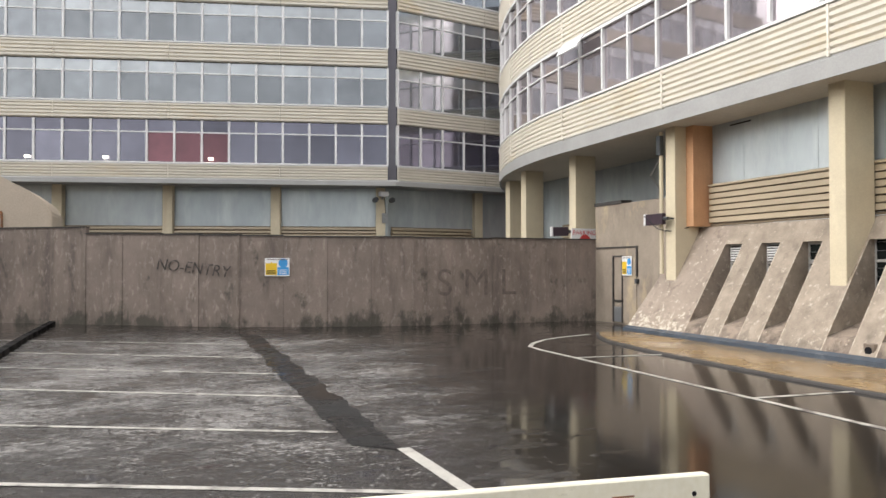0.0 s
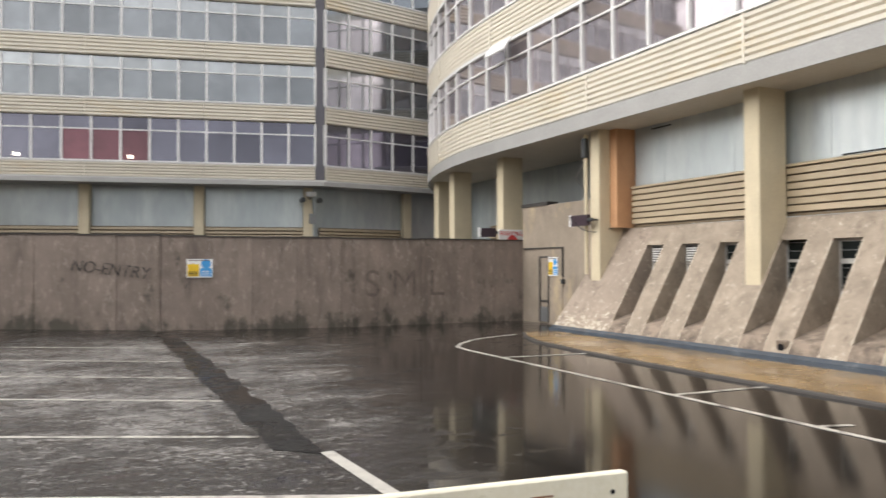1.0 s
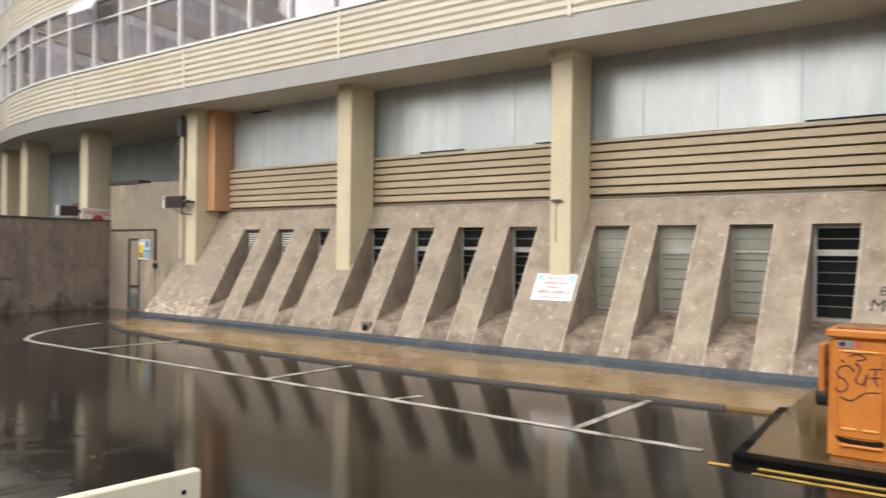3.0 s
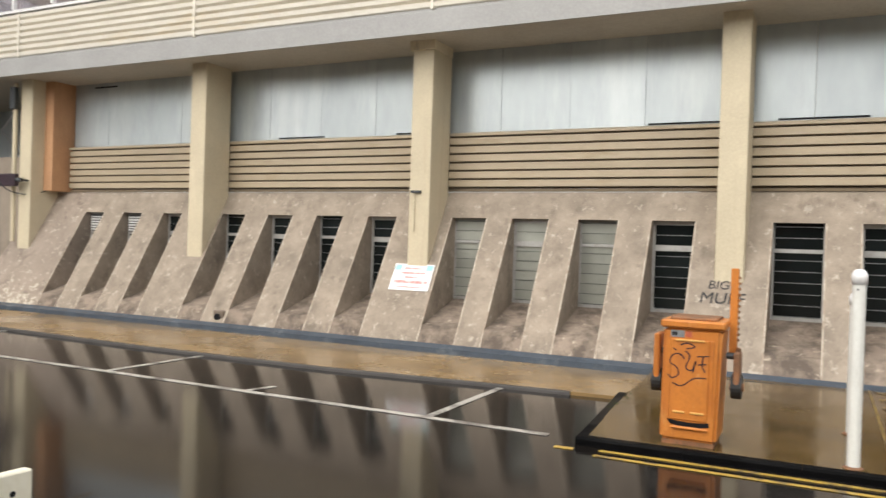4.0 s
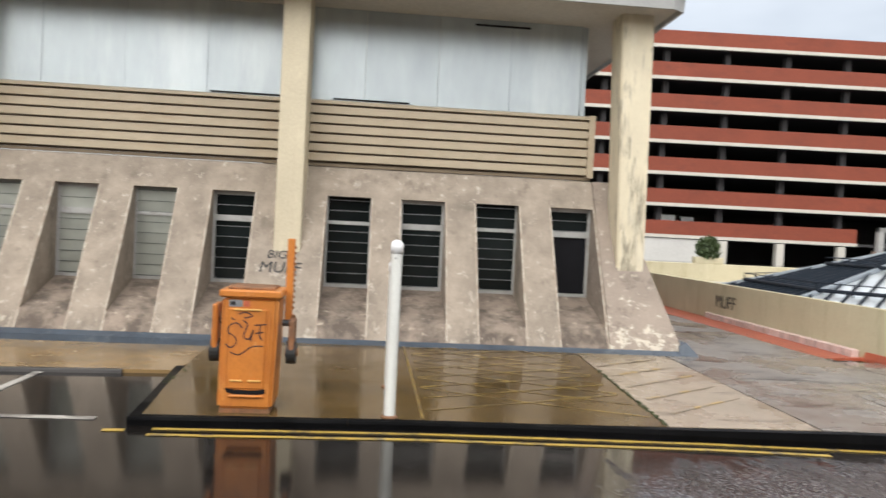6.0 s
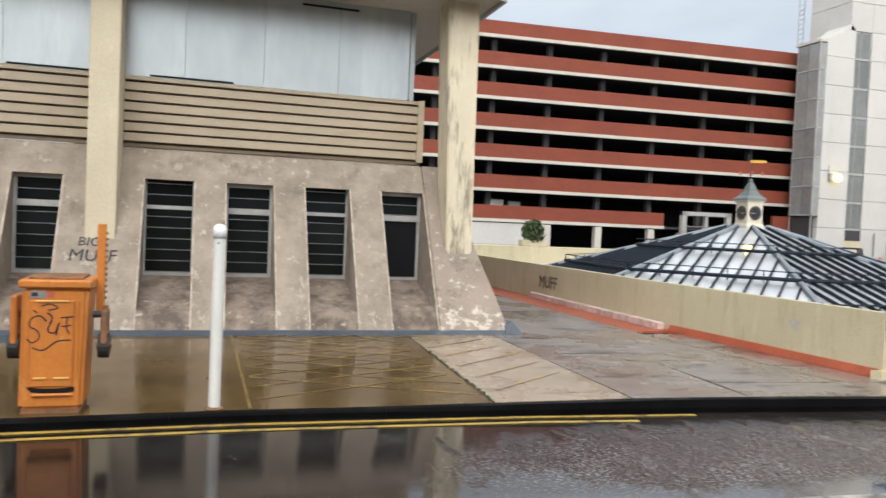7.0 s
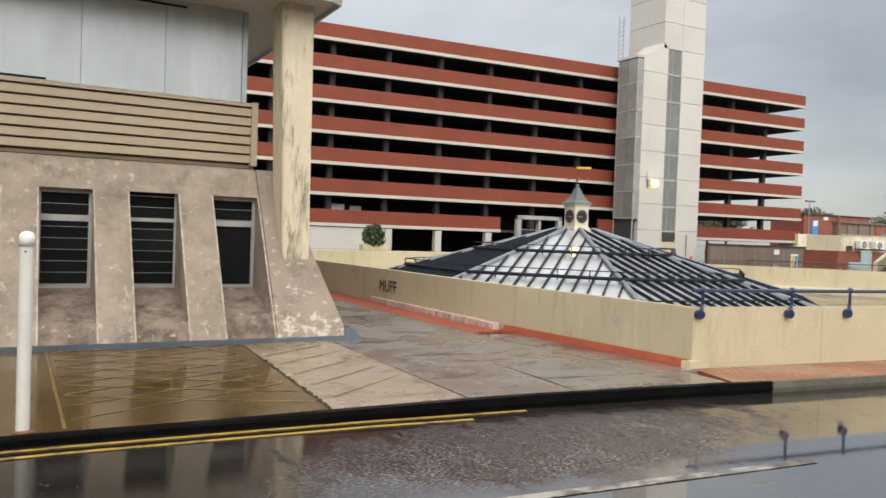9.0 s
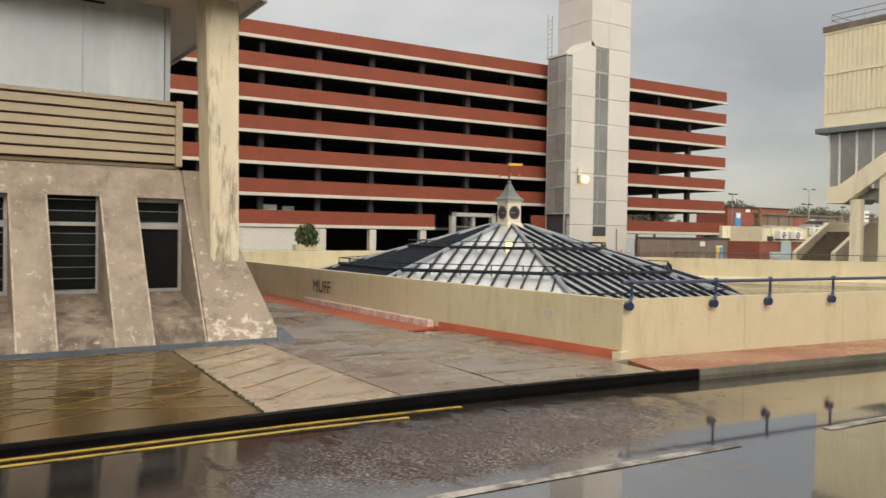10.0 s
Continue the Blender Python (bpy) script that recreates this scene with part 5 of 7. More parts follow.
def hazard_sign(m, w, h, label):
    """A white board with a yellow and a blue field; m: its lower left, x along the board, z out of it."""
    s = thing("warning_sign", m.translation, label, "sign", group="site warning signs")
    def put(name, x0, x1, y0, y1, z, mat):
        bm = box(x0, x1, y0, y1, z, z + 0.004)
        for v in bm.verts:
            v.co = m @ v.co
        return part(name, bm, mat, s)
    put("board", 0, w, 0, h, 0.0, M_SIGN_WHITE)
    put("yellow_field", 0.03 * w, 0.49 * w, 0.06 * h, 0.72 * h, 0.004, M_SIGN_YELLOW)
    put("blue_field", 0.51 * w, 0.97 * w, 0.06 * h, 0.5 * h, 0.004, M_SIGN_BLUE)
    bm = bmesh.new()
    cyl(bm, (0.74 * w, 0.73 * h, 0.004), (0.74 * w, 0.73 * h, 0.008), 0.19 * w, seg=20)
    for v in bm.verts:
        v.co = m @ v.co
    part("blue_disc", bm, M_SIGN_BLUE, s)
    bm = bmesh.new()
    tri = [bm.verts.new((x * w, y * h, z)) for z in (0.0085, 0.0105) for x, y in ((0.13, 0.42), (0.39, 0.42), (0.26, 0.82))]
    bm.faces.new(tri[:3]), bm.faces.new(tri[3:])
    for k in range(3):
        bm.faces.new((tri[k], tri[(k + 1) % 3], tri[3 + (k + 1) % 3], tri[3 + k]))
    for v in bm.verts:
        v.co = m @ v.co
    part("warning_triangle", bm, M_SIGN_YELLOW, s)
    for k in range(3):
        put("text_bar", 0.07 * w, 0.43 * w, (0.12 + 0.08 * k) * h, (0.16 + 0.08 * k) * h, 0.008, M_SPRAY)
        put("text_bar", 0.57 * w, 0.9 * w, (0.12 + 0.1 * k) * h, (0.155 + 0.1 * k) * h, 0.008, M_SIGN_WHITE)
    put("text_bar", 0.08 * w, 0.92 * w, 0.9 * h, 0.94 * h, 0.008, M_SPRAY_FAINT)
    return s


def wall_frame(s, z, out=0.03):
    """On the boundary wall at length s from its corner: x along it towards that corner, y up, z out to the lot."""
    p, w = along(HW, s)
    n = Vector((-w.y, w.x, 0))
    x = Vector((-w.x, -w.y, 0))
    o = Vector((p.x, p.y, z)) + n * out
    return Matrix(((x.x, 0, n.x, o.x), (x.y, 0, n.y, o.y), (0, 1, 0, o.z), (0, 0, 0, 1)))


hazard_sign(wall_frame(10.27, 1.42, 0.03), 0.68, 0.5, "white yellow and blue site warning board on the pebbledash wall")
mx = Matrix(((1, 0, 0, -19.52), (0, 0, -1, 12.24), (0, 1, 0, 1.42), (0, 0, 0, 1)))
hazard_sign(mx, 0.5, 0.55, "white yellow and blue site warning board on the sealed door")
lettering("graffiti", "NO-ENTRY", 0.46, wall_frame(13.55, 1.62, 0.035) @ pose(0, 0, 0, 0, 0, -6), M_SPRAY_WORN, hoard, shear=0.15)
lettering("graffiti", "S M L", 1.1, wall_frame(5.42, 0.85, 0.012), M_SPRAY_FAINT, hoard)

# parking sign and flood lamps over the wall
ps = thing("parking_sign", (-21.6, 12.2, 0), "white parking board with a red emblem behind the wall", "sign")
part("board", box(-21.62, -21.58, 11.72, 12.7, 2.2, 2.87), M_SIGN_WHITE, ps)
for z in (0,):
    part("post", rod((-21.66, 12.2, 0), (-21.66, 12.2, 2.7), 0.04), M_STEEL, ps)
lettering("words", "PARKING", 0.2, Matrix(((0, 0, 1, -21.575), (1, 0, 0, 11.76), (0, 1, 0, 2.67), (0, 0, 0, 1))), M_SIGN_RED, ps)
bm = bmesh.new()
cyl(bm, (-21.58, 12.2, 2.48), (-21.57, 12.2, 2.48), 0.2, seg=20)
part("emblem", bm, M_SIGN_RED, ps)


def flood_lamp(x, y, z, w, label, turn=0.0):
    f = flood_parts(x, y, z, w, label)
    if turn:
        f.matrix_basis = Matrix.Translation((x, y, z)) @ Matrix.Rotation(turn, 4, "Z")


def flood_parts(x, y, z, w, label):
    f = thing("flood_lamp", (x, y, z), label, "lamp", group="flood lamps")
    part("housing", box(x - w / 2, x + w / 2, y - 0.06, y + 0.06, z - 0.14, z + 0.14, 0.012), M_LAMP_BODY, f)
    part("side_cap", box(x - w / 2 - 0.07, x - w / 2, y - 0.07, y + 0.07, z - 0.15, z + 0.15, 0.01), M_FRAME, f, "pale end cap")
    part("bracket", rod((x + w / 2, y, z), (x + w / 2 + 0.14, y + 0.02, z), 0.045), M_DARKSTEEL, f)
    part("arm", rod((x + w / 2 + 0.1, y, z), (x + w / 2 + 0.12, y + 0.5, z), 0.025), M_DARKSTEEL, f)
    return f


flood_lamp(-16.72, 11.45, 2.88, 0.72, "dark rectangular flood lamp on the pier")
flood_lamp(-21.75, 11.42, 2.77, 0.5, "dark rectangular flood lamp above the wall", radians(80))
pipe = thing("downpipe", (-16.68, 11.6, 1.55), "cream downpipe and cable on the first pier", "pipe")
part("pipe", rod((-16.68, 11.6, 1.5), (-16.68, 11.6, 5.1), 0.05), M_PIER, pipe)
part("junction_box", box(-16.76, -16.6, 11.5, 11.62, 4.5, 5.0, 0.01), M_DARKSTEEL, pipe)
part("cable", rod((-16.72, 11.55, 4.35), (-17.6, 11.9, 4.1), 0.018), M_STEEL, pipe)
part("cable", rod((-17.6, 11.9, 4.1), (-17.9, 12.6, 3.6), 0.012), M_STEEL, pipe)
cable = bpy.data.curves.new("cable", "CURVE")
cable.dimensions, cable.bevel_depth = "3D", 0.012
sp = cable.splines.new("BEZIER")
sp.bezier_points.add(2)
for bp, co in zip(sp.bezier_points, ((-16.7, 11.1, 2.95), (-16.45, 11.45, 2.6), (-16.0, 12.3, 2.75))):
    bp.co = co
    bp.handle_left_type = bp.handle_right_type = "AUTO"
cable.materials.append(M_DARKSTEEL)
tagged(new("cable", cable), "thin dark cable sagging from the flood lamp", "cable")

# camera on the block's pier
p, w = along(BACK[1:], 0.38)
cc = thing("security_camera", (p.x + 0.25, p.y, 4.8), "white twin security camera on a cream pier", "security camera")
part("bracket", rod((p.x + 0.2, p.y, 4.7), (p.x + 0.5, p.y, 4.75), 0.04), M_STEEL, cc)
part("housing", box(p.x + 0.35, p.x + 0.7, p.y - 0.2, p.y + 0.2, 4.78, 5.0, 0.03), M_SIGN_WHITE, cc)
for dy in (-0.38, 0.38):
    part("lamp_head", rod((p.x + 0.4, p.y + dy, 4.62), (p.x + 0.66, p.y + dy, 4.62), 0.12), M_DARKSTEEL, cc)
part("cable_box", box(p.x + 0.2, p.x + 0.32, p.y + 0.0, p.y + 0.26, 3.6, 4.05, 0.01), M_STEEL, cc)
part("cable", rod((p.x + 0.3, p.y + 0.1, 4.75), (p.x + 0.27, p.y + 0.18, 4.0), 0.02), M_DARKSTEEL, cc)

# beige canopy behind the wall at the lot's side
can = thing("canopy", (-30.5, -7.0, 0), "beige rounded canopy roof behind the boundary wall", "canopy")
prof = [(-10.5, 2.0), (-10.5, 5.6), (-8.4, 5.55), (-7.0, 5.25), (-5.65, 4.78), (-4.75, 4.3), (-4.15, 3.85), (-3.98, 3.5), (-3.95, 2.0)]
bm = extrude_x(bmesh.new(), prof, -32.5, -29.6)
bmesh.ops.bevel(bm, geom=[e for e in bm.edges], offset=0.06, segments=2, affect="EDGES")
part("roof", bm, M_CANOPY, can)
part("support", box(-32, -30, -10, -4.4, 0, 2.0), M_COPING, can)
rail = [(-29.5, -6.5, 4.0), (-29.5, -5.5, 3.5), (-29.5, -5.45, 2.4)]
part("gutter_pipe", rod(rail[0], rail[1], 0.04), M_RUST, can)
part("gutter_pipe", rod(rail[1], rail[2], 0.04), M_RUST, can)

# ---------- warning board on the plinth ----------
wsn = thing("warning_sign", (-6.25, 11.5, 0.9), "white notice board with red lines fixed on the sloping plinth", "sign")
ang = math.atan2(1, 0.579)
mw = Matrix.Translation((-6.63, sl(0.955) - 0.012, 0.955)) @ Euler((ang, 0, 0)).to_matrix().to_4x4()
def on_sign(name, x0, x1, y0, y1, z, mat):
    bm = box(x0, x1, y0, y1, z, z + 0.004)
    for v in bm.verts:
        v.co = mw @ v.co
    part(name, bm, mat, wsn)
on_sign("board", 0, 0.75, 0, 0.5, 0.0, M_SIGN_WHITE)
for y, x0, x1, h in ((0.4, 0.2, 0.55, 0.045), (0.31, 0.14, 0.62, 0.05), (0.23, 0.25, 0.5, 0.045), (0.13, 0.05, 0.7, 0.075), (0.05, 0.1, 0.65, 0.03)):
    on_sign("text_bar", x0, x1, y, y + h * 0.7, 0.005, M_SIGN_FADED)
on_sign("corner_mark", 0.02, 0.14, 0.38, 0.48, 0.005, M_SIGN_TEAL)
on_sign("corner_mark", 0.61, 0.73, 0.38, 0.48, 0.005, M_SIGN_TEAL)
mg = Matrix.Translation((-1.56, sl(1.30) - 0.008, 1.30)) @ Euler((ang, 0, 0)).to_matrix().to_4x4()
lettering("graffiti", "BIG", 0.19, mg @ pose(0.06, -0.07, 0), M_SPRAY, wing, shear=0.1)
lettering("graffiti", "MUFF", 0.25, mg @ pose(-0.04, -0.3, 0), M_SPRAY, wing, shear=0.1)

# ---------- orange container with side arms ----------
def scrawl(name, paths, y, w, mat, parent):
    """Sprayed strokes on an upright face at depth y: curves through (x, z) points."""
    for path in paths:
        fine = []
        for k in range(len(path) - 1):
            p0, p1, p2, p3 = path[max(k - 1, 0)], path[k], path[k + 1], path[min(k + 2, len(path) - 1)]
            for j in range(6):
                t = j / 6
                fine.append(tuple(0.5 * (2 * p1[c] + (p2[c] - p0[c]) * t + (2 * p0[c] - 5 * p1[c] + 4 * p2[c] - p3[c]) * t * t
                                         + (3 * p1[c] - p0[c] - 3 * p2[c] + p3[c]) * t ** 3) for c in (0, 1)))
        fine.append(path[-1])
        bm = bmesh.new()
        rows = []
        for k, (x, z) in enumerate(fine):
            a, c = fine[max(k - 1, 0)], fine[min(k + 1, len(fine) - 1)]
            d = Vector((c[0] - a[0], c[1] - a[1])).normalized() * w
            rows.append([bm.verts.new(p) for p in ((x - d.y, y, z + d.x), (x + d.y, y, z - d.x), (x + d.y, y + 0.0015, z - d.x), (x - d.y, y + 0.0015, z + d.x))])
        for p, q in zip(rows, rows[1:]):
            for j in range(4):
                bm.faces.new((p[j], p[(j + 1) % 4], q[(j + 1) % 4], q[j]))
        bm.faces.new(rows[0]), bm.faces.new(rows[-1][::-1])
        part(name, bm, mat, parent)


def orange_bin():
    b = thing("waste_container", (-1.02, 7.2, 0.08), "tall narrow orange steel container with graffiti on the kerb", "container")
    x0, x1, y0, y1, z0, z1 = -1.265, -0.765, 6.95, 7.47, 0.085, 1.17
    bm = bmesh.new()
    v = [bm.verts.new(p) for p in ((x0 + 0.0, y0 + 0.0, z0 + 0.03), (x1 - 0.03, y0 + 0.0, z0 + 0.03), (x1 - 0.03, y1, z0 + 0.03), (x0 + 0.0, y1, z0 + 0.03),
                                   (x0 + 0.01, y0, z1 - 0.07), (x1, y0, z1 - 0.07), (x1, y1, z1 - 0.07), (x0 + 0.01, y1, z1 - 0.07))]
    for q in ((3, 2, 1, 0), (4, 5, 6, 7), (0, 1, 5, 4), (1, 2, 6, 5), (2, 3, 7, 6), (3, 0, 4, 7)):
        bm.faces.new([v[k] for k in q])
    bmesh.ops.bevel(bm, geom=list(bm.edges), offset=0.03, segments=3, affect="EDGES")
    part("body", bm, M_ORANGE, b)
    part("foot", box(x0 + 0.02, x1 - 0.05, y0 + 0.025, y1 - 0.02, z0 - 0.005, z0 + 0.035), M_RUST, b, "rusted foot frame")
    part("lid", box(x0 - 0.012, x1 + 0.025, y0 - 0.022, y1 + 0.02, z1 - 0.075, z1 - 0.008, 0.014), M_ORANGE, b)
    part("lid_rim", box(x0 + 0.05, x1 - 0.05, y0 + 0.06, y1 - 0.03, z1 - 0.01, z1 + 0.012, 0.006), M_RUST, b, "rusty raised rim of the lid")
    d = part("door", box(x0 + 0.075, x1 - 0.1, y0 - 0.014, y0 + 0.01, 0.3, 1.0, 0.01), M_ORANGE, b)
    part("door_edge", box(x1 - 0.085, x1 - 0.065, y0 - 0.012, y0 + 0.01, 0.36, 1.0, 0.004), M_ORANGE, b)
    bm = bmesh.new()
    lip = [(x0 + 0.06, 0.302), (x0 + 0.16, 0.29), (x0 + 0.26, 0.287), (x1 - 0.16, 0.29), (x1 - 0.09, 0.3), (x1 - 0.085, 0.262), (x1 - 0.16, 0.25), (x0 + 0.16, 0.25), (x0 + 0.09, 0.262)]
    va = [[bm.verts.new((x, y, z)) for x, z in lip] for y in (y0 - 0.004, y0 + 0.01)]
    bm.faces.new(va[0]), bm.faces.new(va[1][::-1])
    for k in range(len(lip)):
        bm.faces.new((va[0][k], va[0][(k + 1) % len(lip)], va[1][(k + 1) % len(lip)], va[1][k]))
    part("slot", bm, M_BLACK, b, "dark opening slot")
    part("slot_lip", box(x0 + 0.1, x1 - 0.1, y0 - 0.03, y0 + 0.01, 0.225, 0.25, 0.01), M_ORANGE, b)
    for xa, xb, z in ((x0 + 0.11, x0 + 0.21, 0.365), (x1 - 0.24, x1 - 0.13, 0.365), (x0 + 0.12, x0 + 0.36, 0.985)):
        part("hinge", box(xa, xb, y0 - 0.03, y0 - 0.01, z, z + 0.016, 0.004), M_HINGE, b, "pale yellow hinge strap")
    part("label_plate", box(x0 + 0.075, x0 + 0.19, y0 - 0.006, y0 + 0.004, 1.015, 1.075), M_STEEL, b, "grey printed label plate")
    part("label_mark", box(x0 + 0.085, x0 + 0.13, y0 - 0.009, y0 - 0.005, 1.03, 1.06), M_SPRAY, b)
    part("label_plate", box(x0 + 0.2, x0 + 0.25, y0 - 0.006, y0 + 0.004, 1.02, 1.07), M_REDTILE, b, "small faded red label")
    x, f = x0, y0 - 0.0165
    scrawl("graffiti_stroke", [
        [(x + 0.2, 0.83), (x + 0.15, 0.875), (x + 0.09, 0.85), (x + 0.08, 0.79), (x + 0.13, 0.76), (x + 0.15, 0.7), (x + 0.1, 0.66), (x + 0.06, 0.69)],
        [(x + 0.2, 0.9), (x + 0.24, 0.86), (x + 0.21, 0.76), (x + 0.26, 0.74), (x + 0.29, 0.82), (x + 0.27, 0.72)],
        [(x + 0.3, 0.86), (x + 0.4, 0.87)], [(x + 0.35, 0.87), (x + 0.345, 0.78), (x + 0.37, 0.73)], [(x + 0.31, 0.79), (x + 0.38, 0.8)],
        [(x + 0.16, 0.95), (x + 0.22, 0.97), (x + 0.28, 0.94), (x + 0.21, 0.92)],
        [(x + 0.1, 0.62), (x + 0.18, 0.6), (x + 0.28, 0.67), (x + 0.38, 0.68)], [(x + 0.1, 0.92), (x + 0.13, 0.9)]], f, 0.0055, M_LAMP_BODY, d)
    for sx, xx in ((-1, x0 - 0.07), (1, x1 + 0.1)):
        arm = part("side_arm", box(xx - 0.02, xx + 0.03, y0 + 0.12, y0 + 0.34, 0.62, 1.02 if sx < 0 else 0.9, 0.01), M_ORANGE if sx < 0 else M_RUST, b, "rusty steel side arm")
        part("pivot", rod((xx - 0.02, y0 + 0.24, 0.86), (xx - 0.09 * sx, y0 + 0.24, 0.86), 0.03), M_DARKSTEEL, arm)
        wh = part("wheel", rod((xx - 0.04, y0 + 0.22, 0.6), (xx + 0.045, y0 + 0.22, 0.6), 0.105, seg=20), M_RUBBER, b, "small dark wheel raised off the ground")
        part("hub", rod((xx - 0.055, y0 + 0.22, 0.6), (xx + 0.06, y0 + 0.22, 0.6), 0.035), M_RUST, wh)
    mx = x1 + 0.02
    mast = part("mast", box(mx, mx + 0.065, y0 + 0.3, y0 + 0.36, 0.85, 1.62, 0.006), M_ORANGE, b, "upright orange steel mast with a rack of teeth")
    for k in range(12):
        part("tooth", box(mx + 0.063, mx + 0.082, y0 + 0.31, y0 + 0.35, 0.98 + 0.05 * k, 1.0 + 0.05 * k), M_RUST, mast)
    for k in range(3):
        part("link", rod((mx + 0.06, y0 + 0.28, 0.68 + 0.09 * k), (mx + 0.09, y0 + 0.28, 0.75 + 0.09 * k), 0.018), M_RUST, mast)


orange_bin()

# ---------- white post ----------
def post(x, y, z0, h, r, lab):
    p = thing("bollard_post", (x, y, z0), lab, "post")
    part("tube", rod((x, y, z0), (x, y, z0 + h - 0.06), r, seg=20), M_POST, p)
    bm = lathe(bmesh.new(), [(r + 0.006, z0 + h - 0.12), (r + 0.008, z0 + h - 0.04), (r * 0.8, z0 + h - 0.01), (r * 0.3, z0 + h)], (x, y), 20)
    part("cap", bm, M_SIGN_WHITE, p, smooth=True)
    part("base_plate", lathe(bmesh.new(), [(0.075, z0), (0.078, z0 + 0.006), (0.056, z0 + 0.02)], (x, y), 16), M_RUST, p, "rusted base collar")
    part("screw", rod((x - 0.01, y - r - 0.004, z0 + h - 0.16), (x - 0.01, y - r + 0.003, z0 + h - 0.16), 0.008), M_DARKSTEEL, p)
    return p


post(0.24, 6.98, 0.08, 1.58, 0.05, "tall white painted steel post on the pavement")
post(0.26, 8.2, pz(0.26, 8.2), 1.33, 0.05, "shorter white painted steel post behind")

# ---------- cream board barrier in the foreground ----------
bar = thing("barrier", (-2.5, 1.0, 0), "cream painted timber barrier board with worn edges", "barrier")
def barrier_box(y0, y1, z0, z1, x0, x1, bevel, mat, name, label=""):
    """Boxes along the board's line, which leans a little from the y axis."""
    bm = box(x0, x1, y0, y1, z0, z1, bevel)
    for v in bm.verts:
        v.co.x += -2.42 + 0.085 * (v.co.y - 1.77)
    return part(name, bm, mat, bar, label)


barrier_box(-1.6, 1.77, 0.62, 0.95, -0.022, 0.022, 0.006, M_BOARD, "board")
for y in (1.66, 0.55, -0.6):
    barrier_box(y - 0.05, y + 0.05, 0.0, 0.9, -0.1, -0.023, 0.006, M_BOARD, "leg")
    barrier_box(y - 0.06, y + 0.06, 0.0, 0.05, -0.3, 0.3, 0.006, M_BOARD, "foot")
for y, z, r in ((1.7, 0.88, 0.01), (1.12, 0.845, 0.016), (0.8, 0.85, 0.01)):
    k = -2.42 + 0.085 * (y - 1.77)
    part("bolt_hole", rod((k + 0.019, y, z), (k + 0.024, y, z), r), M_BLACK, bar)
barrier_box(1.36, 1.45, 0.886, 0.893, 0.0225, 0.0235, 0, M_RUST, "text_bar")

# ---------- cream garden walls, rail and red skirting ----------
gw = thing("parapet_wall", (7.5, 12, 0), "cream rendered parapet wall with a red painted skirting", "wall")
GW_SIDE = [(7.45, 33), (7.42, 20), (7.5, 12), (7.84, 7.28)]
GW_FRONT = [(7.84, 7.28), (9.6, 7.05), (13.6, 6.62), (18, 6.1), (24, 5.3)]
bm = sweep([(0.0, 0.05), (-0.28, 0.05), (-0.28, 0.9), (0.0, 0.915)], GW_SIDE)
part("side_wall", bm, M_YWALL, gw)
s = 0.03
while s < 16:
    e = s + (2.2 if s < 8 else 4)
    part("front_wall", sweep([(0.0, 0.05), (-0.28, 0.05), (-0.28, 0.9), (0.0, 0.92)], stretch_of(GW_FRONT, s, e - 0.006, 1)), M_YWALL, gw)
    s = e
part("skirting", sweep([(0.002, 0.1), (0.07, 0.1), (0.06, 0.15), (0.025, 0.235), (0.002, 0.24)], [(7.557, 11.2), (7.835, 7.33)]), M_REDTILE, gw, "red painted skirting along the wall foot")
part("skirting", sweep([(0.002, 0.1), (0.68, 0.1), (0.67, 0.131), (0.09, 0.145), (0.002, 0.147)], [(7.45, 33), (7.42, 20), (7.5, 12), (7.557, 11.2)]), M_REDTILE, gw)
part("corner_stone", slab([(7.72, 7.34), (7.76, 7.22), (7.9, 7.2), (7.94, 7.28)], 0.1, 0.23), M_YWALL, gw)
for i in range(62):
    y = 11.3 + i * 0.085
    part("brick", box(7.37 - 0.006 * (i % 3), 7.5, y, y + 0.076, 0.13, 0.255 + 0.006 * (i % 2), 0.008), M_PINKBRICK, gw)
solid("pavement_red", slab([(7.83, 7.22), (9.6, 7.04), (13.6, 6.63), (24, 5.32), (24, 4.0), (12.6, 5.74), (8.3, 6.27), (7.55, 6.36)], 0.02, 0.137), M_REDPAVE,
      "red brick pavement strip along the parapet", "pavement", kind="structure")
bm = bmesh.new()
ring = [(8.62 + (0.085 + 0.03 * math.sin(3.1 * a) + 0.02 * math.cos(5 * a)) * math.cos(a), 0.6 + 0.075 * math.sin(a) + 0.02 * math.sin(4 * a)) for a in (6.283 * k / 18 for k in range(18))]
va = [[bm.verts.new((7.84 - 0.34 * (y - 7.28) / 4.72 - o, y, z)) for y, z in ring] for o in (0.004, -0.004)]
bm.faces.new(va[0]), bm.faces.new(va[1][::-1])
for k in range(18):
    bm.faces.new((va[0][k], va[0][(k + 1) % 18], va[1][(k + 1) % 18], va[1][k]))
part("pale_patch", bm, M_CP_WHITE, gw, "pale patch of bare render")
mm = Matrix(((0, 0, -1, 7.43), (-1, 0, 0, 16.2), (0, 1, 0, 0.42), (0, 0, 0, 1)))
lettering("graffiti", "MUFF", 0.38, mm, M_SPRAY, gw)

rail = thing("handrail", (9, 7.0, 0.9), "navy blue tubular handrail bracketed on the parapet", "railing")
def rail_at(x):
    """Outer face of the front wall at x."""
    for (ax, ay), (bx_, by) in zip(GW_FRONT, GW_FRONT[1:]):
        if x <= bx_:
            return ay + (by - ay) * (x - ax) / (bx_ - ax)
    return GW_FRONT[-1][1]


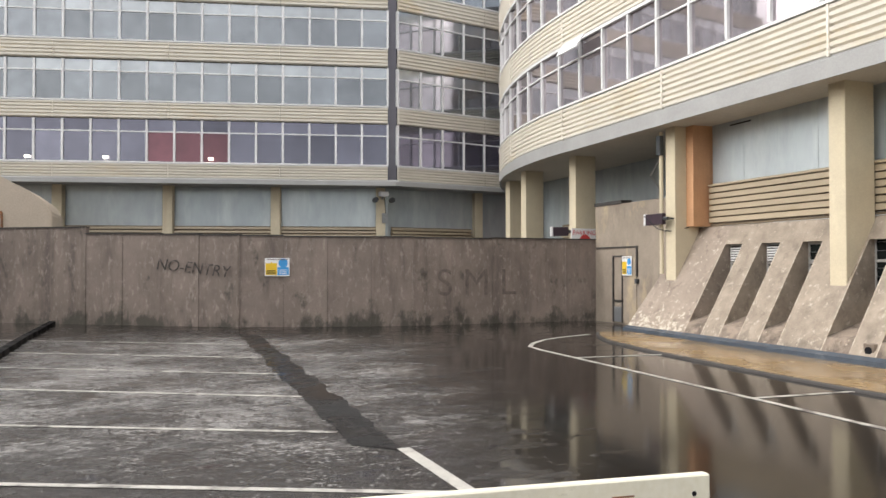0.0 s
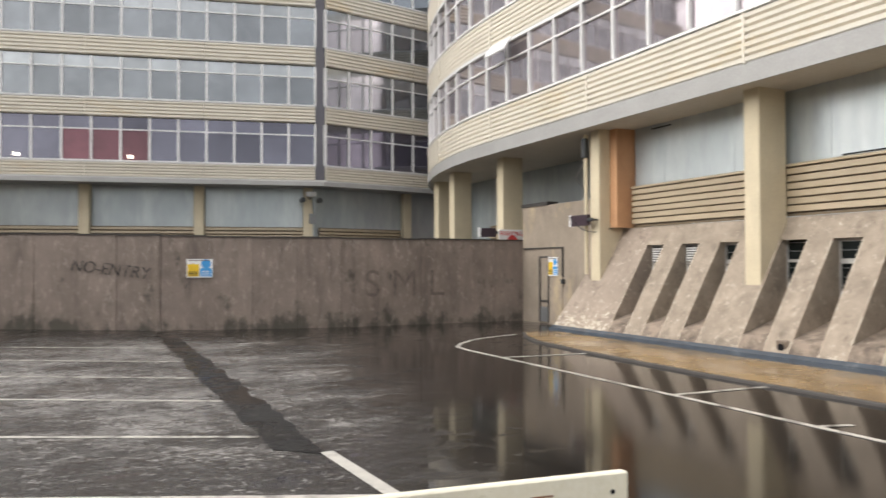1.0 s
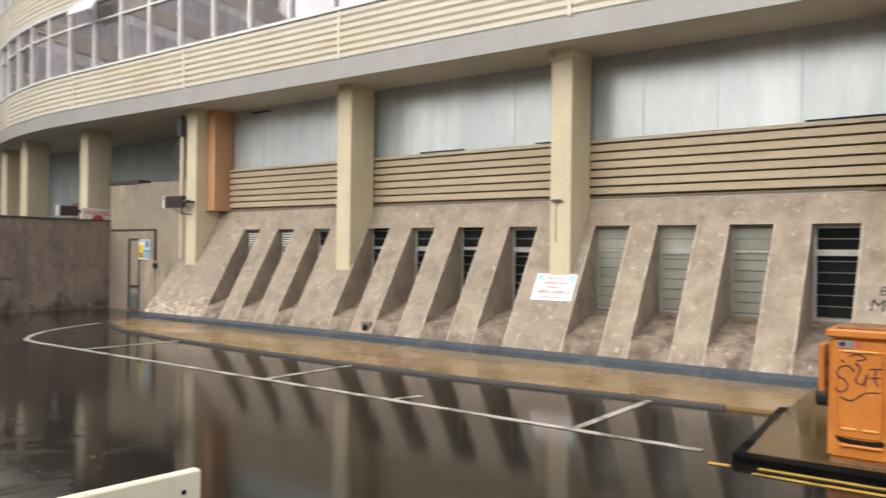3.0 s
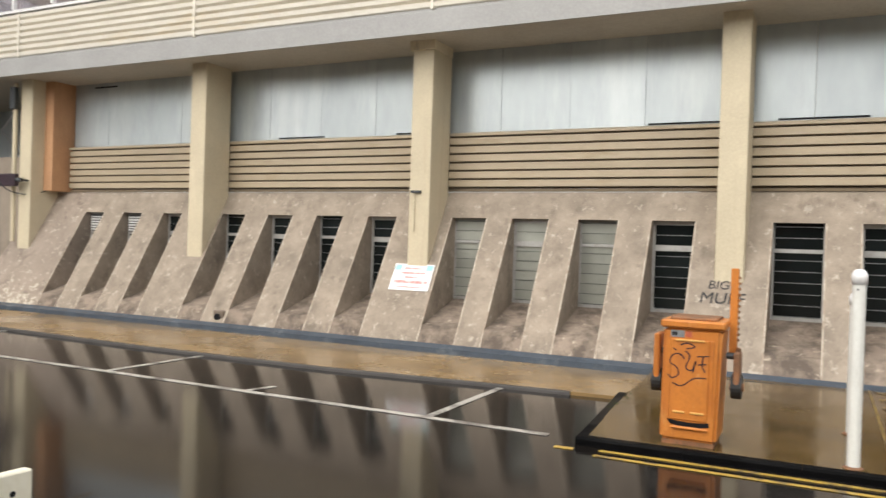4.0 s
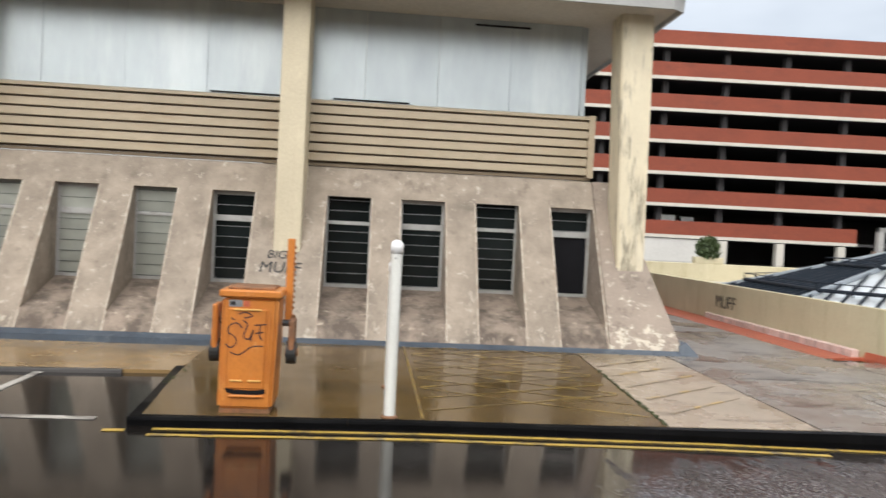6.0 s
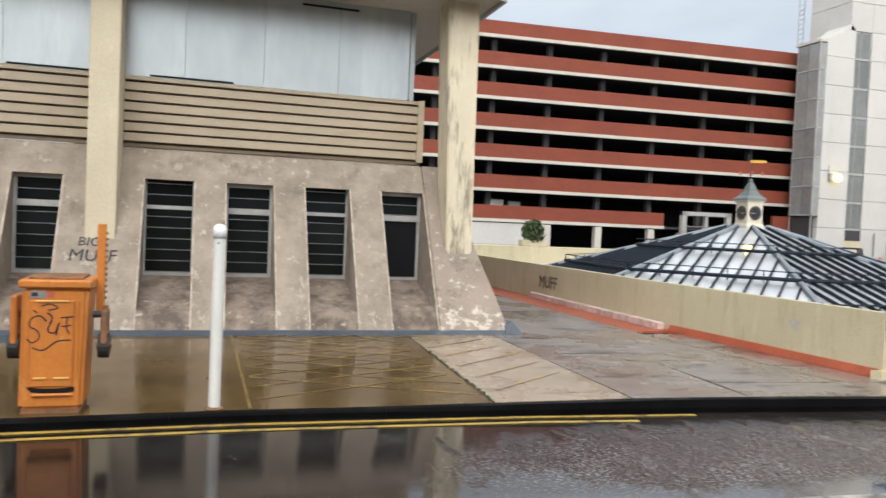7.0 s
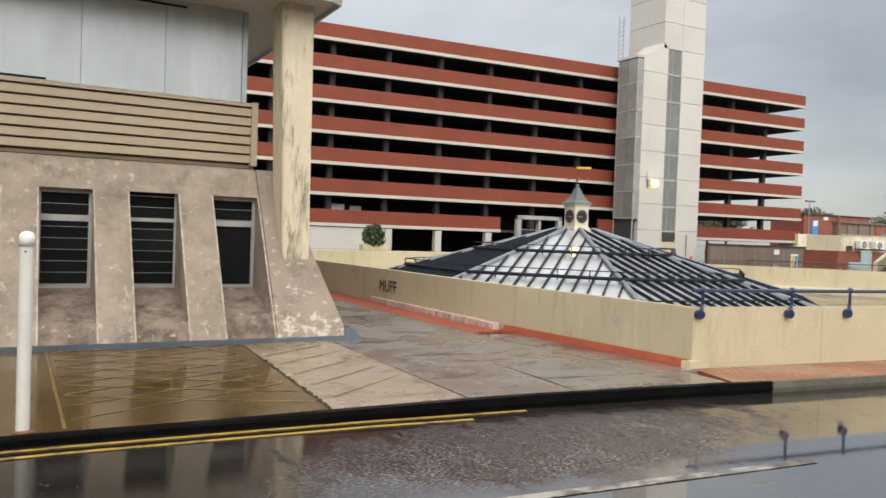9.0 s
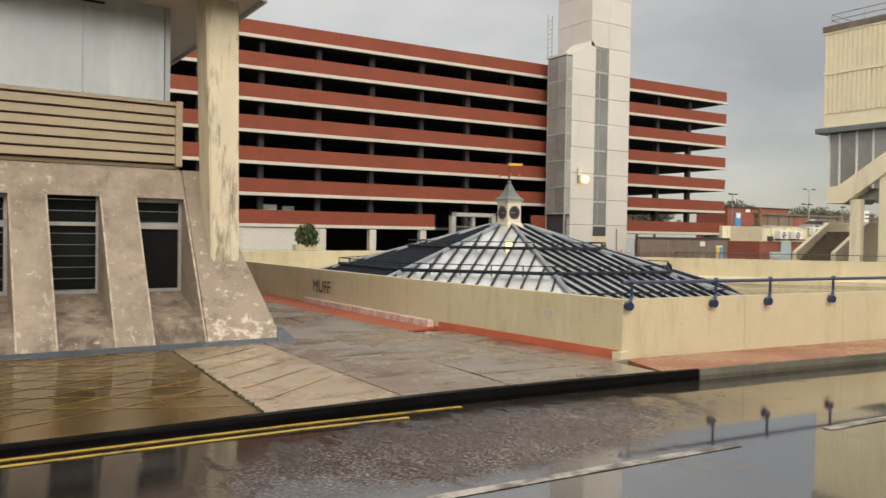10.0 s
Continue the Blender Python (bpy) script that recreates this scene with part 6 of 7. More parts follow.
rx = [7.96, 9.45, 10.54, 11.95, 13.7, 15.8, 18.2]
for a, c in zip([7.8] + rx, rx + [20.5]):
    part("tube", rod((a, rail_at(a) - 0.02, 1.14), (c, rail_at(c) - 0.02, 1.14), 0.026, seg=10), M_NAVY, rail)
for x in rx:
    y = rail_at(x)
    st = part("stanchion", rod((x, y - 0.02, 0.93), (x, y - 0.02, 1.14), 0.02, seg=10), M_NAVY, rail)
    bm = bmesh.new()
    bmesh.ops.create_uvsphere(bm, u_segments=12, v_segments=8, radius=0.042, matrix=Matrix.Translation((x, y - 0.02, 1.15)))
    part("ball", bm, M_NAVY, st, smooth=True)
    part("elbow", rod((x, y - 0.02, 0.95), (x - 0.06, y - 0.05, 0.84), 0.024, seg=10), M_NAVY, st)
    part("boss", rod((x - 0.07, y - 0.07, 0.83), (x - 0.05, y + 0.01, 0.83), 0.058, seg=14), M_NAVY, st)

# ---------- glazed pyramid roof with a clock cupola ----------
AP = Vector((15.07, 18.8, 1.93))
VA = AP + Vector((0, 0, 0.2))          # where the eight faces would meet
HIP = 0.279                            # fall of a hip
pyr = thing("glazed_roof", (AP.x, AP.y, 0), "low glazed octagonal roof with dark bars and guard rails", "skylight")


def hip_at(k, r):
    """A point on one of the eight hips, r metres from the axis in plan."""
    a = radians(25.7 + 45 * k)
    return VA + Vector((-math.sin(a) * r, -math.cos(a) * r, -HIP * r))


R_EAVE, R_TOP, NB = 7.1, 0.55, 15
for k in range(8):
    a, b_, ta, tb = hip_at(k, R_EAVE), hip_at(k + 1, R_EAVE), hip_at(k, R_TOP), hip_at(k + 1, R_TOP)
    up = (b_ - a).cross(ta - a).normalized()
    if up.z < 0:
        up = -up
    wide, half_top = (b_ - a).length, (tb - ta).length / 2
    base_dir = (b_ - a).normalized()
    slope = (ta + tb) / 2 - (a + b_) / 2

    def top_of(u):
        """Where a bar that climbs square from the eave ends, at the hip or at the cupola."""
        off = (u - 0.5) * wide
        t = 1.0 if abs(off) <= half_top else (wide / 2 - abs(off)) / (wide / 2 - half_top)
        return a + base_dir * (u * wide) + slope * t

    for i in range(NB):
        u0, u1 = i / NB, (i + 1) / NB
        p0, p1, q1, q0 = a + base_dir * (u0 * wide), a + base_dir * (u1 * wide), top_of(u1), top_of(u0)
        bm = bmesh.new()
        pts = [p for j, p in enumerate((p0, p1, q1, q0)) if j < 2 or (p - (p1 if j == 2 else p0)).length > 0.02]
        vs = [bm.verts.new(p + up * o) for o in (0.0, 0.02) for p in pts]
        m_ = len(pts)
        bm.faces.new(vs[:m_]), bm.faces.new(vs[m_:])
        for j in range(m_):
            bm.faces.new((vs[j], vs[(j + 1) % m_], vs[m_ + (j + 1) % m_], vs[m_ + j]))
        part("pane", bm, M_ROOFGLASS, pyr)
        if i:
            bar = bmesh.new()
            vs = [bar.verts.new(e + base_dir * o + up * h) for e in (p0, q0) for o, h in ((-0.016, 0.021), (0.016, 0.021), (0.013, 0.1), (-0.013, 0.1))]
            for f in ((0, 1, 2, 3), (7, 6, 5, 4), (0, 4, 5, 1), (1, 5, 6, 2), (2, 6, 7, 3), (3, 7, 4, 0)):
                bar.faces.new([vs[j] for j in f])
            part("glazing_bar", bar, M_ROOFBAR, pyr)
    part("hip", rod(a + Vector((0, 0, 0.05)), ta + Vector((0, 0, 0.05)), 0.075, seg=8), M_HIP, pyr, "grey lead hip cover")
    part("eave", rod(a + up * 0.03, b_ + up * 0.03, 0.08, seg=8), M_ROOFBAR, pyr)
    for r, guard in ((3.09, 0.16), (5.13, 0.17), (6.55, 0.0)):
        c, d = hip_at(k, r) + Vector((0, 0, 0.12)), hip_at(k + 1, r) + Vector((0, 0, 0.12))
        wb = part("walk_board" if guard else "purlin", rod(c, d, 0.05 if guard else 0.022, seg=6), M_ROOFBAR, pyr)
        if guard:
            lift = Vector((0, 0, guard))
            part("guard_rail", rod(c + lift, d + lift, 0.014, seg=6), M_ROOFBAR, wb)
        n_post = max(2, round((d - c).length / 0.75))
        for j in range(n_post + 1):
            e = c.lerp(d, j / n_post)
            part("stanchion", rod(e - Vector((0, 0, 0.1)), e + Vector((0, 0, guard + 0.01)), 0.015, seg=6), M_ROOFBAR, wb)
part("curb", slab([(hip_at(k, R_EAVE + 0.12).x, hip_at(k, R_EAVE + 0.12).y) for k in range(8)], 0.0, hip_at(0, R_EAVE).z - 0.02), M_CP_CONC, pyr)
bm = bmesh.new()
bmesh.ops.create_uvsphere(bm, u_segments=12, v_segments=8, radius=0.13, matrix=Matrix.Translation((13.52, 16.85, 1.42)))
part("lit_lamp", bm, M_LAMP_ON, pyr, "warm lit lamp under the glazing")

cup = thing("clock_cupola", (AP.x, AP.y, 1.85), "cream clock cupola with a lead spire and weather vane", "cupola")
def tier(z0, z1, h0, h1, mat, name, bevel=0.0):
    bm = bmesh.new()
    lo = [bm.verts.new((AP.x + sx * h0, AP.y + sy * h0, z0)) for sx, sy in ((-1, -1), (1, -1), (1, 1), (-1, 1))]
    hi = [bm.verts.new((AP.x + sx * h1, AP.y + sy * h1, z1)) for sx, sy in ((-1, -1), (1, -1), (1, 1), (-1, 1))]
    bm.faces.new(lo[::-1]), bm.faces.new(hi)
    for j in range(4):
        bm.faces.new((lo[j], lo[(j + 1) % 4], hi[(j + 1) % 4], hi[j]))
    return part(name, bm, mat, cup)


tier(1.84, 2.0, 0.56, 0.33, M_GREEN_LEAD, "lead_base")
tier(1.98, 2.06, 0.32, 0.31, M_CUPOLA, "plinth_tier")
tier(2.06, 2.12, 0.29, 0.27, M_CUPOLA, "moulding")
tier(2.12, 2.72, 0.255, 0.25, M_CUPOLA, "body")
tier(2.72, 2.78, 0.27, 0.3, M_CUPOLA, "cornice")
tier(2.78, 2.83, 0.33, 0.32, M_GREEN_LEAD, "eave")
for z0, z1, a, b_ in ((2.83, 2.92, 0.32, 0.22), (2.92, 3.05, 0.22, 0.14), (3.05, 3.22, 0.14, 0.08), (3.22, 3.3, 0.08, 0.04)):
    tier(z0, z1, a, b_, M_GREEN_LEAD, "spire")
for nx, ny in ((-1, 0), (0, -1)):
    c = Vector((AP.x + nx * 0.25, AP.y + ny * 0.25, 2.42))
    n = Vector((nx, ny, 0))
    face = part("clock_face", rod(c, c + n * 0.022, 0.2, seg=28), M_CLOCK, cup, "dark blue clock face with gilt hands")
    side = Vector((ny, nx, 0))
    for j in range(12):
        a = math.pi * j / 6
        q = c + n * 0.027 + side * (0.165 * math.sin(a)) + Vector((0, 0, 0.165 * math.cos(a)))
        part("hour_mark", rod(q - Vector((0, 0, 0.014)), q + Vector((0, 0, 0.014)), 0.009, seg=6), M_GOLD, face)
    part("hour_hand", rod(c + n * 0.03, c + n * 0.03 + side * 0.1 + Vector((0, 0, -0.02)), 0.011, seg=6), M_GOLD, face)
    part("minute_hand", rod(c + n * 0.033, c + n * 0.033 + side * 0.17 + Vector((0, 0, -0.01)), 0.008, seg=6), M_GOLD, face)
vane = part("weather_vane", rod((AP.x, AP.y, 3.28), (AP.x, AP.y, 3.95), 0.012, seg=8), M_DARKSTEEL, cup)
part("finial", lathe(bmesh.new(), [(0.02, 3.28), (0.06, 3.32), (0.06, 3.36), (0.02, 3.4)], (AP.x, AP.y), 12), M_GREEN_LEAD, vane)
for d in (Vector((0.83, -0.55, 0)), Vector((0.55, 0.83, 0))):
    part("arm", rod(AP + d * -0.3 + Vector((0, 0, 1.62)), AP + d * 0.3 + Vector((0, 0, 1.62)), 0.008, seg=6), M_DARKSTEEL, vane)
    for sg in (-1, 1):
        e = AP + d * 0.3 * sg + Vector((0, 0, 1.62))
        part("letter_plate", box(e.x - 0.03, e.x + 0.03, e.y - 0.01, e.y + 0.01, e.z - 0.05, e.z + 0.05), M_REDTILE, vane)
part("pointer", slab([(AP.x - 0.05, AP.y), (AP.x + 0.33, AP.y - 0.21), (AP.x + 0.34, AP.y - 0.19), (AP.x - 0.04, AP.y + 0.02)], 3.86, 3.93), M_GOLD, vane, "gilded vane plate")

# court parapets beyond the glazed roof
fw1 = thing("parapet_wall", (16, 31, 0), "cream parapet across the far side of the court", "wall")
part("wall", box(7.7, 30, 31, 31.35, 0.0, 0.93, 0.02), M_YWALL, fw1)
part("roof_edge", box(7.75, 30, 29.5, 30.99, 0.0, 0.22), M_CP_WHITE, fw1)
fw2 = thing("parapet_wall", (27, 19, 0), "cream parapet with a thin dark rail above", "wall")
FW = [(21.0, 25.8), (24, 22.5), (30.5, 15.3), (38, 7.2)]
part("wall", sweep([(0, -0.2), (-0.3, -0.2), (-0.3, 0.9), (0, 0.93)], FW), M_YWALL, fw2)
part("ledge", sweep([(0.0, 0.0), (0.5, 0.0), (0.5, 0.16), (0.0, 0.24)], FW), M_YWALL, fw2)
s = 6.5
for k in range(8):
    p, w = along(FW, s)
    part("rail_post", rod((p.x, p.y, 0.9), (p.x, p.y, 1.16), 0.016, seg=6), M_DARKSTEEL, fw2)
    q, w = along(FW, s + 1.7)
    part("rail_tube", rod((p.x, p.y, 1.15), (q.x, q.y, 1.15), 0.016, seg=6), M_DARKSTEEL, fw2)
    s += 1.7
for k, (w_, h_) in enumerate(((0.16, 0.16), (0.13, 0.2), (0.15, 0.17), (0.1, 0.2))):
    q = Vector((25.55, 24.9, 0.93)) + Vector((0.66, -0.75, 0)) * (0.2 * k)
    bm = bmesh.new()
    bx(bm, q.x - w_ / 2, q.x + w_ / 2, q.y - 0.02, q.y + 0.02, 0.95, 0.95 + h_, rot=Matrix.Rotation(-0.85, 3, "Z"))
    part("red_mark", bm, M_SIGN_RED, fw2, "faded red lettering standing on the parapet")
pl = thing("planter", (15.9, 31.1, 0.93), "leafy shrub in a cream box on the parapet", "plant")
part("box", box(13.3, 14.5, 31.0, 31.4, 0.93, 1.2, 0.02), M_YWALL, pl)


def leaves(centre, radii, n, size, seed, squash=0.7):
    bm = bmesh.new()
    r = random.Random(seed)
    for _ in range(n):
        d = Vector((r.gauss(0, 1), r.gauss(0, 1), r.gauss(0, 1))).normalized() * (r.random() ** 0.45)
        c = Vector(centre) + Vector((d.x * radii[0], d.y * radii[1], d.z * radii[2]))
        t = Euler((r.uniform(0, 6.3), r.uniform(0, 6.3), r.uniform(0, 6.3))).to_matrix()
        s_ = size * r.uniform(0.6, 1.3)
        a, b_, c2, d2 = [bm.verts.new(c + t @ Vector(q)) for q in ((-s_, 0, 0), (0, -s_ * 0.4, 0.1 * s_), (s_, 0, 0), (0, s_ * 0.4, 0.1 * s_))]
        bm.faces.new((a, b_, c2, d2))
    return bm


part("stem", rod((13.9, 31.2, 1.1), (13.9, 31.2, 1.7), 0.04, 0.02, seg=8), M_BARK, pl)
part("foliage", leaves((13.9, 31.2, 1.55), (0.55, 0.45, 0.55), 800, 0.1, 4), M_LEAF, pl)

# ---------- multi-storey car park ----------
cp = thing("car_park", (45, 75, 0), "multi-storey car park with red brick parapets and white slab edges", "building")
YF = 70.0
for k in range(7):
    zt = 3.75 + 2.925 * k
    runs = ((-12, 60.5), (63, 89.9)) if k else ((-12, 45.1), (63, 89.9))
    for x0, x1 in runs:
        part("parapet", box(x0, x1, YF, YF + 0.25, zt - 1.3, zt), M_BRICK_RED, cp, "red brick parapet")
        part("slab_edge", box(x0, x1 + 0.05, YF - 0.08, YF + 0.3, zt - 1.6, zt - 1.3), M_CP_WHITE, cp)
    part("parapet", box(89.7, 89.95, YF + 0.25, YF + 17, zt - 1.3, zt), M_BRICK_RED, cp)
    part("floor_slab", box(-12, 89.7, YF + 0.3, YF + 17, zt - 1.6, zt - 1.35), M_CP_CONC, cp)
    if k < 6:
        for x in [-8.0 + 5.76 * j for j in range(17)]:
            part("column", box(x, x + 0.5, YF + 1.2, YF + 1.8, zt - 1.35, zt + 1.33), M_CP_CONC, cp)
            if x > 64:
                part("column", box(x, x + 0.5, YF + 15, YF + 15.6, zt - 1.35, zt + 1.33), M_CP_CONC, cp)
# wall added to keep daylight from showing through the decks
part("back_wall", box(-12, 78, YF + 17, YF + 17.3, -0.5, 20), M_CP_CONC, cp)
part("ground_wall", box(-12, 32.2, YF + 0.1, YF + 0.4, -0.5, 2.08), M_TOWER, cp, "grey painted ground-floor wall")
for x in (24.0, 32.2, 37.6, 43.4):
    part("column", box(x, x + 0.7, YF, YF + 0.6, -0.5, 2.08), M_CP_WHITE, cp)
# glowing strips added in place of daylight spots inside the lower decks
for x0 in (24.4, 33.0):
    part("lit_tube", box(x0, x0 + 1.6, YF + 5, YF + 5.1, 4.9 if x0 < 30 else 2.0, 5.0 if x0 < 30 else 2.06), M_GLOW_BOX, cp, "glowing strip added for a daylight spot in the deck")
for x0, x1, y, z0, z1 in ((45.9, 46.4, 68, -.5, 4.0), (50.9, 51.4, 68, -.5, 4.0), (45.9, 51.4, 68, 3.6, 4.0), (48.6, 48.9, 68.2, -.5, 3.6)):
    part("entrance_frame", box(x0, x1, y, y + 0.5, z0, z1), M_FRAME_OLD, cp)
part("stair_wall", box(45.2, 56, 67.6, 67.9, -0.5, 1.8), M_BROWN_WALL, cp)
part("stair_rail", rod((44.0, 67.6, 0.2), (45.9, 67.6, 2.0), 0.05), M_STEEL, cp)
part("stair_rail", rod((45.9, 67.6, 2.5), (56, 67.6, 2.5), 0.04), M_STEEL, cp)
part("low_red_wall", box(57, 60, 69, 69.3, 1.5, 4.0), M_BRICK_RED, cp)
# low things seen on the decks
for x, z, w, m in ((71.5, 4.35, 4.2, M_REDTILE), (27.5, 4.2, 1.6, M_SIGN_WHITE), (29.6, 4.1, 1.3, M_STEEL), (82.0, 3.9, 1.0, M_SIGN_WHITE), (84.5, 3.9, 0.8, M_SIGN_WHITE)):
    part("deck_panel", box(x, x + w, YF + 3, YF + 3.2, 2.45, z - 0.4 + 0.6, 0.05), m, cp)
# the long front runs slightly towards the road
for ob in cp.children_recursive:
    for v in ob.data.vertices:
        v.co.y -= 0.06 * (v.co.x - 30)

tw = thing("lift_tower", (63, 66, 0), "white panelled lift tower with grey glazed shafts", "tower")
TG, TX0, TXM0, TXM1, TX1, TY = 58.77, 59.6, 63.14, 65.2, 68.65, 64.0
for x0, x1, zt in ((TX0, TXM0, 20.28), (TXM1, TX1, 40)):
    z = -0.5
    while z < zt - 0.1:
        e = min(3.0 if z < 0 else z + 2.88, zt)
        part("wall_panel", box(x0, x1, TY, TY + (3.0 if x0 < 60 else 5.6), z + 0.02, e - 0.02, 0.012), M_TOWER, tw)
        z = e
part("core", box(TX0 + 0.1, TX1 - 0.1, TY + 0.25, TY + 2.9, -0.5, 21.4), M_CP_CONC, tw)
part("core", box(62.7, TX1 - 0.1, TY + 0.15, TY + 5.4, 21.4, 39), M_TOWER, tw)
z = 23.09
while z < 39:
    part("wall_panel", box(62.45, TXM1 - 0.02, TY, TY + 5.64, z + 0.02, z + 2.9, 0.012), M_TOWER, tw)
    z += 2.92
# curved shoulder over the glazed shaft
bm = bmesh.new()
prof = [(TX0, 20.3), (TXM0, 20.3), (TXM0, 23.08), (62.45, 23.7), (61.9, 23.25), (61.2, 22.75), (60.4, 22.3), (TX0, 21.95)]
va = [[bm.verts.new((x, y, z)) for x, z in prof] for y in (TY, TY + 3.2)]
bm.faces.new(va[0]), bm.faces.new(va[1][::-1])
for j in range(len(prof)):
    bm.faces.new((va[0][j], va[0][(j + 1) % len(prof)], va[1][(j + 1) % len(prof)], va[1][j]))
part("shoulder", bm, M_TOWER, tw)
part("shaft_cap", box(TG - 0.12, TX0, TY - 0.05, TY + 3.3, 21.6, 21.85), M_CP_WHITE, tw)
STRIP_Z = (2.93, 5.63, 8.59, 11.41, 14.35, 17.29, 20.28, 23.07)
for z0, z1 in zip(STRIP_Z, STRIP_Z[1:]):
    part("window", box(TXM0 + 0.08, TXM1 - 0.08, TY + 0.12, TY + 0.18, z0 + 0.1, z1 - 0.1), M_TOWER_GLASS, tw, "grey glazed strip of the tower")
    part("window_bar", box(TXM0 + 0.01, TXM1 - 0.01, TY + 0.05, TY + 0.2, z0 - 0.1, z0 + 0.1), M_FRAME_OLD, tw)
    part("window_bar", box(TXM0 + 0.68, TXM0 + 0.74, TY + 0.09, TY + 0.2, z0 + 0.1, z1 - 0.1), M_FRAME_OLD, tw)
BAR_Z = (4.21, 7.13, 10.05, 13.03, 15.93, 18.89, 21.6)
for z0, z1 in zip(BAR_Z, BAR_Z[1:]):
    part("shaft_pane", box(TG + 0.06, TX0 - 0.01, TY + 0.04, TY + 0.1, z0 + 0.08, z1 - 0.08), M_SHAFT_GLASS, tw, "grey glazed lift shaft pane")
    for y0, y1 in ((TY + 0.1, TY + 1.5), (TY + 1.56, TY + 3.0)):
        part("shaft_pane", box(TG, TG + 0.06, y0, y1, z0 + 0.08, z1 - 0.08), M_SHAFT_GLASS, tw, "grey glazed lift shaft pane")
    part("shaft_bar", box(TG - 0.04, TX0 - 0.01, TY, TY + 3.05, z0 - 0.07, z0 + 0.07), M_FRAME_OLD, tw)
part("shaft_post", box(TG - 0.03, TG + 0.08, TY + 0.0, TY + 0.1, 0, 21.6), M_FRAME_OLD, tw)
part("shaft_post", box(TG - 0.02, TG + 0.07, TY + 3.0, TY + 3.1, 0, 21.6), M_FRAME_OLD, tw)
part("shaft_base", box(TG + 0.3, TX0, TY + 0.6, TY + 3, -0.5, 4.1), M_CP_CONC, tw)
part("base_panel", box(TXM0 + 0.02, TXM1 - 0.02, TY + 0.02, TY + 0.3, -0.5, 1.75), M_YWALL, tw)
part("base_panel", box(TXM0 + 0.02, TXM1 - 0.02, TY + 0.02, TY + 0.3, 1.78, 2.8), M_CP_CONC, tw)
part("drainpipe", rod((66.9, TY - 0.08, -0.5), (66.9, TY - 0.08, 2.6), 0.07, seg=8), M_STEEL, tw)
for z in [21.95 + 0.5 * j for j in range(9)]:
    part("ladder_rung", rod((TG + 0.3, TY + 3.6, z), (TG + 0.95, TY + 3.6, z + 0.35), 0.04, seg=6), M_STEEL, tw)
for x in (TG + 0.3, TG + 0.95):
    part("ladder_rail", rod((x, TY + 3.6, 21.8), (x, TY + 3.6, 26.8), 0.05, seg=6), M_STEEL, tw)
bm = bmesh.new()
bmesh.ops.create_uvsphere(bm, u_segments=12, v_segments=8, radius=0.42, matrix=Matrix.Translation((61.4, TY - 0.45, 8.05)))
part("lit_lamp", bm, M_LAMP_ON, tw, "bright wall lamp")
part("lamp_arm", box(60.6, 61.0, TY - 0.3, TY - 0.01, 7.7, 8.5), M_STEEL, tw)
part("lamp_arm", rod((60.55, TY - 0.1, 8.4), (60.6, TY - 0.1, 9.3), 0.05, seg=6), M_STEEL, tw)

# ---------- stair building on the far side of the court ----------
sb = thing("stair_building", (54, 27, 0), "cream ribbed building on pillars with an outdoor stair", "building")
SX = 52.5
part("upper_box", box(SX, 68, 8, 30.8, 9.5, 16.2), M_CREAM, sb)
for k in range(40):
    y = 30.75 - k * 0.33
    for z0, z1 in ((10.5, 13.15), (13.4, 15.95)):
        part("rib", box(SX - 0.08, SX, y - 0.19, y, z0, z1), M_CREAM, sb)
part("band", box(SX - 0.11, SX, 8, 30.83, 13.18, 13.38), M_CREAM, sb)
part("roof_edge", box(SX - 0.1, 68, 8, 30.9, 16.0, 16.14), M_CREAM, sb)
part("roof_felt", box(SX - 0.14, 68, 8, 30.95, 16.14, 16.55), M_ROOFFELT, sb, "brown felt roof edge")
part("lead_ledge", box(SX - 0.5, 68, 8, 31.15, 9.1, 9.48, 0.03), M_GREEN_LEAD, sb)
part("window_back", box(SX + 0.7, 67, 10, 30.2, 4.5, 9.1), M_SHAFT_GLASS, sb)
for y1, y2 in ((30.3, 29.68), (29.56, 28.5), (28.38, 27.4), (27.28, 26.2), (26.08, 25.0), (24.88, 23.8), (23.68, 22.6), (22.48, 21.4), (21.28, 20.2)):
    w = part("window", box(SX + 0.1, SX + 0.16, y2, y1, 5.2, 9.09), M_SHAFT_GLASS, sb, "tall grey glazed stair window")
    part("frame", box(SX - 0.02, SX + 0.2, y1, y1 + 0.11, 5.2, 9.09), M_FRAME, w)
part("window_side", box(SX + 0.2, 60, 30.3, 30.37, 5.2, 9.09), M_SHAFT_GLASS, sb)
prof = [(30.4, 4.27), (30.4, 5.4), (29.58, 5.42), (17.5, 13.6), (17.5, 12.4), (29.1, 4.27)]
part("stair_flight", extrude_x(bmesh.new(), prof, SX - 0.2, SX + 3.4), M_CREAM, sb)
for y0, y1 in ((27.94, 28.78), (25.9, 26.86)):
    part("pillar", box(SX, SX + 0.45, y0 + 0.12, y1, 0, 4.5 if y1 > 28 else 6.3), M_CREAM, sb)
part("lower_wall", box(60, 68, 10, 26, 0, 5), M_CREAM, sb)
for z in (16.95, 17.35):
    part("roof_rail", rod((SX + 0.1, 30.45, z), (SX + 0.1, 10, z), 0.035, seg=6), M_STEEL, sb)
    part("roof_rail", rod((SX + 0.1, 30.45, z), (62, 30.45, z), 0.035, seg=6), M_STEEL, sb)
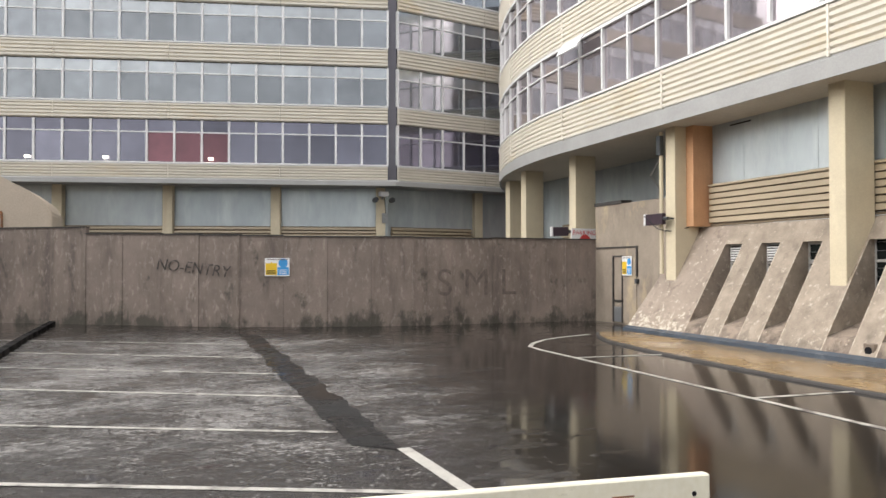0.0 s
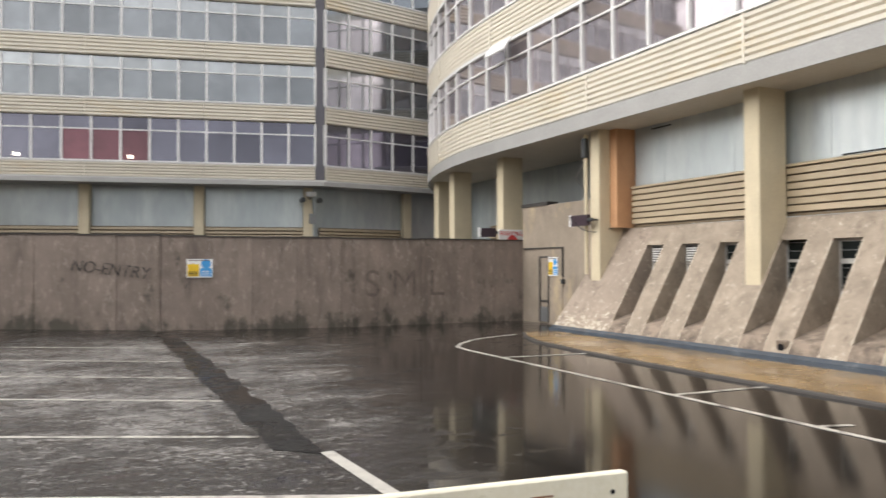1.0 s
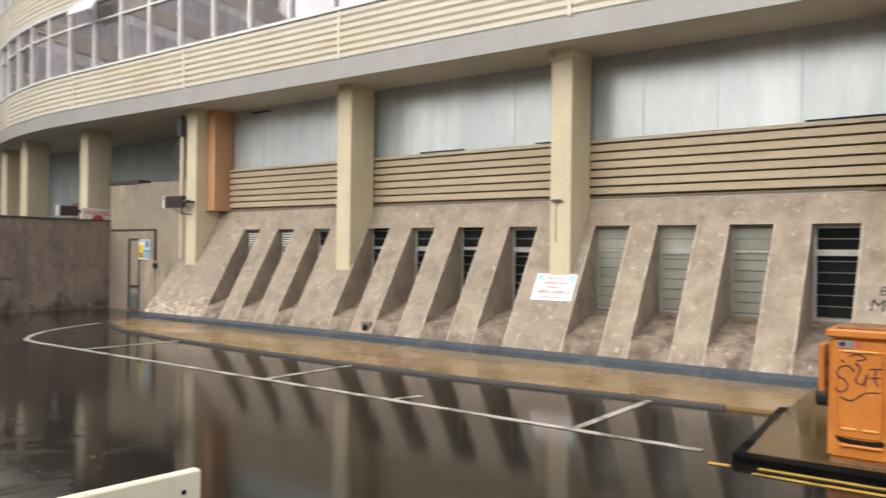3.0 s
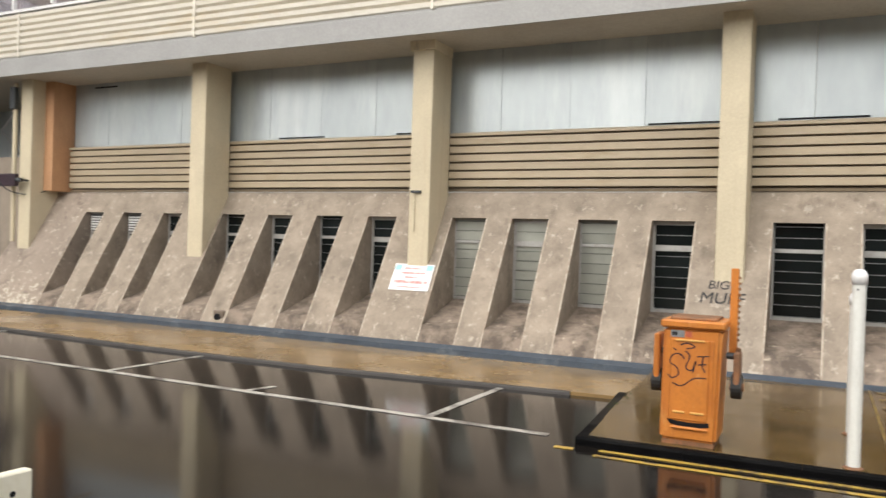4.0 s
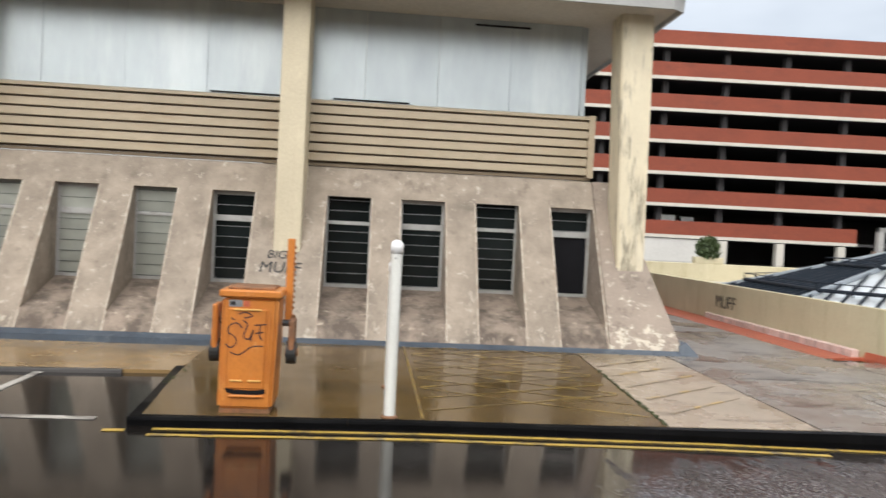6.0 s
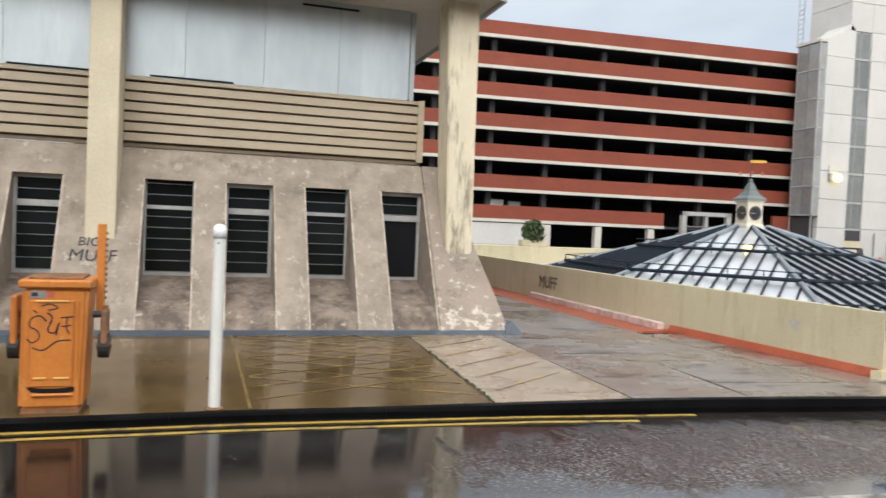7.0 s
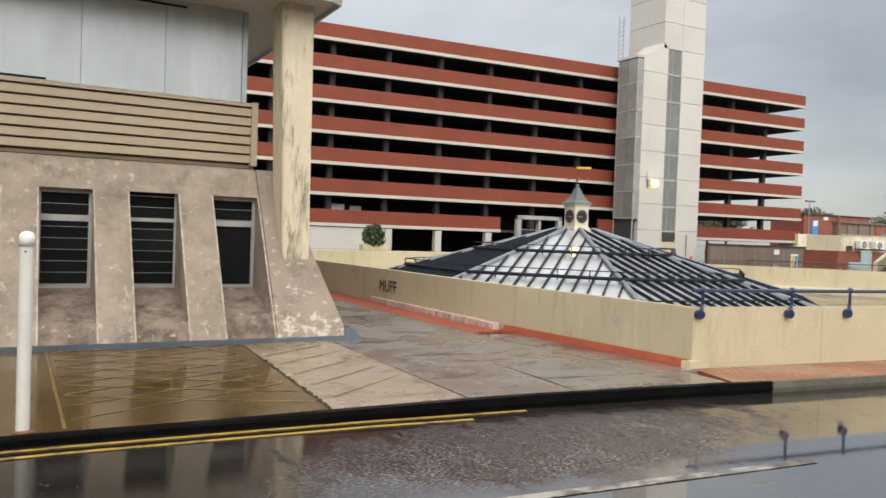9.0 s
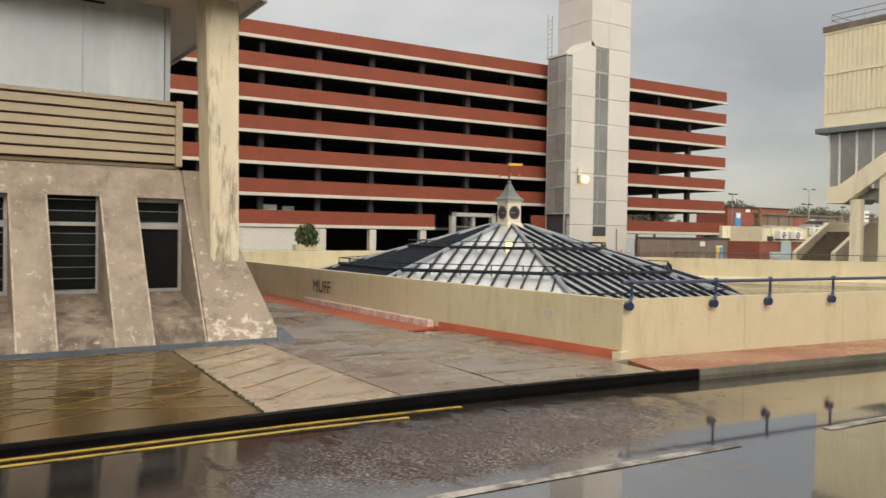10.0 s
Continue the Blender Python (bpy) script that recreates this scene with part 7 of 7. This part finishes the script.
for y in (30.45, 28.2, 26.0, 23.8):
    part("roof_rail_post", rod((SX + 0.1, y, 16.5), (SX + 0.1, y, 17.38), 0.035, seg=6), M_STEEL, sb)

st = thing("outdoor_stair", (60, 36, 0), "worn brown steps between sloping cream side walls", "stairs")
for k in range(12):
    part("step", box(58.4 + k * 0.34, 63.5, 33.2, 36.0, 0.2 * k, 0.17 + 0.2 * k), M_STEP, st)
    part("nosing", box(58.37 + k * 0.34, 58.47 + k * 0.34, 33.2, 36.0, 0.17 + 0.2 * k, 0.2 + 0.2 * k), M_ROOFFELT, st)
for y0, y1 in ((36.0, 36.35), (32.85, 33.2)):
    bm = bmesh.new()
    pr = [(58.0, -0.3), (58.0, 0.75), (62.6, 3.15), (66, 3.15), (66, -0.3)]
    a = [bm.verts.new((x, y0, z)) for x, z in pr]
    b_ = [bm.verts.new((x, y1, z)) for x, z in pr]
    bm.faces.new(a), bm.faces.new(b_[::-1])
    for j in range(5):
        bm.faces.new((a[j], b_[j], b_[(j + 1) % 5], a[(j + 1) % 5]))
    part("side_wall", bm, M_CREAM, st)
part("landing_wall", box(63.0, 70, 36.4, 36.8, 0, 3.2), M_CREAM, st)

# ---------- low buildings, walls and trees in the distance ----------
rw = thing("retaining_wall", (80, 62, 0), "brown retaining wall with pale site notices and fence posts", "wall")
part("wall", box(68.75, 91.5, 62, 62.4, -1.2, 1.55), M_BROWN_WALL, rw)
part("coping", box(68.75, 91.5, 61.9, 62.5, 1.55, 1.75), M_CP_CONC, rw)
for x in (70.5, 73.0, 75.5, 78.0, 80.6, 84.5, 88.0, 90.6):
    part("fence_post", rod((x, 61.6, -1), (x, 61.6, 1.3), 0.05, seg=6), M_STEEL, rw)
part("notice", box(79.3, 80.2, 61.9, 61.98, 0.7, 1.28), M_SIGN_WHITE, rw)
part("notice", box(82.4, 83.7, 61.94, 61.98, -0.1, 0.8), M_SIGN_WHITE, rw)
part("notice", box(82.5, 83.0, 61.9, 61.935, 0.0, 0.62), M_SIGN_YELLOW, rw)
part("notice", box(83.1, 83.6, 61.9, 61.935, 0.0, 0.62), M_SIGN_BLUE, rw)

bh = thing("brick_building", (110, 80, 0), "flat-roofed red brick building with a blue door", "building")
part("wall", box(106.4, 114.5, 78, 84, 0, 6.67), M_BRICK_FAR, bh)
part("wall", box(114.5, 126, 80, 88, 0, 6.9), M_BRICK_FAR, bh)
part("roof_edge", box(106.2, 114.7, 77.8, 84, 6.67, 6.85), M_COPING, bh)
part("roof_edge", box(114.7, 126.2, 79.8, 88, 6.9, 7.05), M_COPING, bh)
part("door", box(108.3, 109.7, 77.9, 77.99, 3.6, 5.9), M_SIGN_BLUE, bh, "blue door")
part("door_light", box(108.5, 109.5, 77.85, 77.9, 5.0, 5.8), M_SIGN_WHITE, bh)
part("sign_board", box(111.0, 112.0, 77.85, 77.99, 6.0, 6.5), M_SIGN_WHITE, bh)
cl = thing("low_building", (93, 66, 0), "low cream flat building beside the car park", "building")
part("wall", box(89.0, 97.4, 66, 69, 1.6, 3.4), M_CREAM, cl)
part("shutter", box(95.2, 97.2, 65.95, 66, 2.0, 2.7), M_ROOFFELT, cl)
ln = thing("brick_terrace", (115, 72, 0), "long low brown brick building", "building")
part("wall", box(100.2, 150, 68, 69, 0, 5.2), M_BROWN_WALL, ln)
part("roof", box(100.0, 150, 67.7, 69.2, 5.2, 5.45), M_ROOFFELT, ln)
part("gate", box(108.5, 111.5, 67.9, 67.99, 3.0, 5.0), M_BRICK_FAR, ln)
part("notice", box(112.8, 114.0, 67.9, 67.99, 3.9, 4.8), M_SIGN_WHITE, ln)
for k in range(18):
    part("buttress", box(102 + 2.6 * k, 102.3 + 2.6 * k, 67.85, 68, 0, 5.2), M_BROWN_WALL, ln)
part("drainpipe", rod((96.9, 65.8, 0), (96.9, 65.8, 6.0), 0.22), M_RUST, ln)
yl = thing("plant_building", (80, 50, 0), "low cream building with air conditioners and red brick base", "building")
part("wall", box(74.2, 92, 50, 54, 1.45, 3.05), M_CREAM, yl)
part("base", box(73.8, 92, 50.05, 54, -0.6, 1.45), M_BRICK_FAR, yl)
part("trim", box(74.1, 92, 49.9, 50.0, 3.05, 3.15), M_CP_WHITE, yl)
for k in range(7):
    part("pilaster", box(74.4 + k * 1.25, 74.52 + k * 1.25, 49.93, 50, 1.5, 3.05), M_CREAM, yl)
part("vent_panel", box(75.0, 76.0, 49.93, 49.99, 1.5, 2.0), M_COPING, yl)
part("pale_door", box(77.4, 79.3, 49.9, 50.0, -0.1, 1.45), M_PALE_TEAL, yl, "pale blue-green door")
part("cable_tray", box(76.2, 83.5, 49.88, 49.99, 1.62, 1.72), M_COPING, yl)
part("low_panel", box(72.7, 76.1, 48.0, 48.15, -0.55, 0.4), M_PALE_TEAL, yl)
part("low_panel", box(77.8, 81.0, 47.6, 47.75, -0.55, 0.7), M_BROWN_WALL, yl)
for x, z, w in ((76.4, 1.75, 1.25), (79.0, 1.75, 1.35), (82.6, 2.2, 1.6)):
    ac = thing("air_conditioner", (x, 49.6, z), "white air conditioner with a round fan grille", "air conditioner", group="air conditioners")
    part("casing", box(x, x + w, 49.3, 49.89, z, z + 0.85, 0.03), M_SIGN_WHITE, ac)
    part("fan_grille", rod((x + 0.6, 49.3, z + 0.42), (x + 0.6, 49.24, z + 0.42), 0.34, seg=18), M_COPING, ac)
    part("fan_ring", rod((x + 0.6, 49.24, z + 0.42), (x + 0.6, 49.23, z + 0.42), 0.24, seg=16), M_FRAME, ac)
    part("fan_hub", rod((x + 0.6, 49.23, z + 0.42), (x + 0.6, 49.2, z + 0.42), 0.12, seg=12), M_DARKSTEEL, ac)
    part("bracket", box(x + 0.1, x + w - 0.1, 49.5, 49.9, z - 0.08, z), M_COPING, ac)
car = thing("parked_car", (88.5, 52.5, 2.8), "dark silver parked car seen over the flat roof", "car")
bm = extrude_x(bmesh.new(), [(51.6, 3.0), (51.55, 3.35), (51.65, 3.52), (53.2, 3.52), (53.3, 3.35), (53.25, 3.0)], 86.2, 91.0)
bmesh.ops.bevel(bm, geom=list(bm.edges), offset=0.08, segments=2, affect="EDGES")
part("body", bm, M_SILVER_CAR, car)
bm = bmesh.new()
lo = [bm.verts.new(p) for p in ((86.7, 51.65, 3.5), (90.6, 51.65, 3.5), (90.6, 53.2, 3.5), (86.7, 53.2, 3.5))]
hi = [bm.verts.new(p) for p in ((87.6, 51.85, 3.95), (89.6, 51.85, 3.95), (89.6, 53.0, 3.95), (87.6, 53.0, 3.95))]
bm.faces.new(hi)
for j in range(4):
    bm.faces.new((lo[j], lo[(j + 1) % 4], hi[(j + 1) % 4], hi[j]))
part("cabin", bm, M_GLASS_DARK, car)
part("roof", box(87.6, 89.6, 51.85, 53.0, 3.95, 4.0, 0.02), M_SILVER_CAR, car)
for x in (87.0, 90.1):
    part("wheel", rod((x, 51.5, 3.12), (x, 51.7, 3.12), 0.3, seg=18), M_RUBBER, car)
sg = thing("notice_post", (95, 50, 0), "white twin-panel notice on a grey post", "sign")
part("post", rod((95.1, 50.3, 0), (95.1, 50.3, 5.2), 0.06, seg=8), M_STEEL, sg)
part("board", box(94.6, 95.6, 50.1, 50.2, 3.9, 5.3, 0.02), M_SIGN_WHITE, sg)
part("text_bar", box(94.75, 95.45, 50.06, 50.1, 4.75, 4.95), M_COPING, sg)
part("text_bar", box(94.75, 95.45, 50.06, 50.1, 4.3, 4.45), M_COPING, sg)


def street_lamp(x, y, h, heads, label):
    l = thing("street_lamp", (x, y, 0), label, "street lamp", group="street lamps")
    part("pole", rod((x, y, 0), (x, y, h), 0.1, 0.06, seg=8), M_STEEL, l)
    for d in heads:
        a = part("arm", rod((x, y, h), (x + d, y - 0.3 * d, h + 0.15), 0.05, seg=6), M_STEEL, l)
        part("lamp_head", box(x + d - 0.35, x + d + 0.35, y - 0.3 * d - 0.15, y - 0.3 * d + 0.15, h + 0.08, h + 0.25, 0.03), M_DARKSTEEL, a)


street_lamp(97.9, 71, 8.0, (0.5, -0.35), "short twin flood lamp beside the car park")
street_lamp(124, 75, 10.0, (-0.9, 0.9), "twin-headed lamp post beyond the low buildings")
street_lamp(99.2, 60, 6.3, (0.2, -0.8), "short lamp post beyond the low buildings")
street_lamp(98.4, 55, 5.8, (0.2,), "small lamp post beyond the stair")


def tree(x, y, z0, h, r, seed, label):
    t = thing("tree", (x, y, z0), label, "tree", group="distant trees")
    rnd = random.Random(seed)
    bm = rod((x, y, z0), (x + 0.2, y, z0 + h * 0.6), 0.3, 0.12, seg=8)
    for k in range(5):
        a = rnd.uniform(0, 6.3)
        cyl(bm, (x, y, z0 + h * (0.3 + 0.07 * k)), (x + math.cos(a) * r * 0.6, y + math.sin(a) * r * 0.6, z0 + h * (0.6 + 0.06 * k)), 0.1, 0.03, seg=6)
    part("trunk", bm, M_BARK, t)
    bm = bmesh.new()
    for k in range(9):
        a, rr = rnd.uniform(0, 6.3), rnd.uniform(0.1, 0.75) * r
        c = (x + math.cos(a) * rr, y + math.sin(a) * rr, z0 + h * rnd.uniform(0.5, 0.88))
        sub = leaves(c, (r * 0.42, r * 0.42, h * 0.16), 260, 0.34, seed * 10 + k)
        me = bpy.data.meshes.new("tmp")
        sub.to_mesh(me)
        sub.free()
        bm.from_mesh(me)
        bpy.data.meshes.remove(me)
    part("crown", bm, M_TREE, t)


for i, (x, y, z0, h, r) in enumerate(((122, 89, 0, 9.6, 5), (128, 92, 0, 8.8, 4), (158, 108, 0, 9.6, 6), (170, 112, 0, 10.2, 7), (182, 110, 0, 10.8, 7), (194, 112, 0, 10.6, 7),
                                      (204, 108, 0, 9.8, 7), (176, 96, 0, 8.6, 5), (214, 106, 0, 10.0, 7), (150, 104, 0, 8.4, 4), (101, 92, 0, 9.0, 5), (110, 96, 0, 9.4, 6))):
    tree(x, y, z0, h - 0.9, r, i + 1, "bushy grey-green tree on the horizon")
